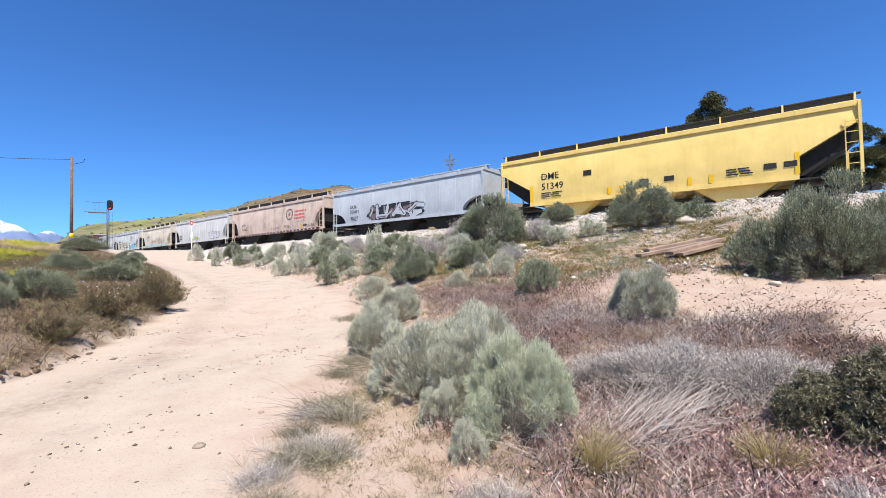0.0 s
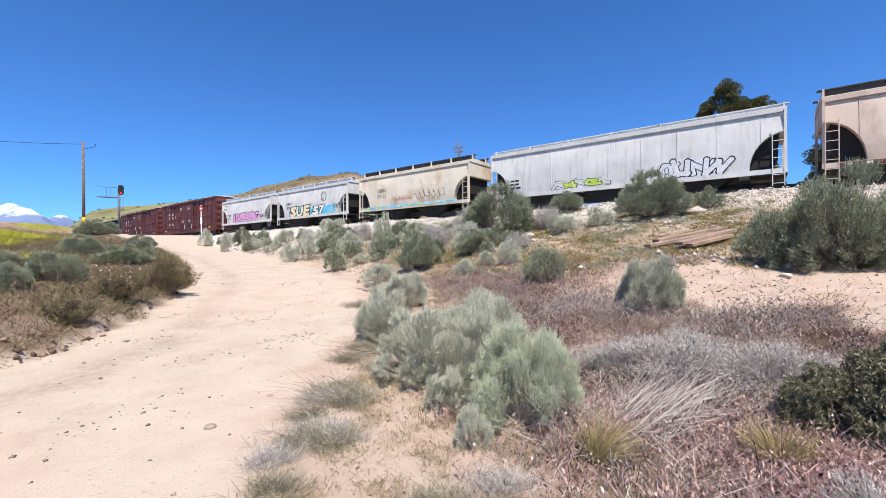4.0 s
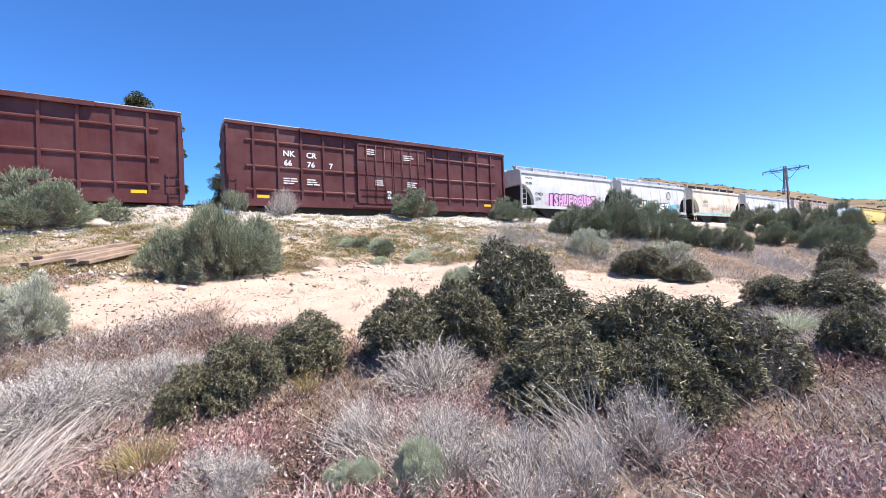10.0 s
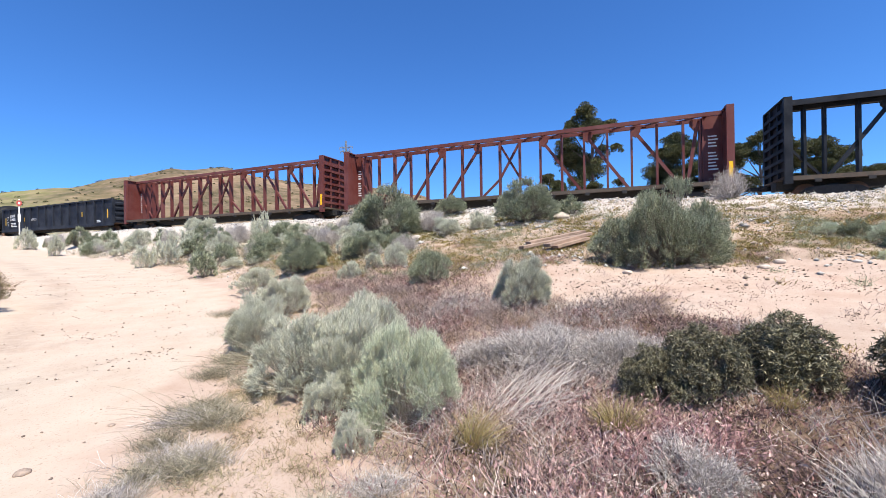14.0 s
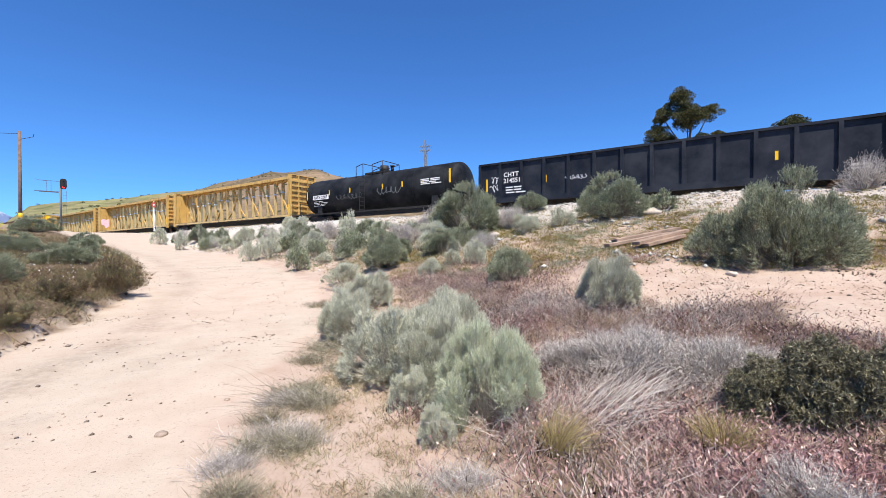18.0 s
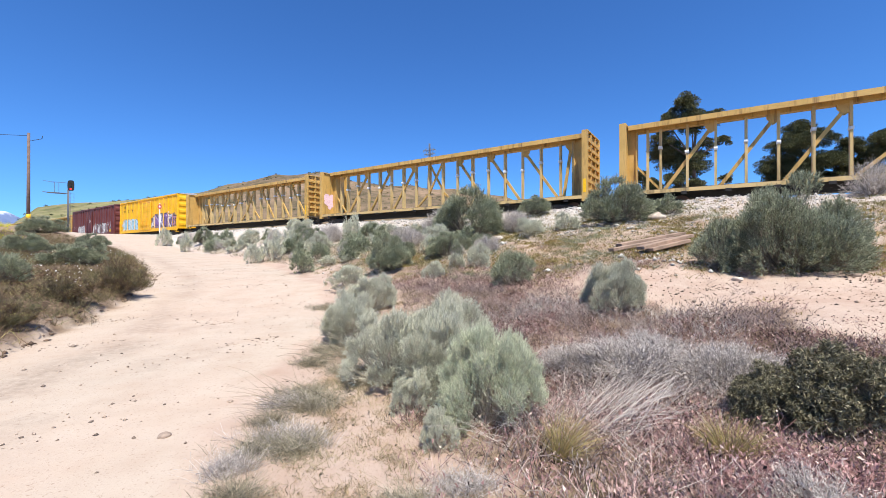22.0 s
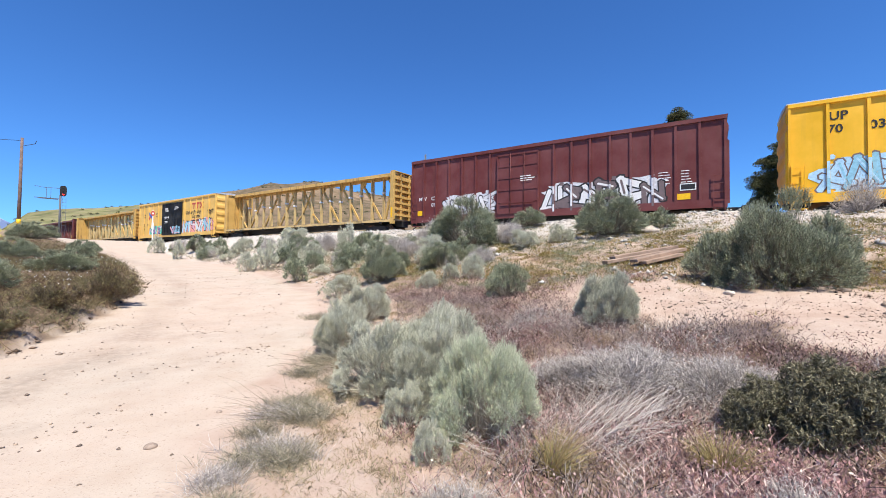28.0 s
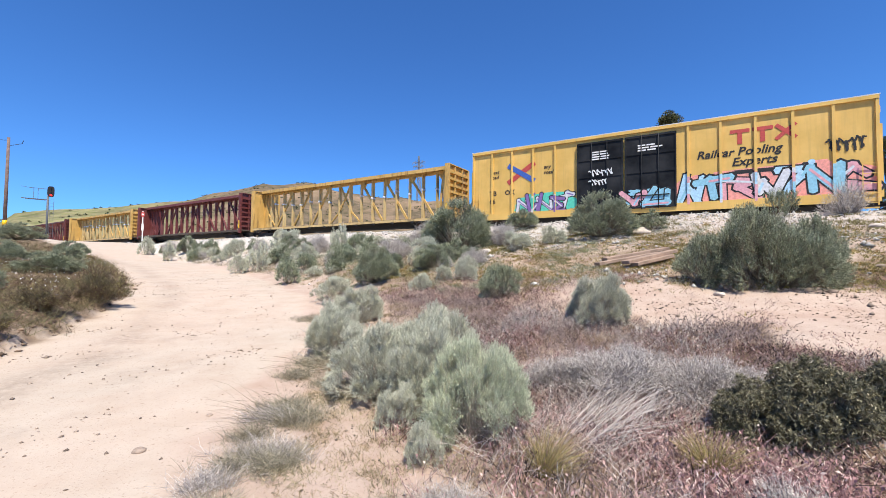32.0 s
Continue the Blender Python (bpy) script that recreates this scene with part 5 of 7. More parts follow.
L_STRAW = leafy("bleached_straw", (0.34, 0.28, 0.24), (0.72, 0.65, 0.58), 0.8, .15)
L_TAN = leafy("tan_grass", (0.25, 0.18, 0.075), (0.62, 0.49, 0.24), 0.8, .2, (0.30, 0.30, 0.10))
L_RED = leafy("red_brown_grass", (0.055, 0.024, 0.022), (0.56, 0.33, 0.30), 0.85, .1, (0.74, 0.60, 0.52), (0.32, 0.265, 0.24))
L_PINK = leafy("pinkish_dry_grass", (0.10, 0.045, 0.045), (0.72, 0.43, 0.41), 0.85, .1, (0.86, 0.74, 0.64), (0.42, 0.31, 0.27), .9)
L_FORB = leafy("yellow_green_forb", (0.12, 0.10, 0.03), (0.46, 0.37, 0.12), 0.8, .2, (0.42, 0.19, 0.09), (0.17, 0.17, 0.085), .9)
L_MAT = leafy("matted_grass", (0.06, 0.050, 0.030), (0.50, 0.45, 0.32), 0.85, .1, (0.66, 0.57, 0.45), (0.24, 0.205, 0.14), 1.6)
L_VERGE = leafy("verge_weed", (0.16, 0.125, 0.06), (0.52, 0.42, 0.27), 0.85, .1, (0.52, 0.36, 0.24), (0.34, 0.31, 0.18), .8)
L_TWIG = leafy("dark_twig", (0.02, 0.014, 0.012), (0.10, 0.07, 0.06), 0.9, 0)
L_BARK = leafy("shrub_wood", (0.11, 0.09, 0.07), (0.32, 0.28, 0.22), 0.9, 0)
L_PALEWOOD = leafy("pale_shrub_wood", (0.26, 0.23, 0.18), (0.62, 0.57, 0.46), 0.9, 0)
L_PINE = leafy("tree_leaf", (0.022, 0.028, 0.011), (0.18, 0.18, 0.08), 0.7, .05, (0.12, 0.125, 0.05))
M_BARK = plain("tree_bark", (0.16, 0.12, 0.10), .9, 0, .4, 6)


def unit(v):
    return v / np.maximum(np.linalg.norm(v, axis=-1, keepdims=True), 1e-9)


def ribbons(paths, width, taper=.3, rng=None):
    """Flat strips along paths (n, k, 3); each turns its face in its own direction."""
    n, k, _ = paths.shape
    along = np.gradient(paths, axis=1)
    turn = unit(rng.normal(size=(n, 1, 3)))
    across = unit(np.cross(along, np.broadcast_to(turn, along.shape)))
    w = (np.broadcast_to(np.asarray(width, float).reshape(-1, 1), (n, k)) * np.linspace(1, taper, k)[None])[..., None] / 2
    co = np.stack([paths - across * w, paths + across * w], 2).reshape(-1, 3)
    i = (np.arange(n)[:, None] * k + np.arange(k - 1)[None]) * 2
    f = np.stack([i, i + 1, i + 3, i + 2], -1).reshape(-1, 4)
    return co, f


def leaves(at, way, length, width, rng, fold=.35):
    """Slim pointed leaves, each one bent quad."""
    n = len(at)
    way = unit(way)
    side = unit(np.cross(way, unit(rng.normal(size=(n, 3)))))
    lift = np.cross(side, way)
    ln = (length * rng.uniform(.6, 1.3, n))[:, None]
    wd = (width * rng.uniform(.7, 1.3, n))[:, None] * .62
    mid = at + way * ln * .45 + lift * ln * .08
    tip = at + way * ln - lift * ln * fold * .2
    co = np.stack([at, mid + side * wd, tip, mid - side * wd], 1).reshape(-1, 3)
    return co, np.arange(n)[:, None] * 4 + np.array([[0, 1, 2, 3]])


def dome(n, rng, spread=72, height=.7, lobes=14, size=.16, flat=.7):
    """Shoots of a shrub about one metre across: they fan out from a root into rounded lobes with gaps between."""
    k = np.arange(lobes)
    th = np.radians(spread) * np.sqrt((k + .4) / lobes) + rng.normal(0, .09, lobes)
    ph = k * 2.39996 + rng.normal(0, .22, lobes)
    rad = size * rng.uniform(.65, 1.35, lobes)
    core = np.stack([np.sin(th) * np.cos(ph) * .52, np.sin(th) * np.sin(ph) * .52, np.maximum(np.cos(th), .05) ** flat * height], 1)
    core *= ((1 - rad / .62) * rng.uniform(.72, 1.16, lobes))[:, None]
    # a skirt of low lobes that reaches the ground
    low = lobes // 2
    ang = np.arange(low) * 2 * np.pi / low + rng.normal(0, .2, low)
    r2 = size * rng.uniform(.7, 1.15, low)
    out = rng.uniform(.40, .50, low) - r2 * .9
    core = np.concatenate([core, np.stack([np.cos(ang) * out, np.sin(ang) * out, rng.uniform(.08, .22, low) * height], 1), [(0, 0, .3 * height)]])
    rad = np.concatenate([rad, r2, [size * 1.6]])
    lobes = len(rad)
    own = rng.choice(lobes, n, p=rad ** 2 / np.sum(rad ** 2))
    out = unit(core + np.array([0, 0, .12]))
    core, out, rad = core[own], out[own], rad[own][:, None]
    # each lobe is a brush of shoots that opens upward and outward
    v = unit(unit(rng.normal(size=(n, 3))) * .75 + out * .8 + np.array([0, 0, .45]))
    tip = core + v * rad * rng.uniform(.9, 1.25, (n, 1)) * np.where(rng.random((n, 1)) < .06, rng.uniform(1.1, 1.4, (n, 1)), 1)
    a = np.arctan2(core[:, 1], core[:, 0]) + rng.normal(0, .5, n)
    root = np.stack([np.cos(a), np.sin(a), a * 0], 1) * (.10 * np.sqrt(rng.random(n)))[:, None]
    q = np.linspace(0, 1, 5)[None, :, None]
    mid = core * np.array([.95, .95, .78]) + rng.normal(0, .02, (n, 3))
    path = (1 - q) ** 2 * root[:, None] + 2 * q * (1 - q) * mid[:, None] + q ** 2 * tip[:, None]
    path[:, 1:] += rng.normal(0, .008, path[:, 1:].shape)
    path[:, :, 2] = np.maximum(path[:, :, 2], 0.0)
    return path


def brush(rng, plumes, size, tufts, shoots, per, reach, ln, wd, height, wood, spread=80):
    """A shrub about one metre across: rounded plumes on bent stems, each plume set with fans of leafy shoots, and open shade between them."""
    k = np.arange(plumes)
    th = np.radians(spread) * np.sqrt((k + .45) / plumes) + rng.normal(0, .10, plumes)
    ph = k * 2.39996 + rng.normal(0, .28, plumes)
    rad = size * rng.uniform(.62, 1.35, plumes)
    ways = np.stack([np.sin(th) * np.cos(ph), np.sin(th) * np.sin(ph), np.maximum(np.cos(th), .06)], 1)
    core = ways * np.array([.5, .5, height]) * ((1 - rad / .62) * rng.uniform(.70, 1.20, plumes))[:, None]
    core[:, 2] = np.maximum(core[:, 2], rad * .55)
    own = rng.choice(plumes, tufts, p=rad ** 2 / np.sum(rad ** 2))
    out = unit(ways + np.array([0, 0, .22]))[own]
    v = unit(unit(rng.normal(size=(tufts, 3))) * .85 + out * .8)
    deep = np.where(rng.random(tufts) < .16, rng.uniform(.2, .7, tufts), rng.uniform(.80, 1.08, tufts))
    tip = core[own] + v * (rad[own] * deep)[:, None]
    tip[:, 2] = np.maximum(tip[:, 2], .03)
    a = np.arctan2(tip[:, 1], tip[:, 0]) + rng.normal(0, .5, tufts)
    root = np.stack([np.cos(a), np.sin(a), a * 0], 1) * (.10 * np.sqrt(rng.random(tufts)))[:, None]
    q = np.linspace(0, 1, 5)[None, :, None]
    mid = core[own] * np.array([.8, .8, .62]) + rng.normal(0, .02, (tufts, 3))
    stem = (1 - q) ** 2 * root[:, None] + 2 * q * (1 - q) * mid[:, None] + q ** 2 * tip[:, None]
    stem[:, 1:-1] += rng.normal(0, .008, stem[:, 1:-1].shape)
    w_co, w_f = ribbons(stem, wood, .45, rng)
    # a fan of shoots at the end of each stem
    n = tufts * shoots
    axis = np.repeat(unit(unit(stem[:, 4] - stem[:, 3]) * .6 + v * .5 + np.array([0, 0, .35])), shoots, 0)
    foot = np.repeat(tip - unit(tip - root) * reach * .45, shoots, 0) + rng.normal(0, .008, (n, 3))
    way = unit(axis + rng.normal(0, .36, (n, 3)))
    length = (reach * rng.uniform(.55, 1.2, n))[:, None]
    path = foot[:, None] + way[:, None] * np.linspace(0, 1, 3)[None, :, None] * length[:, None] + np.array([0, 0, .12]) * (np.linspace(0, 1, 3) ** 2)[None, :, None] * length[:, None]
    s_co, s_f = ribbons(path, wood * .5, .4, rng)
    u = (.15 + .85 * rng.random((n, per)))[..., None]
    at = (path[:, None, 0] * (1 - u) + path[:, None, 2] * u).reshape(-1, 3)
    lean = np.repeat(way, per, 0) * .72 + unit(rng.normal(size=(n * per, 3))) * .34 + np.array([0, 0, .10])
    l_co, l_f = leaves(at, lean, ln, wd, rng)
    return np.concatenate([w_co, s_co]), np.concatenate([w_f, s_f + len(w_co)]), l_co, l_f


def rosettes(rng, lobes, size, count, per, ln, wd, height):
    """A dense shrub about one metre across: every shoot ends in a whorl of slim leaves."""
    k = np.arange(lobes)
    th = np.radians(84) * np.sqrt((k + .4) / lobes) + rng.normal(0, .08, lobes)
    ph = k * 2.39996 + rng.normal(0, .25, lobes)
    rad = size * rng.uniform(.65, 1.3, lobes)
    ways = np.stack([np.sin(th) * np.cos(ph), np.sin(th) * np.sin(ph), np.maximum(np.cos(th), .08)], 1)
    core = ways * np.array([.5, .5, height]) * ((1 - rad / .62) * rng.uniform(.8, 1.15, lobes))[:, None]
    core[:, 2] = np.maximum(core[:, 2], rad * .5)
    own = rng.choice(lobes, count, p=rad ** 2 / np.sum(rad ** 2))
    v = unit(unit(rng.normal(size=(count, 3))) * .9 + unit(ways + np.array([0, 0, .3]))[own] * .75)
    deep = np.where(rng.random(count) < .22, rng.uniform(.3, .8, count), rng.uniform(.86, 1.10, count))
    tip = core[own] + v * (rad[own] * deep)[:, None]
    tip[:, 2] = np.maximum(tip[:, 2], .02)
    q = np.linspace(0, 1, 4)[None, :, None]
    foot = rng.normal(0, .05, (count, 3)) * np.array([1, 1, 0])
    stem = (1 - q) ** 2 * foot[:, None] + 2 * q * (1 - q) * (core[own] * .7)[:, None] + q ** 2 * tip[:, None]
    w_co, w_f = ribbons(stem, .007, .5, rng)
    axis = np.repeat(unit(v * .7 + np.array([0, 0, .6])), per, 0)
    spin = unit(np.cross(axis, unit(rng.normal(size=axis.shape))))
    rise = rng.uniform(-.15, 1.1, (len(axis), 1))
    at = np.repeat(tip, per, 0) - axis * ln * rng.uniform(0, .8, (len(axis), 1))
    l_co, l_f = leaves(at, spin + axis * rise, ln, wd, rng, .8)
    return w_co, w_f, l_co, l_f


SHRUBS = {}
BRUSHES = {  # plumes, plume size, stems, shoots a stem, leaves a shoot, shoot length, leaf length, leaf width, height, wood
    "sage": (14, .17, 300, 10, 9, .11, .040, .0048, .66, .005),
    "sage_far": (11, .20, 130, 6, 6, .16, .075, .0130, .66, .008),
    "sage_fine": (24, .13, 950, 13, 11, .085, .022, .0024, .66, .0040),
    "olive": (13, .175, 300, 10, 9, .12, .042, .0048, .64, .006),
    "olive_far": (10, .21, 130, 6, 6, .17, .075, .0140, .64, .009),
    "olive_big": (19, .15, 680, 11, 11, .09, .030, .0030, .64, .004),
    "olive_near": (23, .13, 1500, 11, 11, .062, .020, .0020, .62, .003),
    "green": (14, .175, 240, 10, 9, .14, .040, .0046, .64, .004),
    "green_fine": (24, .125, 1050, 14, 11, .08, .018, .0023, .62, .0030),
}


def shrub_kind(kind, variant):
    """Two meshes for a shrub one metre across: its wood and its leaves."""
    if (kind, variant) in SHRUBS:
        return SHRUBS[kind, variant]
    rng = np.random.default_rng(1000 + variant * 37 + sum(map(ord, kind)))
    if kind in BRUSHES:
        plumes, size, tufts, shoots, per, reach, ln, wd, height, wood = BRUSHES[kind]
        w_co, w_f, l_co, l_f = brush(rng, plumes + variant, size, tufts, shoots, per, reach, ln, wd, height, wood)
    elif kind == "dark":
        w_co, w_f, l_co, l_f = rosettes(rng, 18 + variant, .19, 1500, 13, .050, .0078, .62)
    else:
        shoots, height, spread, lobes, size, per, ln, wd, start, follow, wood = {
            # shoots, height, spread, lobes, lobe size, leaves a shoot, leaf length, leaf width, start of the leaves, along the shoot, wood width
            "weedy": (420, .60, 84, 15, .17, 24, .050, .0100, .30, .55, .0055),
            "grey": (1300, .55, 88, 22, .18, 8, .045, .0045, .30, .55, .0045),
            "dead": (520, .60, 88, 12, .24, 3, .070, .0050, .40, .30, .0080),
        }[kind]
        path = dome(shoots, rng, spread, height, lobes + variant, size)
        if kind in ("dead", "grey"):
            path[:, 2:] += rng.normal(0, .05 if kind == "dead" else .03, path[:, 2:].shape)
            path[:, :, 2] = np.maximum(path[:, :, 2], 0)
        w_co, w_f = ribbons(path, wood, .4, rng)
        q = (start + (1 - start) * rng.random((shoots, per)) ** .8) * 4
        i = np.minimum(q.astype(int), 3)
        fr = (q - i)[..., None]
        a = np.take_along_axis(path, i[..., None].repeat(3, -1), 1)
        b = np.take_along_axis(path, (i + 1)[..., None].repeat(3, -1), 1)
        at = (a * (1 - fr) + b * fr).reshape(-1, 3) + rng.normal(0, .018, (shoots * per, 3))
        way = unit(b - a).reshape(-1, 3) * follow + unit(rng.normal(size=(shoots * per, 3))) * (1 - follow) + np.array([0, 0, .15])
        l_co, l_f = leaves(at, way, ln, wd, rng)
    l_co[:, 2] = np.maximum(l_co[:, 2], .005)
    # one metre across and one metre high
    q = np.percentile(np.hypot(l_co[:, 0], l_co[:, 1]), 97) * 2
    up = np.percentile(l_co[:, 2], 99)
    for co in (w_co, l_co):
        co[:, :2] /= q
        co[:, 2] /= up
    SHRUBS[kind, variant] = (fast(kind + "_wood", w_co, w_f), fast(kind + "_leaves", l_co, l_f))
    return SHRUBS[kind, variant]


LOOKS = {
    "sage": (L_SAGE, L_PALEWOOD, "sagebrush", "pale grey-green sagebrush shrub on dry ground", "shrub"),
    "olive": (L_OLIVE, L_BARK, "rabbitbrush", "dusty olive-green rabbitbrush growing on the bank", "shrub"),
    "weedy": (L_WEED, L_BARK, "weed_clump", "brown half-dry weed clump on the road bank", "weeds"),
    "dark": (L_DARK, L_BARK, "glossy_shrub", "dark green leafy shrub with narrow glossy leaves", "shrub"),
    "green": (L_GREEN, L_PALEWOOD, "green_shrub", "small pale green shrub among dry grass", "shrub"),
    "grey": (L_GREYDRY, L_GREYDRY, "dry_brush", "grey-violet dried brush with fine stalks", "dry shrub"),
    "dead": (L_STRAW, L_GREYDRY, "dead_shrub", "dead grey shrub of bare tangled twigs", "dead shrub"),
}


def shrub(kind, x, y, width, height, k, turn=None):
    leaf, wood, name, label, category = LOOKS[kind]
    fine = {"olive": ("olive_big", 1.35), "sage": ("sage_fine", .6), "green": ("green_fine", .3)}.get(kind)
    near = math.hypot(x, y) < 10 or kind == "olive"
    near_big = kind == "olive" and math.hypot(x, y) < 13 and width > 2
    far = kind in ("sage", "olive") and math.hypot(x, y) > 17 and width < 1.4
    w_me, l_me = shrub_kind("olive_near" if near_big else fine[0] if fine and near and width > fine[1] and not far else kind + "_far" if far else kind, 0 if fine and near and width > fine[1] else k % 3)
    o = thing(name, label, category, label.split(" ")[0] + " " + category + "s")
    o.matrix_world = Matrix.LocRotScale((x, y, float(ground_z(x, y)[0]) - (.16 if near_big else .02)), Euler((0, 0, (k * 2.4) % 6.28)), (width * (1 + .13 * math.sin(k * 1.7)), width * (1 - .13 * math.sin(k * 1.7)), height + (.08 if near_big else 0)))
    hang("branchwork", w_me, wood, o)
    hang("foliage", l_me, leaf, o)
    return o


def clump(name, label, x, y, width, height, count, material, blade, seed, lean=0.0, flop=.5, group="grass clumps"):
    """A tuft of blades from one root."""
    rng = np.random.default_rng(seed)
    ph = rng.uniform(0, 6.28, count)
    out = np.sqrt(rng.random(count)) * width * .5
    tall = height * rng.uniform(.55, 1.1, count) * (1 - .35 * (out / (width * .5)) ** 2)
    k = np.linspace(0, 1, 5)[None, :]
    r = (.12 * width * rng.random(count))[:, None] + out[:, None] * (k ** 1.5) * (1 + flop * .4)
    z = tall[:, None] * (k - flop * .35 * k ** 3)
    path = np.stack([r * np.cos(ph)[:, None] + lean * k ** 1.3, r * np.sin(ph)[:, None], z], -1)
    path[:, 1:] += rng.normal(0, .006, path[:, 1:].shape)
    co, f = ribbons(path, blade, .35, rng)
    co = co + np.array([x, y, float(ground_z(x, y)[0]) - .01])
    o = tagged(hang(name, fast(name, co, f), material, None), label, "grass", group)
    return o


def lodged(name, label, x, y, count, material, seed, way=(.75, -.1, .6), width=.006):
    """Long bleached stalks that have all fallen over the same way."""
    rng = np.random.default_rng(seed)
    base = np.stack([rng.normal(0, .17, count), rng.normal(0, .13, count), np.zeros(count)], 1)
    v = unit(np.array(way) + rng.normal(0, .24, (count, 3)) * np.array([.8, 1.2, .9]))
    ln = rng.uniform(.35, .95, count)[:, None, None]
    k = np.linspace(0, 1, 5)[None, :, None]
    path = base[:, None] + v[:, None] * k * ln + np.array([0, 0, -.16]) * k ** 2.2 * ln
    path[:, 1:] += rng.normal(0, .008, path[:, 1:].shape)
    path[:, :, 2] = np.maximum(path[:, :, 2], .01)
    co, f = ribbons(path, width * rng.uniform(.6, 1.3, count), .4, rng)
    co = co + np.array([x, y, float(ground_z(x, y)[0]) - .01])
    return tagged(hang(name, fast(name, co, f), material, None), label, "grass", "grass clumps")


def meadow(name, label, x, y, height, stalks, material, width, seed, spread=.10, heads=0.0):
    """Many small tufts in one mesh."""
    rng = np.random.default_rng(seed)
    n = len(x)
    z = ground_z(x, y)
    m = n * stalks
    ph = rng.uniform(0, 6.28, m)
    hgt = np.repeat(height, stalks) * rng.uniform(.5, 1.15, m)
    out = np.repeat(height, stalks) * rng.uniform(.05, 1.15, m)
    base = np.repeat(np.stack([x, y, z], 1), stalks, 0) + np.stack([rng.normal(0, spread, m), rng.normal(0, spread, m), np.zeros(m) - .01], 1)
    way = np.stack([np.cos(ph) * out, np.sin(ph) * out, hgt], 1)
    k = np.array([0, .5, 1.0])[None, :, None]
    bend = np.stack([rng.normal(0, .35, m) * hgt, rng.normal(0, .35, m) * hgt, -.15 * hgt], 1)
    path = base[:, None] + way[:, None] * k + bend[:, None] * (k ** 2)
    path[:, 1:] += rng.normal(0, .012, path[:, 1:].shape)
    co, f = ribbons(path, width * rng.uniform(.6, 1.4, m), .5, rng)
    if heads:
        pick = rng.random(m) < heads
        tips = path[pick, 2]
        n2 = pick.sum()
        c2, f2 = leaves(tips, unit(way[pick]) + rng.normal(0, .4, (n2, 3)), .036, .0115, rng)
        f = np.concatenate([f, f2 + len(co)])
        co = np.concatenate([co, c2])
    return tagged(hang(name, fast(name, co, f), material, None), label, "dry grass", kind="stuff")


def sprinkle(n, az0, az1, r0, r1, keep, seed):
    """Random places in a sector, kept by a density."""
    rng = np.random.default_rng(seed)
    a = np.radians(rng.uniform(az0, az1, n))
    r = np.sqrt(rng.uniform(r0 ** 2, r1 ** 2, n))
    x, y = r * np.sin(a), r * np.cos(a)
    s, d = x * ALONG[0] + y * ALONG[1], x * ACROSS[0] + y * ACROSS[1]
    right, left = road_sides(x, y)
    ok = rng.random(n) < keep(x, y, s, d, right, left, r)
    return x[ok], y[ok], rng

# where the shrubs stand: x, y, width, height
RABBITBRUSH_NEAR = [
    (2.33, 18.95, 3.29, 2.18), (5.76, 20.21, 1.6, 0.89), (7.86, 16.03, 2.41, 1.75), (8.05, 8.5, 2.55, 2.0), (6.9, 9.05, 1.15, 1.15), (9.9, 15.86, 1.24, 0.76), (-1.12, 14.4, 1.52, 1.21),
    (2.35, 10.23, 1.15, 0.82)]
RABBITBRUSH_BANK = [
    (-9.85, 10.1, 1.2, .72), (-16.1, 17.6, 1.6, .85), (-11.5, 14.4, 1.9, .7), (-9.4, 8.6, .7, .6), (-12.2, 11.1, .9, .5), (-19.4, 25.5, 1.5, .75), (-15.95, 21.05, 1.05, 0.72), (-30.57, 35.04, 2.9, 1.3), (-17.87, 35.12, 1.6, 1.36),
    (-15.11, 32.94, 1.15, 1.06), (-4.96, 17.72, 1.11, 1.02), (-2.87, 24.49, 1.28, 0.66), (-0.58, 20.01, 0.8, 0.42)]
RABBITBRUSH_FAR = [
    (20.72, 9.08, 2.44, 1.55), (26.1, 5.1, 1.9, 1.45), (27.2, 3.85, 1.12, 0.9), (23.9, .9, 2.4, 1.55), (23.0, -.2, 2.2, 1.7), (23.7, -1.3, 2.7, 2.5), (24.6, -2.3, 2.2, 2.1), (26.0, -3.3, 2.9, 1.95),
    (24.31, -4.4, 1.5, 1.28), (24.04, -5.3, 1.4, 1.11), (22.78, -6.1, 1.8, 1.35), (41.76, -11.88, 2.03, 1.64), (12.7, 7.46, 0.75, 0.42), (12.31, 6.35, 0.75, 0.51),
    (38.7, -12.65, 3.4, 2.05), (37.2, -13.3, 2.6, 1.9), (35.8, -13.8, 3.1, 2.4), (34.2, -15.1, 2.8, 2.6), (28.3, -9.6, 2.2, 1.3), (26.5, -11.2, 2.4, 1.6)]
SAGE_SLOPE = [
    (4.41, 16.34, 1.16, 0.72), (5.94, 16.26, 1.16, 0.69), (1.82, 12.86, 0.89, 0.74), (1.18, 13.13, 0.67, 0.5), (0.41, 12.38, 0.69, 0.51), (3.56, 7.42, 1.25, .86),
    (0.35, 5.35, 1.25, .95), (-2.37, 13.45, 1.47, 0.72), (-1.14, 9.86, 1.22, 0.8), (-1.2, 7.16, 1.11, 0.84), (-0.31, 5.12, 1.3, 0.86), (0.22, 4.78, 1.15, 0.9), (-0.08, 4.12, 0.44, 0.42),
    (0.15, 3.34, 0.34, 0.34)]
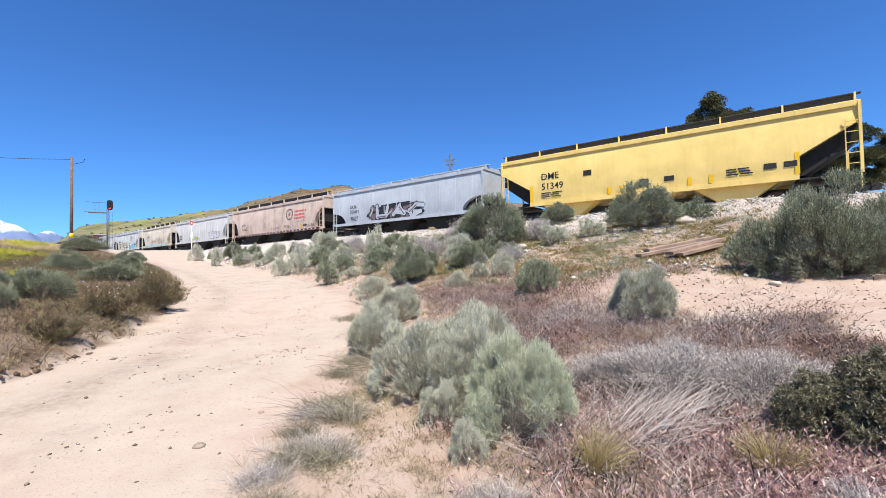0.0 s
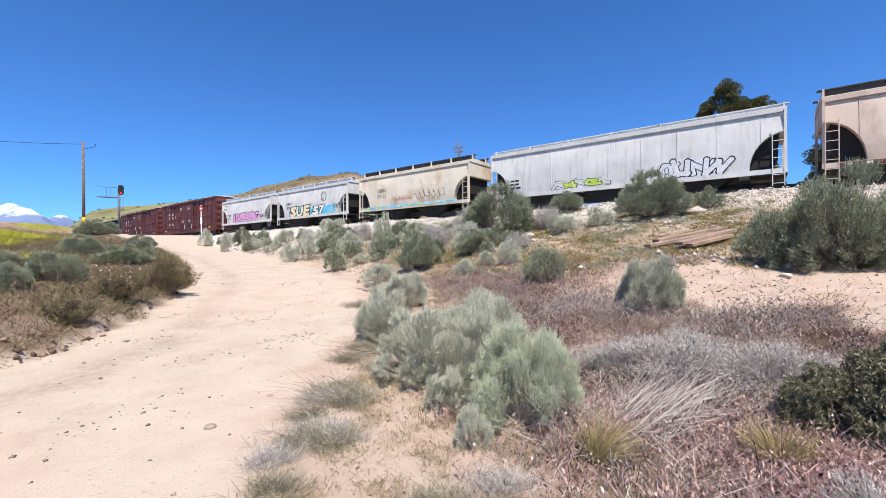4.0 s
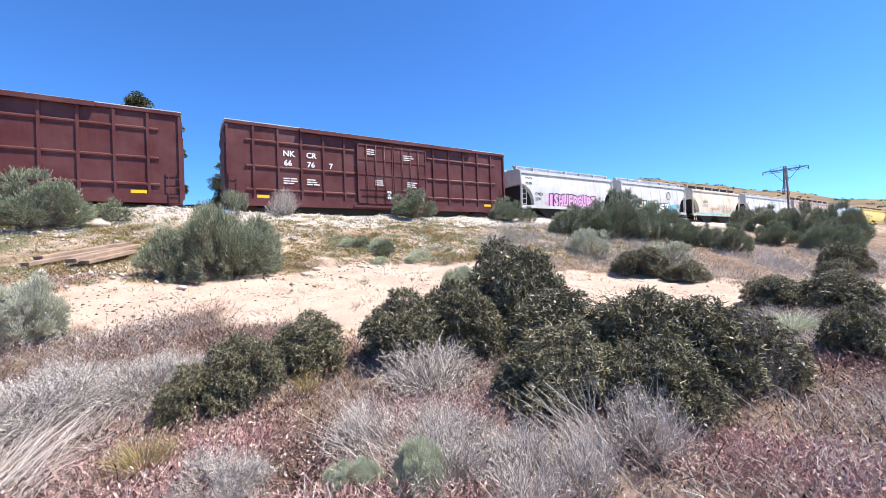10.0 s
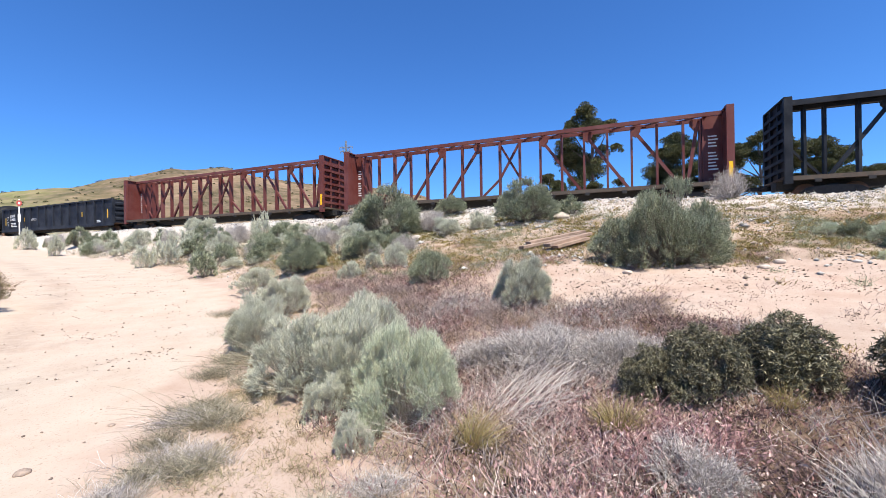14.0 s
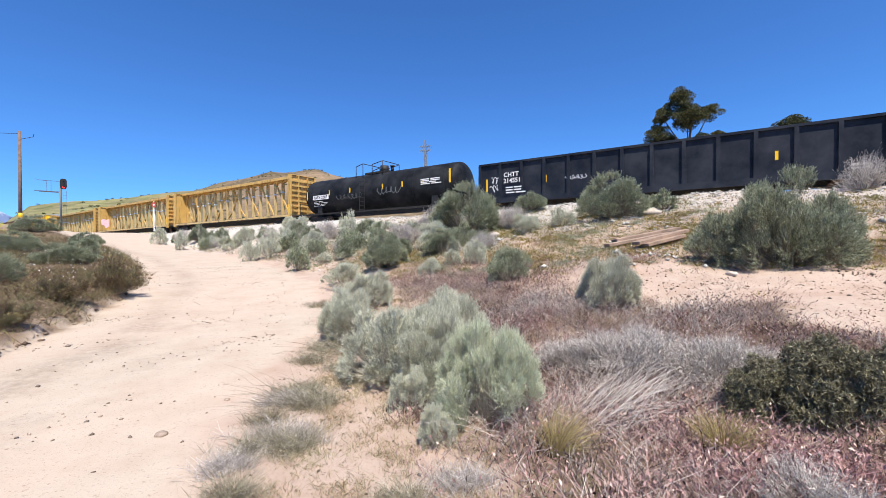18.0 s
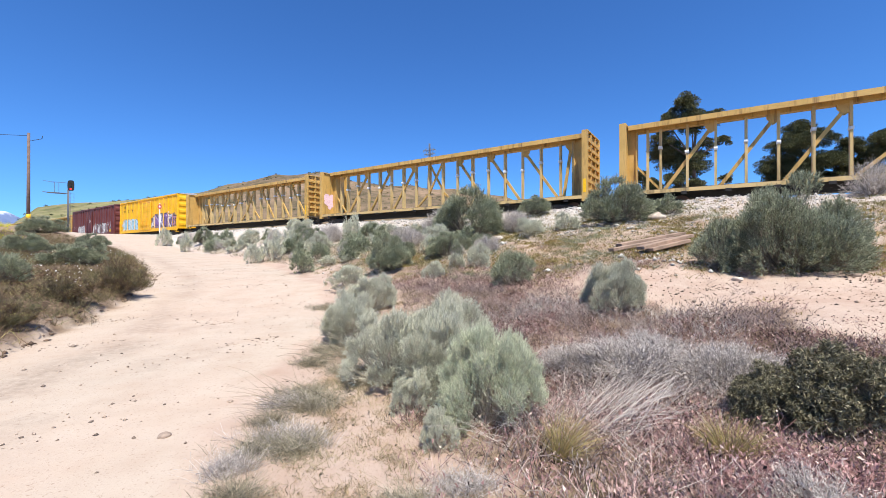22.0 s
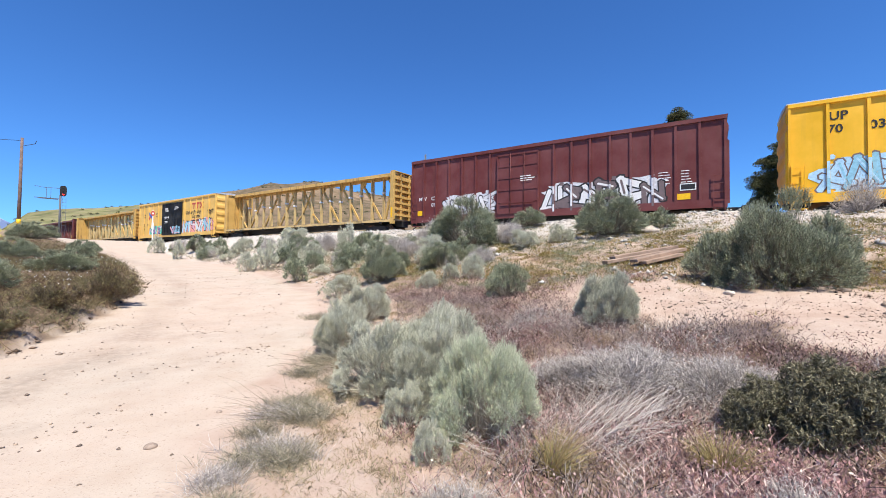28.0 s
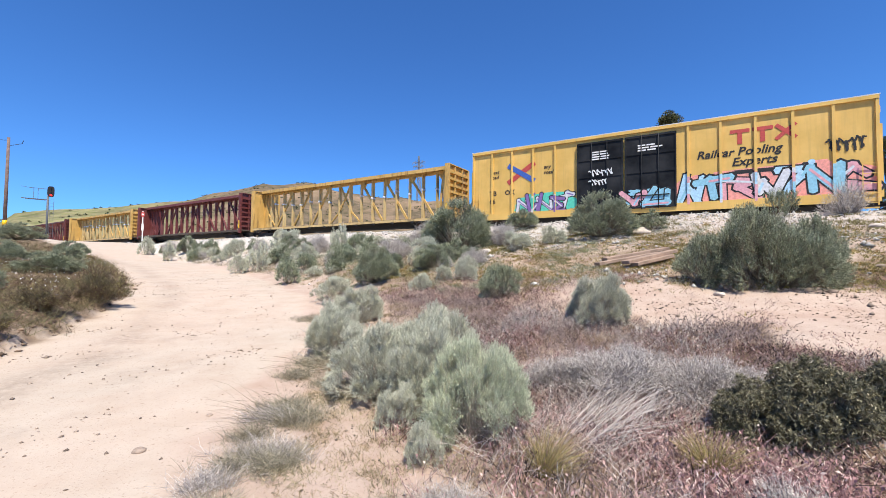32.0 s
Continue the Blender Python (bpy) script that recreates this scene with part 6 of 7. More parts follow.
SAGE_TRACK = [
    (-21.18, 35.32, 1.34, 1.43), (-17.06, 30.98, 1.03, 1.38), (-12.36, 29.49, 1.05, 0.88), (-8.93, 22.54, 0.94, 1.07), (-8.09, 23.12, 1.27, 1.51), (-7.57, 24.72, 1.23, 1.26),
    (-5.35, 22.03, 1.53, 0.97), (-3.81, 23.61, 1.07, 1.42), (-1.43, 22.87, 0.91, 0.44), (-9.33, 31.2, 1.16, 0.8), (-4.08, 18.57, 0.95, 0.46), (17.58, 0.06, 1.9, 1.02),
    (8.28, 2.39, 0.9, 0.56), (17.67, -2.73, 1.62, 0.79)]
WEEDY_SPOTS = [
    (-7.89, 11.3, 1.15, .85), (-6.75, 7.14, 0.7, 0.4), (-7.58, 9.3, .9, .5)]
DARK_SPOTS = [
    (3.08, 3.49, 0.68, 0.50), (3.52, 3.27, 0.87, 0.66), (4.53, 3.27, 1.1, 0.66), (5.14, 2.19, 1.15, 0.9), (5.71, 1.69, 1.4, 0.98), (7.2, 1.2, 1.7, 1.42),
    (5.9, 0.23, 1.7, .92), (5.35, -0.62, 1.5, .96), (5.39, -1.36, 1.4, .84), (4.33, 0.16, 1.25, 0.78), (4.18, -0.63, 1.0, 0.7), (10.6, -3.6, 1.3, 0.62),
    (10.4, -4.5, 1.5, .75), (6.39, -2.97, 0.8, 0.62), (14.4, -1.5, 1.85, 0.8), (13.4, -2.5, 1.25, 0.58), (17.8, -7.9, 1.5, 1.05), (16.2, -7.0, 1.2, .7)]
DEAD_SPOTS = [
    (15.7, 13.4, 1.6, 1.2), (4.4, 1.55, 1.15, 0.55), (2.98, -0.06, 0.57, 0.39), (5.21, -1.68, 0.61, 0.79), (3.6, -.5, .8, .5), (2.6, .25, .6, .35), (3.05, 1.6, .8, .4)]
GREY_SPOTS = [
    (2.51, 4.78, 1.3, 0.39), (3.32, 4.38, 1.1, 0.43), (3.6, 4.41, 0.88, 0.33), (1.9, 5.1, 0.9, 0.31), (2.95, 5.15, 1.0, 0.33), (2.86, 0.85, 0.78, 0.33), (3.35, 1.05, 0.8, 0.28), (3.1, 0.35, 0.7, 0.31), (2.3, 2.2, 0.7, 0.27)]
GREEN_SPOTS = [
    (0.66, 3.88, 1.05, .86), (2.54, 1.33, 0.4, 0.24), (2.66, 0.93, 0.38, 0.36), (12.6, 6.75, .75, .5), (12.3, 7.75, .6, .34), (12.15, 5.1, .8, .42), (8.3, 2.45, .9, .75), (11.2, 5.9, .5, .25)]


def scrub():
    k = 0
    for kind, spots in (("olive", RABBITBRUSH_NEAR), ("olive", RABBITBRUSH_BANK), ("olive", RABBITBRUSH_FAR), ("sage", SAGE_SLOPE), ("sage", SAGE_TRACK), ("weedy", WEEDY_SPOTS),
                        ("dark", DARK_SPOTS), ("dead", DEAD_SPOTS), ("grey", GREY_SPOTS), ("green", GREEN_SPOTS)):
        for x, y, w, h in spots:
            k += 1
            shrub(kind, x, y, w, h, k)
    # clumps of grass with a look of their own
    lodged("straw_clump", "bleached silver straw stalks leaning over", 1.45, 3.5, 150, L_STRAW, 3)
    lodged("straw_clump", "bleached silver straw stalks leaning over", 1.75, 3.8, 130, L_STRAW, 13, (.7, .1, .65))
    lodged("straw_clump", "loose pale stalks fallen among dry weeds", 3.0, 1.25, 90, L_STRAW, 14, (-.3, .5, .6), .005)
    lodged("straw_clump", "loose pale stalks fallen among dry weeds", 3.4, -.2, 110, L_STRAW, 15, (.1, .5, .7), .005)
    lodged("straw_clump", "loose grey stalks fallen over the green shrub", .95, 3.5, 80, L_STRAW, 16, (-.4, -.4, .6), .004)
    lodged("straw_clump", "pale dry stalks fallen out beside the road", -.95, 6.3, 110, L_MAT, 17, (-.6, -.5, .45), .006)
    lodged("straw_clump", "pale dry stalks fallen out beside the road", -1.15, 4.35, 90, L_MAT, 18, (-.6, -.4, .4), .004)
    clump("tan_tuft", "tan and olive bunchgrass tuft", 2.27, 2.93, .5, .42, 520, L_TAN, .0038, 4, 0, .3)
    clump("tan_tuft", "tan bunchgrass tuft with pinkish plumes", 1.04, 3.06, .45, .42, 380, L_TAN, .0038, 5, .1, .3)
    clump("tan_tuft", "small green and tan grass tuft", 3.84, 2.75, .36, .34, 260, L_TAN, .0032, 6, 0, .25)
    clump("tan_tuft", "pale green grass tuft beside dark shrubs", 7.9, -2.9, .9, .55, 700, L_GREEN, .004, 7)
    # a thicket of small brush along the foot of the bank, beside the road
    rng = random.Random(8)
    n = 0
    while n < 76:
        q, d = rng.uniform(-50, -7), rng.uniform(12.4, 17.6)
        x, y = track_xy(q, d)
        right, left = road_sides(np.array([x]), np.array([y]))
        if right[0] < .9 + .5 * rng.random():
            continue
        n += 1
        w = rng.uniform(.45, 1.5)
        shrub(rng.choice(("sage", "olive", "olive", "grey")), x, y, w, w * rng.uniform(.55, .8), 60 + n)


def covers():
    def weeds(x, y, s, d, right, left, r):
        return smooth(1.5, 2.7, right + .5 * ripple(x, y, .7, 21)) * (1 - .985 * bare(s, d)) * smooth(12.5, 9.5, d) * smooth(-14, -9, s) * (.45 + .55 * smooth(-.4, .5, ripple(x, y, 1.3, 22)))

    x, y, rng = sprinkle(26000, -12, 128, 1.6, 13.5, weeds, 31)
    meadow("dry_weeds", "red-brown and violet-grey dry weeds covering the slope", x, y, rng.uniform(.07, .19, len(x)), 10, L_RED, .005, 32, .09, .9)
    x, y, rng = sprinkle(9000, 8, 128, 1.6, 9, lambda x, y, s, d, right, left, r: weeds(x, y, s, d, right, left, r) * smooth(-.1, .5, ripple(x, y, 1.1, 23)), 33)
    meadow("grey_weeds", "matted grey-violet dead stalks among the weeds", x, y, rng.uniform(.12, .27, len(x)), 10, L_GREYDRY, .005, 34, .10)
    x, y, rng = sprinkle(5200, 0, 128, 1.5, 4.2, lambda x, y, s, d, right, left, r: weeds(x, y, s, d, right, left, r) * smooth(-.3, .3, ripple(x, y, .8, 24)), 35)
    meadow("pink_grass", "pinkish feathery dry grass near the road", x, y, rng.uniform(.10, .24, len(x)), 12, L_PINK, .0045, 36, .07, .9)
    x, y, rng = sprinkle(5000, 8, 128, 1.6, 8, lambda x, y, s, d, right, left, r: weeds(x, y, s, d, right, left, r) * smooth(.1, .7, ripple(x, y, 1.7, 25)), 37)
    meadow("pale_straw", "pale bleached straw scattered through the weeds", x, y, rng.uniform(.14, .32, len(x)), 6, L_STRAW, .0045, 38, .08)
    x, y, rng = sprinkle(12000, -10, 128, 1.8, 12.5, lambda x, y, s, d, right, left, r: weeds(x, y, s, d, right, left, r) * (.3 + .7 * smooth(-.2, .5, ripple(x, y, .6, 49))), 71)
    meadow("dark_weeds", "dark brown dead weeds among the dry grass", x, y, rng.uniform(.08, .24, len(x)), 7, L_TWIG, .0055, 72, .08, .4)
    # the bank below the track: low yellow-green forbs with bare gravel between
    x, y, rng = sprinkle(150000, -30, 104, 7, 36, lambda x, y, s, d, right, left, r: (1 - bare(s, d)) * smooth(30, 14, r) * smooth(9.0, 11, d) * smooth(20.8, 18.5, d) * smooth(.5, 1.6, right) * (.22 + .70 * smooth(.0, .6, ripple(x, y, 1.6, 26) + .8 * ripple(x, y, .45, 42))) * (.3 + .7 * smooth(-16, -6, s)), 39)
    meadow("bank_forbs", "low yellow-green and rusty forbs on the bank", x, y, rng.uniform(.035, .12, len(x)), 10, L_FORB, .015, 40, .065, .3)
    x, y, rng = sprinkle(26000, -30, 118, 8, 34, lambda x, y, s, d, right, left, r: smooth(8.5, 11, d) * smooth(21.0, 19, d) * smooth(.5, 1.6, right) * (.15 + .85 * smooth(-.1, .5, ripple(x, y, 1.4, 27))) * (1 - bare(s, d)) * smooth(36, 14, r), 41)
    meadow("bank_straw", "dry straw and grey stalks on the bank", x, y, rng.uniform(.06, .22, len(x)), 7, L_MAT, .007, 42, .08)
    # dry undergrowth between the bushes where the bank runs along the road
    x, y, rng = sprinkle(26000, -36, 6, 11, 46, lambda x, y, s, d, right, left, r: smooth(.25, .9, right) * smooth(11.5, 13, d) * smooth(20, 18, d) * smooth(-1, -7, s) * (.2 + .8 * smooth(-.2, .4, ripple(x, y, 1.5, 46))) * smooth(48, 15, r), 67)
    meadow("bank_undergrowth", "grey-brown dry undergrowth between the bushes", x, y, rng.uniform(.10, .36, len(x)), 8, L_MAT, .009, 68, .10)
    # dry brush on the far slope beyond the sand
    x, y, rng = sprinkle(24000, 76, 128, 9, 38, lambda x, y, s, d, right, left, r: (1 - bare(s, d)) * smooth(6, 11, s) * smooth(19.5, 17, d) * smooth(.5, 2, d) * (.12 + .88 * smooth(-.25, .4, ripple(x, y, 2.0, 48))) * smooth(40, 12, r), 69)
    meadow("slope_brush", "grey-violet dry brush on the slope beyond the sand", x, y, rng.uniform(.12, .38, len(x)), 9, L_GREYDRY, .009, 70, .12, .3)
    # left of the road
    x, y, rng = sprinkle(30000, -62, -28, 6, 45, lambda x, y, s, d, right, left, r: smooth(-.1, .15, left + .15 * ripple(x, y, .8, 28)) * smooth(60, 10, r) * (.5 + .5 * smooth(-.4, .4, ripple(x, y, 1.8, 29))), 43)
    meadow("roadside_weeds", "brown and rusty dry weeds on the road bank", x, y, rng.uniform(.09, .27, len(x)), 10, L_WEED, .009, 44, .12, .4)
    x, y, rng = sprinkle(2600, -62, -28, 6, 24, lambda x, y, s, d, right, left, r: smooth(.2, .8, left) * smooth(.0, .5, ripple(x, y, 1.2, 45)), 66)
    at = np.stack([x, y, ground_z(x, y) + rng.uniform(.12, .34, len(x))], 1)
    co, f = leaves(at, rng.normal(size=(len(x), 3)), .035, .03, rng)
    tagged(hang("wildflowers", fast("wildflowers", co, f), M_CHALK, None), "tiny white wildflowers among the roadside weeds", "flowers", kind="stuff")
    x, y, rng = sprinkle(20000, -60, -37, 16, 75, lambda x, y, s, d, right, left, r: smooth(3, 9, left) * smooth(.0, .5, ripple(x, y, 4, 30)), 45)
    meadow("hill_grass", "yellow-green flowering grass on the hill beside the road", x, y, rng.uniform(.2, .45, len(x)), 8, leafy("mustard_grass", (.26, .28, .03), (.74, .70, .07), .8, .2), .02, 46, .2, .5)
    # matted grass along the edge of the road
    for i, (x, y, w) in enumerate(((-1.30, 4.75, .17), (-1.18, 4.5, .2), (-1.36, 4.4, .16), (-1.05, 4.3, .13), (-1.42, 3.95, .1), (-1.1, 3.6, .18), (-1.22, 3.42, .18), (-.98, 3.4, .12), (-1.4, 3.12, .12), (-1.5, 5.9, .16),
                                   (-1.4, 6.6, .22), (-1.3, 7.0, .2), (-1.45, 8.1, .25), (-1.0, 5.5, .14), (-1.65, 9.0, .25), (-2.3, 10.5, .3), (-.1, 2.6, .12), (.3, 2.75, .14), (-1.2, 2.75, .12), (-.75, 5.1, .12))):
        rng = np.random.default_rng(510 + i)
        n = int(150 * w / .2)
        meadow("verge_mat", "matted grey-green dry grass on the edge of the road", x + rng.normal(0, w * .8, n), y + rng.normal(0, w * .55, n), rng.uniform(.04, .18, n), 12, (L_MAT, L_MAT, L_GREYDRY)[i % 3], .0030, 540 + i, .02)
    # thin weeds on the sandy verge and scattered over the sand
    x, y, rng = sprinkle(42000, -40, 24, 1.6, 12, lambda x, y, s, d, right, left, r: smooth(.3, .8, right) * smooth(3.4, 1.8, right) * (.15 + .85 * smooth(-.2, .5, ripple(x, y, .22, 31))), 47)
    meadow("verge_weeds", "sparse tiny brown weeds on the sandy verge", x, y, rng.uniform(.02, .075, len(x)), 9, L_VERGE, .0042, 48, .03)
    x, y, rng = sprinkle(1500, 30, 110, 5, 16, lambda x, y, s, d, right, left, r: bare(s, d) * smooth(.35, .8, ripple(x, y, .9, 32)), 49)
    meadow("sand_weeds", "few small green weeds on bare sand", x, y, rng.uniform(.05, .17, len(x)), 9, L_FORB, .009, 50, .05)
    x, y, rng = sprinkle(4200, -20, 112, 8, 26, lambda x, y, s, d, right, left, r: (1 - .8 * bare(s, d)) * smooth(9, 10.5, d) * smooth(19.5, 17, d) * smooth(1, 2, right) * smooth(1.0, 1.6, np.hypot(x - 6.8, y - 11.3)) * smooth(-.1, .4, ripple(x, y, 1.3, 52)), 74)
    meadow("bank_tufts", "small grey-green tufts dotted over the bank", x, y, rng.uniform(.06, .22, len(x)), 44, L_OLIVE, .0075, 75, .10, .4)


def pebbles():
    rng = np.random.default_rng(60)
    x, y, _ = sprinkle(32000, -62, 20, 2, 26, lambda x, y, s, d, right, left, r: smooth(.3, -.3, np.maximum(right, left)) * (.10 + .9 * smooth(.35, .8, ripple(x, y, .9, 33))) * .75, 61)
    stones("road_pebbles", x, y, rng.uniform(.006, .024, len(x)) * np.where(rng.random(len(x)) < .06, 1.7, 1), M_PEBBLE, "small brown pebbles strewn over the dirt road", rng)
    x, y, _ = sprinkle(42000, 0, 125, 3.5, 17, lambda x, y, s, d, right, left, r: bare(s, d) * (.12 + .6 * smooth(.2, .8, ripple(x, y, 1.4, 34))) * .6, 62)
    stones("sand_pebbles", x, y, rng.uniform(.006, .032, len(x)) * np.where(rng.random(len(x)) < .04, 2.4, 1), M_PEBBLE, "dark stones scattered on the bare sand", rng)
    x, y, _ = sprinkle(40000, -30, 100, 9, 32, lambda x, y, s, d, right, left, r: smooth(10, 13, d) * smooth(21, 20, d) * smooth(.5, 1.5, right) * (.15 + .85 * smooth(-.2, .6, ripple(x, y, 1.9, 43))) * .8, 63)
    stones("bank_stones", x, y, rng.uniform(.015, .075, len(x)) * np.where(rng.random(len(x)) < .05, 1.8, 1), M_BALLAST, "pale stones rolled down the railway bank", rng)
    x, y, _ = sprinkle(60000, -30, 118, 7, 30, lambda x, y, s, d, right, left, r: smooth(8.5, 10.5, d) * smooth(20.8, 19.5, d) * smooth(.5, 1.5, right) * (1 - .7 * bare(s, d)) * (.2 + .8 * smooth(-.3, .5, ripple(x, y, .8, 50))) * smooth(32, 12, r), 73)
    stones("bank_debris", x, y, rng.uniform(.010, .040, len(x)), M_CLOD, "dark clods and crumbs of earth on the bank", rng)
    x, y, _ = sprinkle(26000, -62, -28, 5.5, 40, lambda x, y, s, d, right, left, r: np.exp(-((left - .10 + .1 * ripple(x, y, .5, 44)) / .13) ** 2) * .95, 64)
    stones("earth_clods", x, y, rng.uniform(.015, .075, len(x)), M_CLOD, "dark crumbled clods along the cut edge of the road", rng)
    x, y, _ = sprinkle(12000, -40, 25, 1.6, 14, lambda x, y, s, d, right, left, r: smooth(0, .4, right) * smooth(3.4, 1.4, right) * .5, 65)
    stones("verge_pebbles", x, y, rng.uniform(.006, .022, len(x)), M_PEBBLE, "small stones and crumbs on the sandy verge", rng)
    x, y, _ = sprinkle(70000, 0, 125, 3.5, 17, lambda x, y, s, d, right, left, r: bare(s, d) * (.05 + .9 * smooth(.1, .7, ripple(x, y, .5, 35) + .5 * ripple(x, y, 2.2, 36))) * .7, 76)
    stones("sand_crumbs", x, y, rng.uniform(.005, .020, len(x)), M_CLOD, "dark crumbs of earth scattered on the bare sand", rng)
    for x, y, q, name in ((8.3, 7.4, .09, "boulder"), (11.6, 12.2, .3, "boulder"), (3.3, 16.9, .22, "boulder"), (9.0, 6.9, .12, "boulder"), (14.6, 11.6, .2, "boulder"), (9.4, 15.8, .35, "boulder"), (-2.23, 3.75, .05, "boulder"), (-2.04, 4.57, .03, "boulder"), (6.6, 8.2, .11, "boulder"), (9.6, 7.0, .12, "boulder"), (10.4, 8.2, .1, "boulder")):
        bm = bmesh.new()
        bmesh.ops.create_icosphere(bm, subdivisions=3, radius=q)
        for v in bm.verts:
            v.co *= 1 + .22 * noise.noise(v.co * (1.6 / q) + Vector((x, y, 0))) + .08 * noise.noise(v.co * (5 / q))
            v.co.z *= .55
        for f in bm.faces:
            f.smooth = True
        o = part(name, bm, M_ROCK if q > .1 else M_DULL, None)
        o.location = (x, y, float(ground_z(x, y)[0]) + q * .12)
        tagged(o, "pale weathered stone half sunk in the sand", "stone", "loose stones")


M_CLOD = leafy("earth_clod", (0.06, 0.04, 0.028), (0.30, 0.21, 0.15), .95, 0)
M_DULL = plain("brown_stone", (0.30, 0.23, 0.18), .9, 0, .3, 20)
M_ROCK = plain("pale_rock", (0.50, 0.42, 0.35), .9, 0, .25, 8)
scrub()
covers()
pebbles()


def planks():
    """A pile of old boards beside the big bush."""
    pile = ((5.6, 11.75, 7.7, 11.95, .02), (6.15, 11.15, 8.0, 11.75, .07), (6.0, 12.1, 8.3, 12.55, .04), (6.35, 11.05, 7.7, 11.45, .02))
    for i, (x0, y0, x1, y1, up) in enumerate(pile):
        z0, z1 = float(ground_z(x0, y0)[0]) + up + .05, float(ground_z(x1, y1)[0]) + up + .05
        bm = bmesh.new()
        bar(bm, (x0, y0, z0 + .06), (x1, y1, z1 + .06), .28, .09)
        bmesh.ops.bevel(bm, geom=bm.edges[:], offset=.008, segments=1, affect="EDGES")
        tagged(part("plank", bm, M_PLANK, None), "old weathered wooden plank lying on the bank", "plank", "pile of planks")


M_PLANK = plain("weathered_board", (0.30, 0.21, 0.155), .85, 0, .35, 3)
planks()

# ---- trees and masts ----
def place_on(az, r):
    x, y = polar(az, r)
    return x, y, float(ground_z(x, y)[0])


def tree(az, r, top, crowns, seed, label, lean=0.0):
    """A trunk with limbs, and clumps of leaves in an uneven crown; crowns: side, height and radius of each clump group."""
    x, y, z = place_on(az, r)
    rng = np.random.default_rng(seed)
    o = thing("tree", label, "tree", "trees beyond the track")
    o.location = (x, y, z - .2)
    o.rotation_euler.z = -radians(az)
    bm = bmesh.new()
    tall = top - z
    pts = [Vector((lean * (k / 6) ** 2 + .12 * math.sin(k * 2 + seed), .1 * math.cos(k * 1.7), tall * .88 * k / 6)) for k in range(7)]
    for k in range(6):
        tube(bm, pts[k], pts[k + 1], .30 - .04 * k, .26 - .04 * k, 8)
    part("trunk", bm, M_BARK, o)
    bm, at = bmesh.new(), []
    for side, up, rad in crowns:
        c = np.array([side, rng.uniform(-.6, .6) * rad, up - z])
        root = min(pts, key=lambda p: abs(p.z - c[2] * .78))
        tube(bm, root, Vector(c), .10, .03, 6)
        for _ in range(max(9, int(rad * rad * 13))):
            q = unit(rng.normal(size=3) + np.array([0, 0, .35])) * rad * rng.uniform(.35, 1.0) * np.array([1, 1, .74])
            at.append((c + q, rad * rng.uniform(.24, .40)))
            if rng.random() < .5:
                tube(bm, Vector(c), Vector(c + q), .035, .012, 5)
    part("limbs", bm, M_BARK, o)
    pos, way = [], []
    for c, q in at:
        m = int(390 * min(1.7, max(.35, q / .42)))
        v = unit(rng.normal(size=(m, 3)) + np.array([0, 0, .25])) * (rng.random((m, 1)) ** .4) * q
        pos.append(c + v * np.array([1.2, 1.2, .7]))
        way.append(v + rng.normal(0, .25, v.shape) * q + np.array([0, 0, .2 * q]))
    co, f = leaves(np.concatenate(pos), np.concatenate(way), .15, .050, rng)
    hang("crown", fast("crown", co, f), L_PINE, o)
    return o


def trees():
    tree(34.6, 47, 17.2, ((-.3, 16.1, 1.35), (1.9, 14.7, 1.0), (-2.0, 14.8, 1.1), (.1, 14.3, 1.5), (-2.1, 11.8, 1.9), (-.2, 10.6, 1.7), (2.5, 12.3, .7), (1.0, 12.2, .8), (2.6, 8.7, .6), (-1.2, 8.9, 1.2), (-2.6, 13.2, 1.1), (.4, 8.4, 1.0)), 3, "tall dark pine with a broken crown behind the track", .4)
    tree(44.3, 60, 16.2, ((0, 15.0, 1.5), (-1.4, 13.8, 1.5), (1.4, 13.9, 1.5), (0, 13.2, 1.7), (-1.9, 11.4, 1.7), (1.9, 11.4, 1.6), (.1, 10.6, 1.7), (-2.3, 9.4, 1.4), (1.6, 8.8, 1.5)), 4, "dense dark green tree behind the track")
    tree(48.3, 62, 14.2, ((0, 13.0, 1.4), (1.6, 11.8, 1.5), (-1.6, 11.6, 1.5), (.2, 10.4, 1.6), (-1.8, 9.2, 1.5), (2.0, 9.2, 1.5)), 5, "dark rounded tree behind the track")
    tree(52.3, 58, 14.5, ((.2, 13.4, 1.3), (1.8, 12.6, 1.3), (-1.5, 12.4, 1.4), (.4, 11.6, 1.4), (3.0, 12.0, .9), (-2.6, 11.4, 1.0), (-.8, 8.6, 1.2)), 6, "umbrella-shaped dark pine behind the track")
    tree(57.0, 60, 13.3, ((0, 12.2, 1.5), (1.7, 10.8, 1.5), (-1.6, 10.9, 1.5), (.2, 9.8, 1.6), (2.4, 9.0, 1.3), (-2.0, 8.6, 1.3), (.4, 7.4, 1.4)), 7, "dense dark green tree behind the track")
    tree(61.5, 60, 10.4, ((0, 8.4, 1.5), (1.4, 7.0, 1.4), (-1.5, 7.2, 1.4), (3.0, 6.6, 1.2)), 8, "low rounded dark tree behind the track")
    tree(38.6, 55, 9.0, ((0, 7.4, 1.2), (1.4, 6.6, 1.2), (-1.4, 6.4, 1.2)), 9, "low dark tree behind the track")
    tree(29.2, 56, 12.3, ((0, 11.0, 1.3), (1.3, 9.8, 1.4), (-1.3, 9.6, 1.2), (.2, 8.6, 1.4)), 10, "low dark tree behind the track")


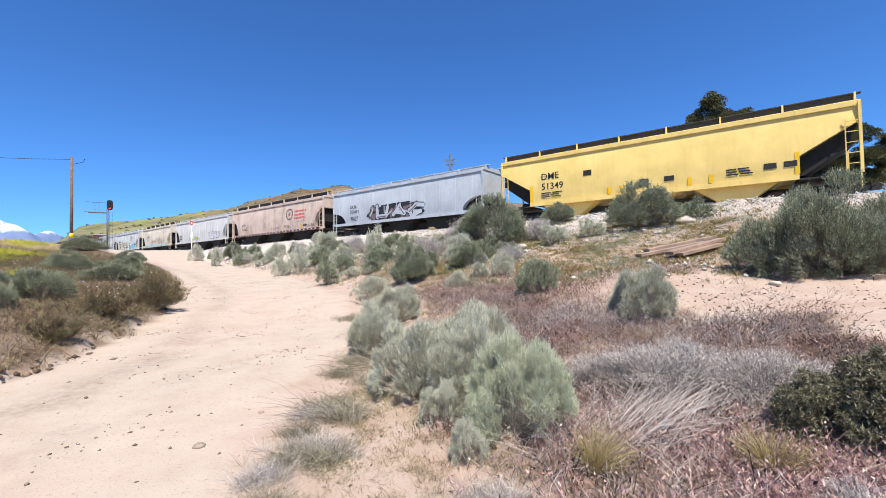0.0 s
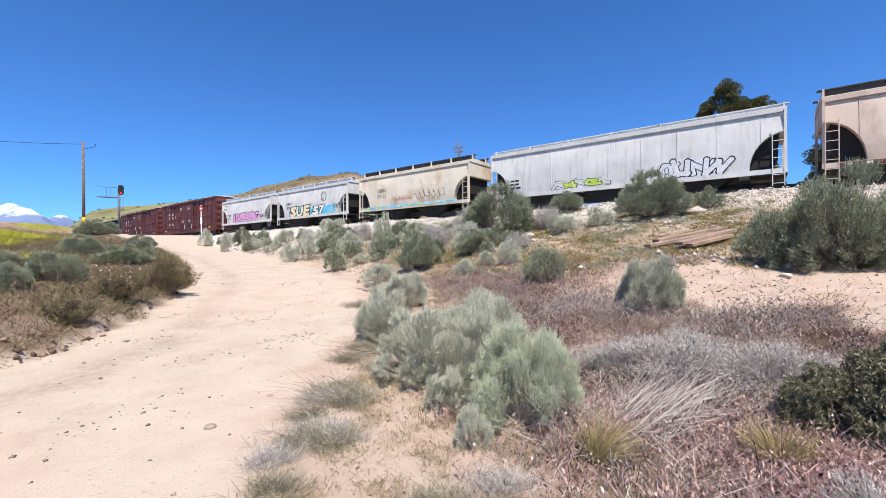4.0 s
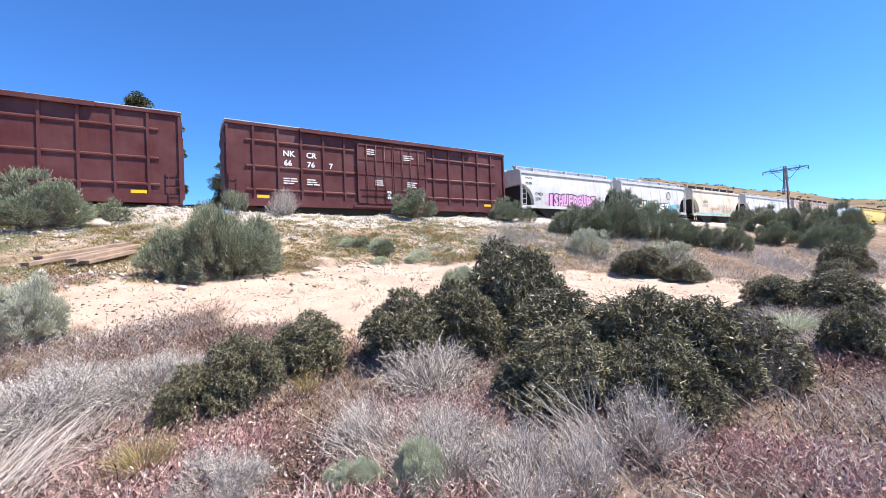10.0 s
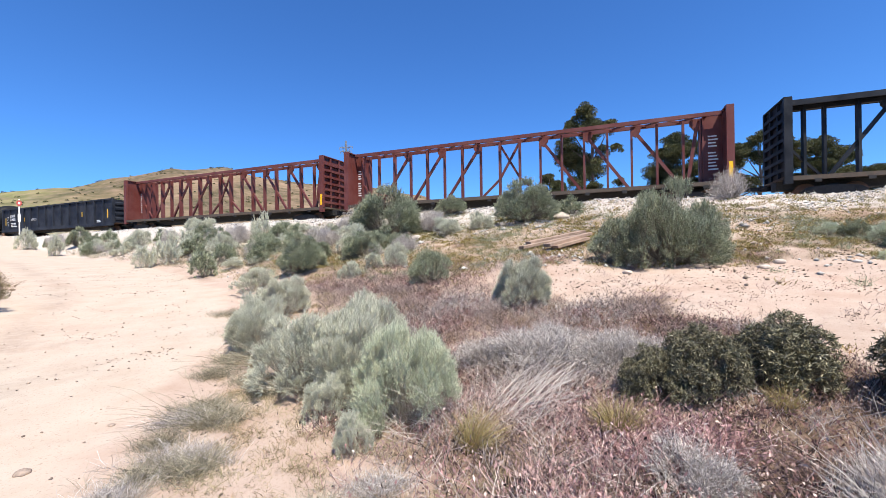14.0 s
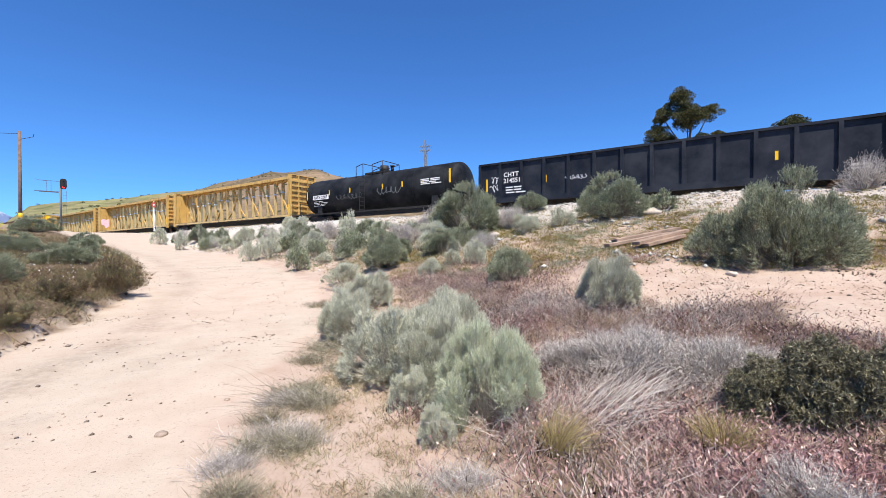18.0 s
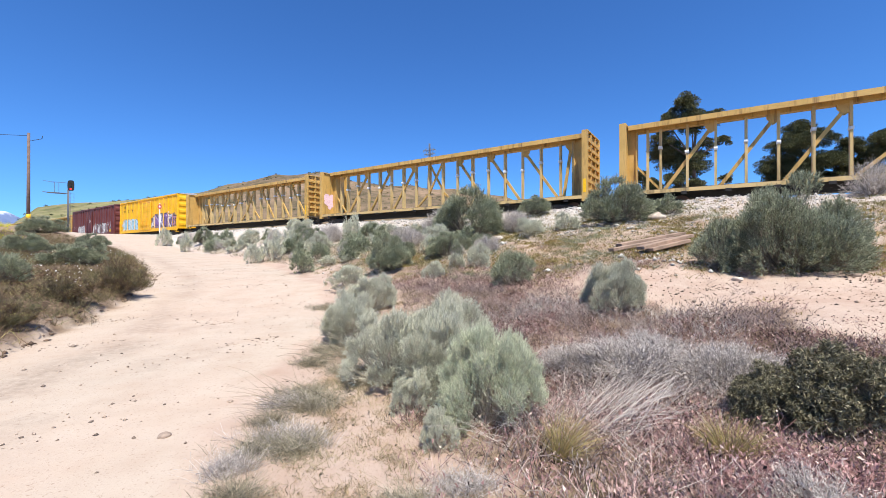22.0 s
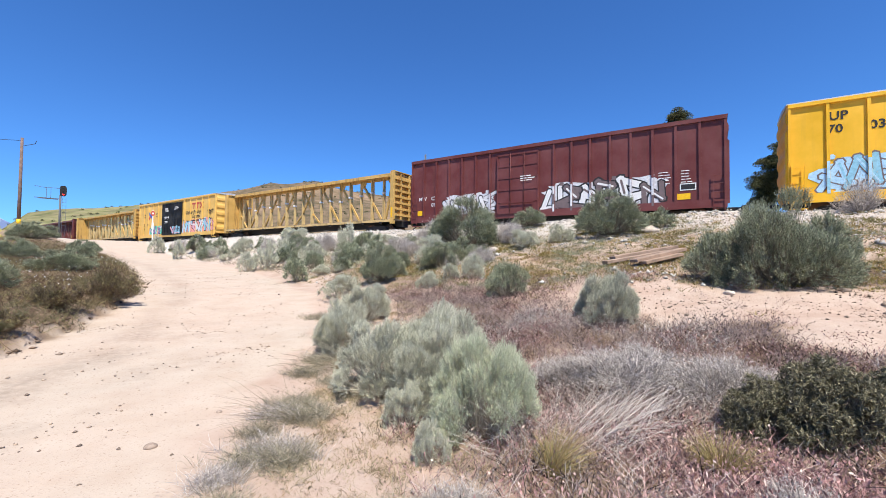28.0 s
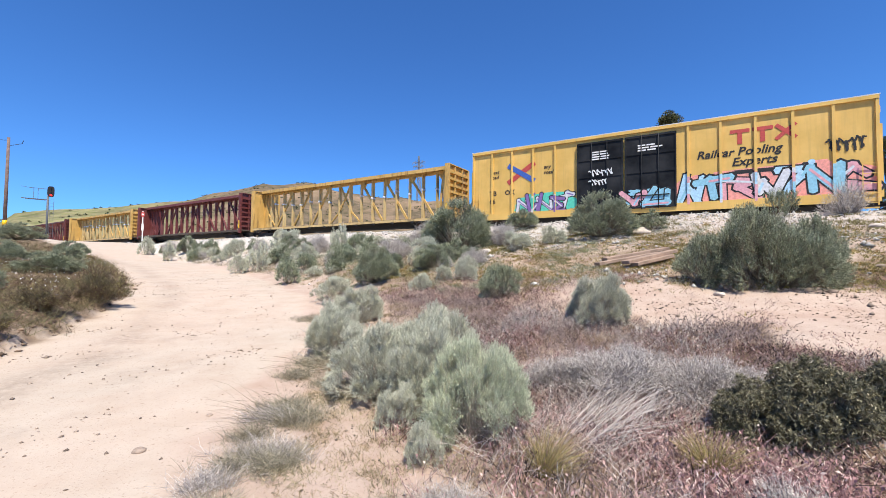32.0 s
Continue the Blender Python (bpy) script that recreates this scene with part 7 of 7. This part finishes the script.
M_POLE = plain("pole_wood", (0.17, 0.115, 0.095), .9, 0, .3, 4)
M_GALV = plain("galvanised_steel", (0.10, 0.105, 0.12), .6, 0)
# lighter and bluer steel: the haze of distance is put into the colour
M_TOWER = plain("hazed_tower_steel", (0.20, 0.22, 0.26), .7, 0)
M_SIGNAL = plain("signal_black", (0.012, 0.012, 0.013), .6)
M_POSTW = plain("white_post_paint", (0.72, 0.72, 0.70), .6, 0, .08)


def utility_pole():
    x, y, z = place_on(-42.1, 63)
    o = thing("utility_pole", "brown wooden utility pole with one sagging wire", "utility pole")
    o.location = (x, y, z)
    top = 1.6 + 63 * math.tan(radians(12.35)) - z
    bm = bmesh.new()
    tube(bm, (0, 0, -.5), (0, 0, top), .17, .12, 12)
    part("pole", bm, M_POLE, o)
    bm = bmesh.new()
    tube(bm, (0, 0, top - .9), (1.1, .3, top - .55), .025, n=6)
    tube(bm, (1.1, .3, top - .55), (1.2, .3, top - .2), .03, n=6)
    part("bracket", bm, M_STEEL, o)
    bm = bmesh.new()
    tube(bm, (0, 0, .9), (0, 0, 1.5), .185, n=12)
    part("marker_band", bm, M_STRIPE, o)
    bm = bmesh.new()
    pts = [Vector((-45 * k / 16, -26 * k / 16, top - .3 - 11 * (k / 16) * (1 - k / 16) + 6 * k / 16)) for k in range(17)]
    for a, b in zip(pts, pts[1:]):
        tube(bm, a, b, .025, n=5)
    part("wire", bm, M_STEEL, o)
    bm = bmesh.new()
    tube(bm, (-9, -10, .2), (-10.6, -9, 3.0), .045, n=6)
    g = part("guy_guard", bm, M_STRIPE, o, "yellow guy wire guard")


def bare_pole():
    x, y, z = place_on(109.8, 75)
    o = thing("utility_pole", "plain dark wooden pole beside the track", "utility pole")
    o.location = (x, y, z)
    bm = bmesh.new()
    tube(bm, (0, 0, -.5), (0, 0, 1.6 + 75 * math.tan(radians(6.4)) - z), .14, .11, 10)
    part("pole", bm, M_POLE, o)
    bm = bmesh.new()
    bar(bm, (-.5, 0, 9.0 - z), (.5, 0, 9.0 - z), .1)
    part("crossarm", bm, M_POLE, o)


def signal_mast():
    x, y, z = place_on(-39.2, 72)
    o = thing("railway_signal", "black-headed railway signal mast showing a red lamp", "railway signal")
    o.location = (x, y, z)
    o.rotation_euler.z = radians(39.2)
    top = 1.6 + 72 * math.tan(radians(8.3)) - z
    bm = bmesh.new()
    tube(bm, (0, 0, -.4), (0, 0, top - 1.4), .11, n=12)
    part("mast", bm, M_GALV, o)
    bm = bmesh.new()
    prism(bm, [(.25 + .34 * math.copysign(abs(math.cos(a)) ** .55, math.cos(a)), top - .85 + .68 * math.copysign(abs(math.sin(a)) ** .6, math.sin(a))) for a in np.linspace(0, 6.283, 28, endpoint=False)], -.12, .0)
    part("signal_head", bm, M_SIGNAL, o)
    for dz, col in ((.35, M_SIGNAL), (-.05, M_SIGNAL), (-.45, M_LAMP)):
        bm = bmesh.new()
        tube(bm, (.25, -.13, top - .85 + dz), (.25, -.10, top - .85 + dz), .11, n=14)
        part("lens", bm, col, o)
        bm = bmesh.new()
        tube(bm, (.25, -.32, top - .74 + dz), (.25, -.12, top - .80 + dz), .03, n=6)
        part("hood", bm, M_SIGNAL, o)
    bm = bmesh.new()
    bar(bm, (0, 0, top - 1.5), (.25, 0, top - 1.3), .12)
    part("bracket", bm, M_GALV, o)
    bm = bmesh.new()
    bar(bm, (-2.4, 0, top - 1.9), (0, 0, top - 1.9), .08)
    bar(bm, (-1.6, 0, top - .55), (-.1, 0, top - .55), .05)
    bar(bm, (-2.4, 0, top - .45), (-1.4, 0, top - .6), .04)
    bar(bm, (-1.3, 0, top - 1.9), (-1.3, 0, top - .55), .04)
    bar(bm, (-.9, 0, top - 1.9), (-.9, 0, top - .55), .04)
    part("arm", bm, M_GALV, o)
    part("platform", boxes((-2.0, -.2, -.3, .3, top - 1.98, top - 1.9)), M_GALV, o)
    ladder("ladder", .2, -.2, .2, top - 1.8, .35, M_GALV, o, 12, .03)


def lamp_red():
    m, t, b = nodes_of("red_lens", .3)
    b.inputs["Base Color"].default_value = (.5, .02, .01, 1)
    b.inputs["Emission Color"].default_value = (1, .015, .012, 1)
    b.inputs["Emission Strength"].default_value = 3.0
    return m


M_LAMP = lamp_red()


def crossing_post():
    x, y, z = place_on(-31.4, 52)
    o = thing("marker_post", "white marker post beside the level crossing", "marker post")
    o.location = (x, y, z)
    o.rotation_euler.z = radians(31)
    part("post", boxes((-.045, .045, -.045, .045, -.3, 3.5)), M_POSTW, o)
    part("sign_plate", boxes((-.09, .09, -.075, -.055, 1.5, 2.2)), M_POSTW, o)
    bm = bmesh.new()
    prism(bm, [(.17 * math.cos(a), 3.15 + .26 * math.sin(a)) for a in np.linspace(0, 6.283, 16, endpoint=False)], -.075, -.05)
    part("sign_disc", bm, M_REDLET, o)
    bm = bmesh.new()
    prism(bm, [(.08 * math.cos(a), 3.15 + .1 * math.sin(a)) for a in np.linspace(0, 6.283, 16, endpoint=False)], -.082, -.078)
    part("sign_symbol", bm, M_POSTW, o)


def lattice_tower(az, r, top, high, wide, arms, label, leg=.34):
    x, y, z = place_on(az, r)
    o = thing("transmission_tower", label, "pylon")
    o.location = (x, y, top - high)
    o.rotation_euler.z = -radians(az + 20)
    bm = bmesh.new()
    levels = 7

    def corner(k, i):
        q = wide / 2 * (1 - .78 * min(1, k / levels * 1.25))
        return Vector((q * (-1, 1, 1, -1)[i], q * (-1, -1, 1, 1)[i], high * k / levels))

    for i in range(4):
        for k in range(levels):
            bar(bm, corner(k, i), corner(k + 1, i), leg)
    part("legs", bm, M_TOWER, o)
    bm = bmesh.new()
    for i in range(4):
        j = (i + 1) % 4
        for k in range(levels):
            bar(bm, corner(k, i), corner(k + 1, j), .12)
            bar(bm, corner(k, j), corner(k + 1, i), .12)
            bar(bm, corner(k + 1, i), corner(k + 1, j), .12)
    part("bracing", bm, M_TOWER, o)
    for h, half in arms:
        bm = bmesh.new()
        bar(bm, (-half, 0, h + .6), (half, 0, h + .6), .24)
        bar(bm, (-half * .8, 0, h - .4), (half * .8, 0, h - .4), .16)
        for q in range(8):
            a, b = -half + 2 * half * q / 8, -half + 2 * half * (q + 1) / 8
            bar(bm, (a, 0, h + (.6 if q % 2 else -.4)), (b, 0, h + (-.4 if q % 2 else .6)), .12)
        for s in (-1, 1):
            bar(bm, (s * half * .62, 0, h + .4), (s * wide * .12, 0, h - 5), .16)
            bar(bm, (s * half * .62, 0, h + .6), (s * half * .62, 0, h + 1.8), .2)
        for s in (-1, 1):
            bar(bm, (0, -.6, h), (s * half, 0, h + .6), .16)
            bar(bm, (0, .6, h), (s * half, 0, h + .6), .14)
            bar(bm, (0, 0, h + 1.9), (s * half, 0, h + .6), .12)
            bar(bm, (s * half, 0, h + .6), (s * half, 0, h - .9), .25)
            bar(bm, (s * half * .5, 0, h + 1.2), (s * half * .5, 0, h), .1)
        part("crossarm", bm, M_TOWER, o)
    return o


def hill_bushes():
    """Dark chaparral dots on the far hills."""
    rng = np.random.default_rng(77)
    n = 2000
    az = np.radians(np.concatenate([rng.uniform(-48, 18, n // 2), rng.uniform(80, 122, n // 2)]))
    r = rng.uniform(110, 420, n)
    x, y = r * np.sin(az), r * np.cos(az)
    z = ground_z(x, y)
    per = 40
    size = rng.uniform(.25, .8, n) * np.where(rng.random(n) < .05, 2.2, 1)
    v = unit(rng.normal(size=(n, per, 3))) * rng.random((n, per, 1)) ** .8 * size[:, None, None] * np.array([1, 1, .6])
    at = (np.stack([x, y, z + size * .2], 1)[:, None] + v).reshape(-1, 3)
    co, f = leaves(at, v.reshape(-1, 3), .34, .24, rng)
    tagged(hang("hillside_chaparral", fast("chaparral", co, f), L_PINE, None), "dark chaparral bushes dotted over the far hillside", "bushes", kind="stuff")


def mountains():
    """A far snowy range beyond the hill."""
    m, t, b = nodes_of("hazy_snowy_rock", .9, 0, .2)
    g = t.nodes.new("ShaderNodeNewGeometry")
    sep = t.nodes.new("ShaderNodeSeparateXYZ")
    t.links.new(g.outputs["Position"], sep.inputs[0])
    co = t.nodes.new("ShaderNodeTexCoord").outputs["Object"]
    n = noise_at(t, co, .02, 8, .75)
    hgt = node(t, "ShaderNodeMapRange")
    hgt.inputs["From Min"].default_value, hgt.inputs["From Max"].default_value = 150, 330
    t.links.new(sep.outputs["Z"], hgt.inputs["Value"])
    add = t.nodes.new("ShaderNodeMath")
    add.operation = "ADD"
    t.links.new(hgt.outputs[0], add.inputs[0])
    t.links.new(n, add.inputs[1])
    half = t.nodes.new("ShaderNodeMath")
    half.operation = "MULTIPLY"
    half.inputs[1].default_value = .5
    t.links.new(add.outputs[0], half.inputs[0])
    # the rock below the snow is blue, with distance haze painted in
    t.links.new(ramp(t, half.outputs[0], (.66, (.15, .20, .33)), (.82, (.78, .82, .92))), b.inputs["Base Color"])
    az = np.radians(np.linspace(-75, -30, 220))
    k = np.linspace(0, 1, 40)
    aa, kk = np.meshgrid(az, k, indexing="ij")
    ridge = 235 + 190 * np.exp(-((np.degrees(aa) + 46.2) / 3.2) ** 2) + 70 * np.exp(-((np.degrees(aa) + 52) / 3) ** 2) + 60 * np.exp(-((np.degrees(aa) + 60) / 5) ** 2) - 70 * smooth(-43, -38, np.degrees(aa))
    r = 3300 + 700 * kk
    x, y = r * np.sin(aa), r * np.cos(aa)
    z = ridge * kk ** .8 * (1 + .16 * ripple(x, y, 160, 50) * kk + .09 * ripple(x, y, 60, 51) * kk) + 22 * ripple(x, y, 90, 52) * kk * (1 - kk) - 30
    idx = np.arange(aa.size).reshape(aa.shape)
    f = np.stack([idx[:-1, :-1], idx[1:, :-1], idx[1:, 1:], idx[:-1, 1:]], -1).reshape(-1, 4)
    o = hang("mountain_range", fast("mountain_range", np.stack([x, y, z], -1).reshape(-1, 3), f), m, None)
    for p in o.data.polygons:
        p.use_smooth = True
    tagged(o, "distant blue mountains with snow on the peaks", "mountains", kind="structure")


trees()
utility_pole()
bare_pole()
signal_mast()
crossing_post()
lattice_tower(1.45, 300, 1.6 + 300 * math.tan(radians(15.3)), 36, 3.4, ((28, 4.2), (31, 4.8)), "grey steel transmission tower on the far hill")
lattice_tower(109.6, 230, 1.6 + 230 * math.tan(radians(6.9)), 24, 3.6, ((22.2, 8.0),), "grey steel transmission tower on the plain", .22)
hill_bushes()
mountains()

# ---- what moves ----
def travelled(t):
    q = t / 16
    return 199.48 * q + 6.51 * q ** 2 - 6.36 * q ** 3 + 1.726 * q ** 4


def motions():
    """The train rolls by, every car on the grade of the rails."""
    for c, mid in CARS:
        rows = []
        for k in range(33):
            s = mid + travelled(k)
            z0, z1 = float(rail_z(s - 7)), float(rail_z(s + 7))
            rows.append((float(k), pose(*track_xy(s, TRACK), (z0 + z1) / 2, 0, -math.degrees(math.atan2(z1 - z0, 14)), -math.degrees(BEAR))))
        walk(c, rows)


motions()
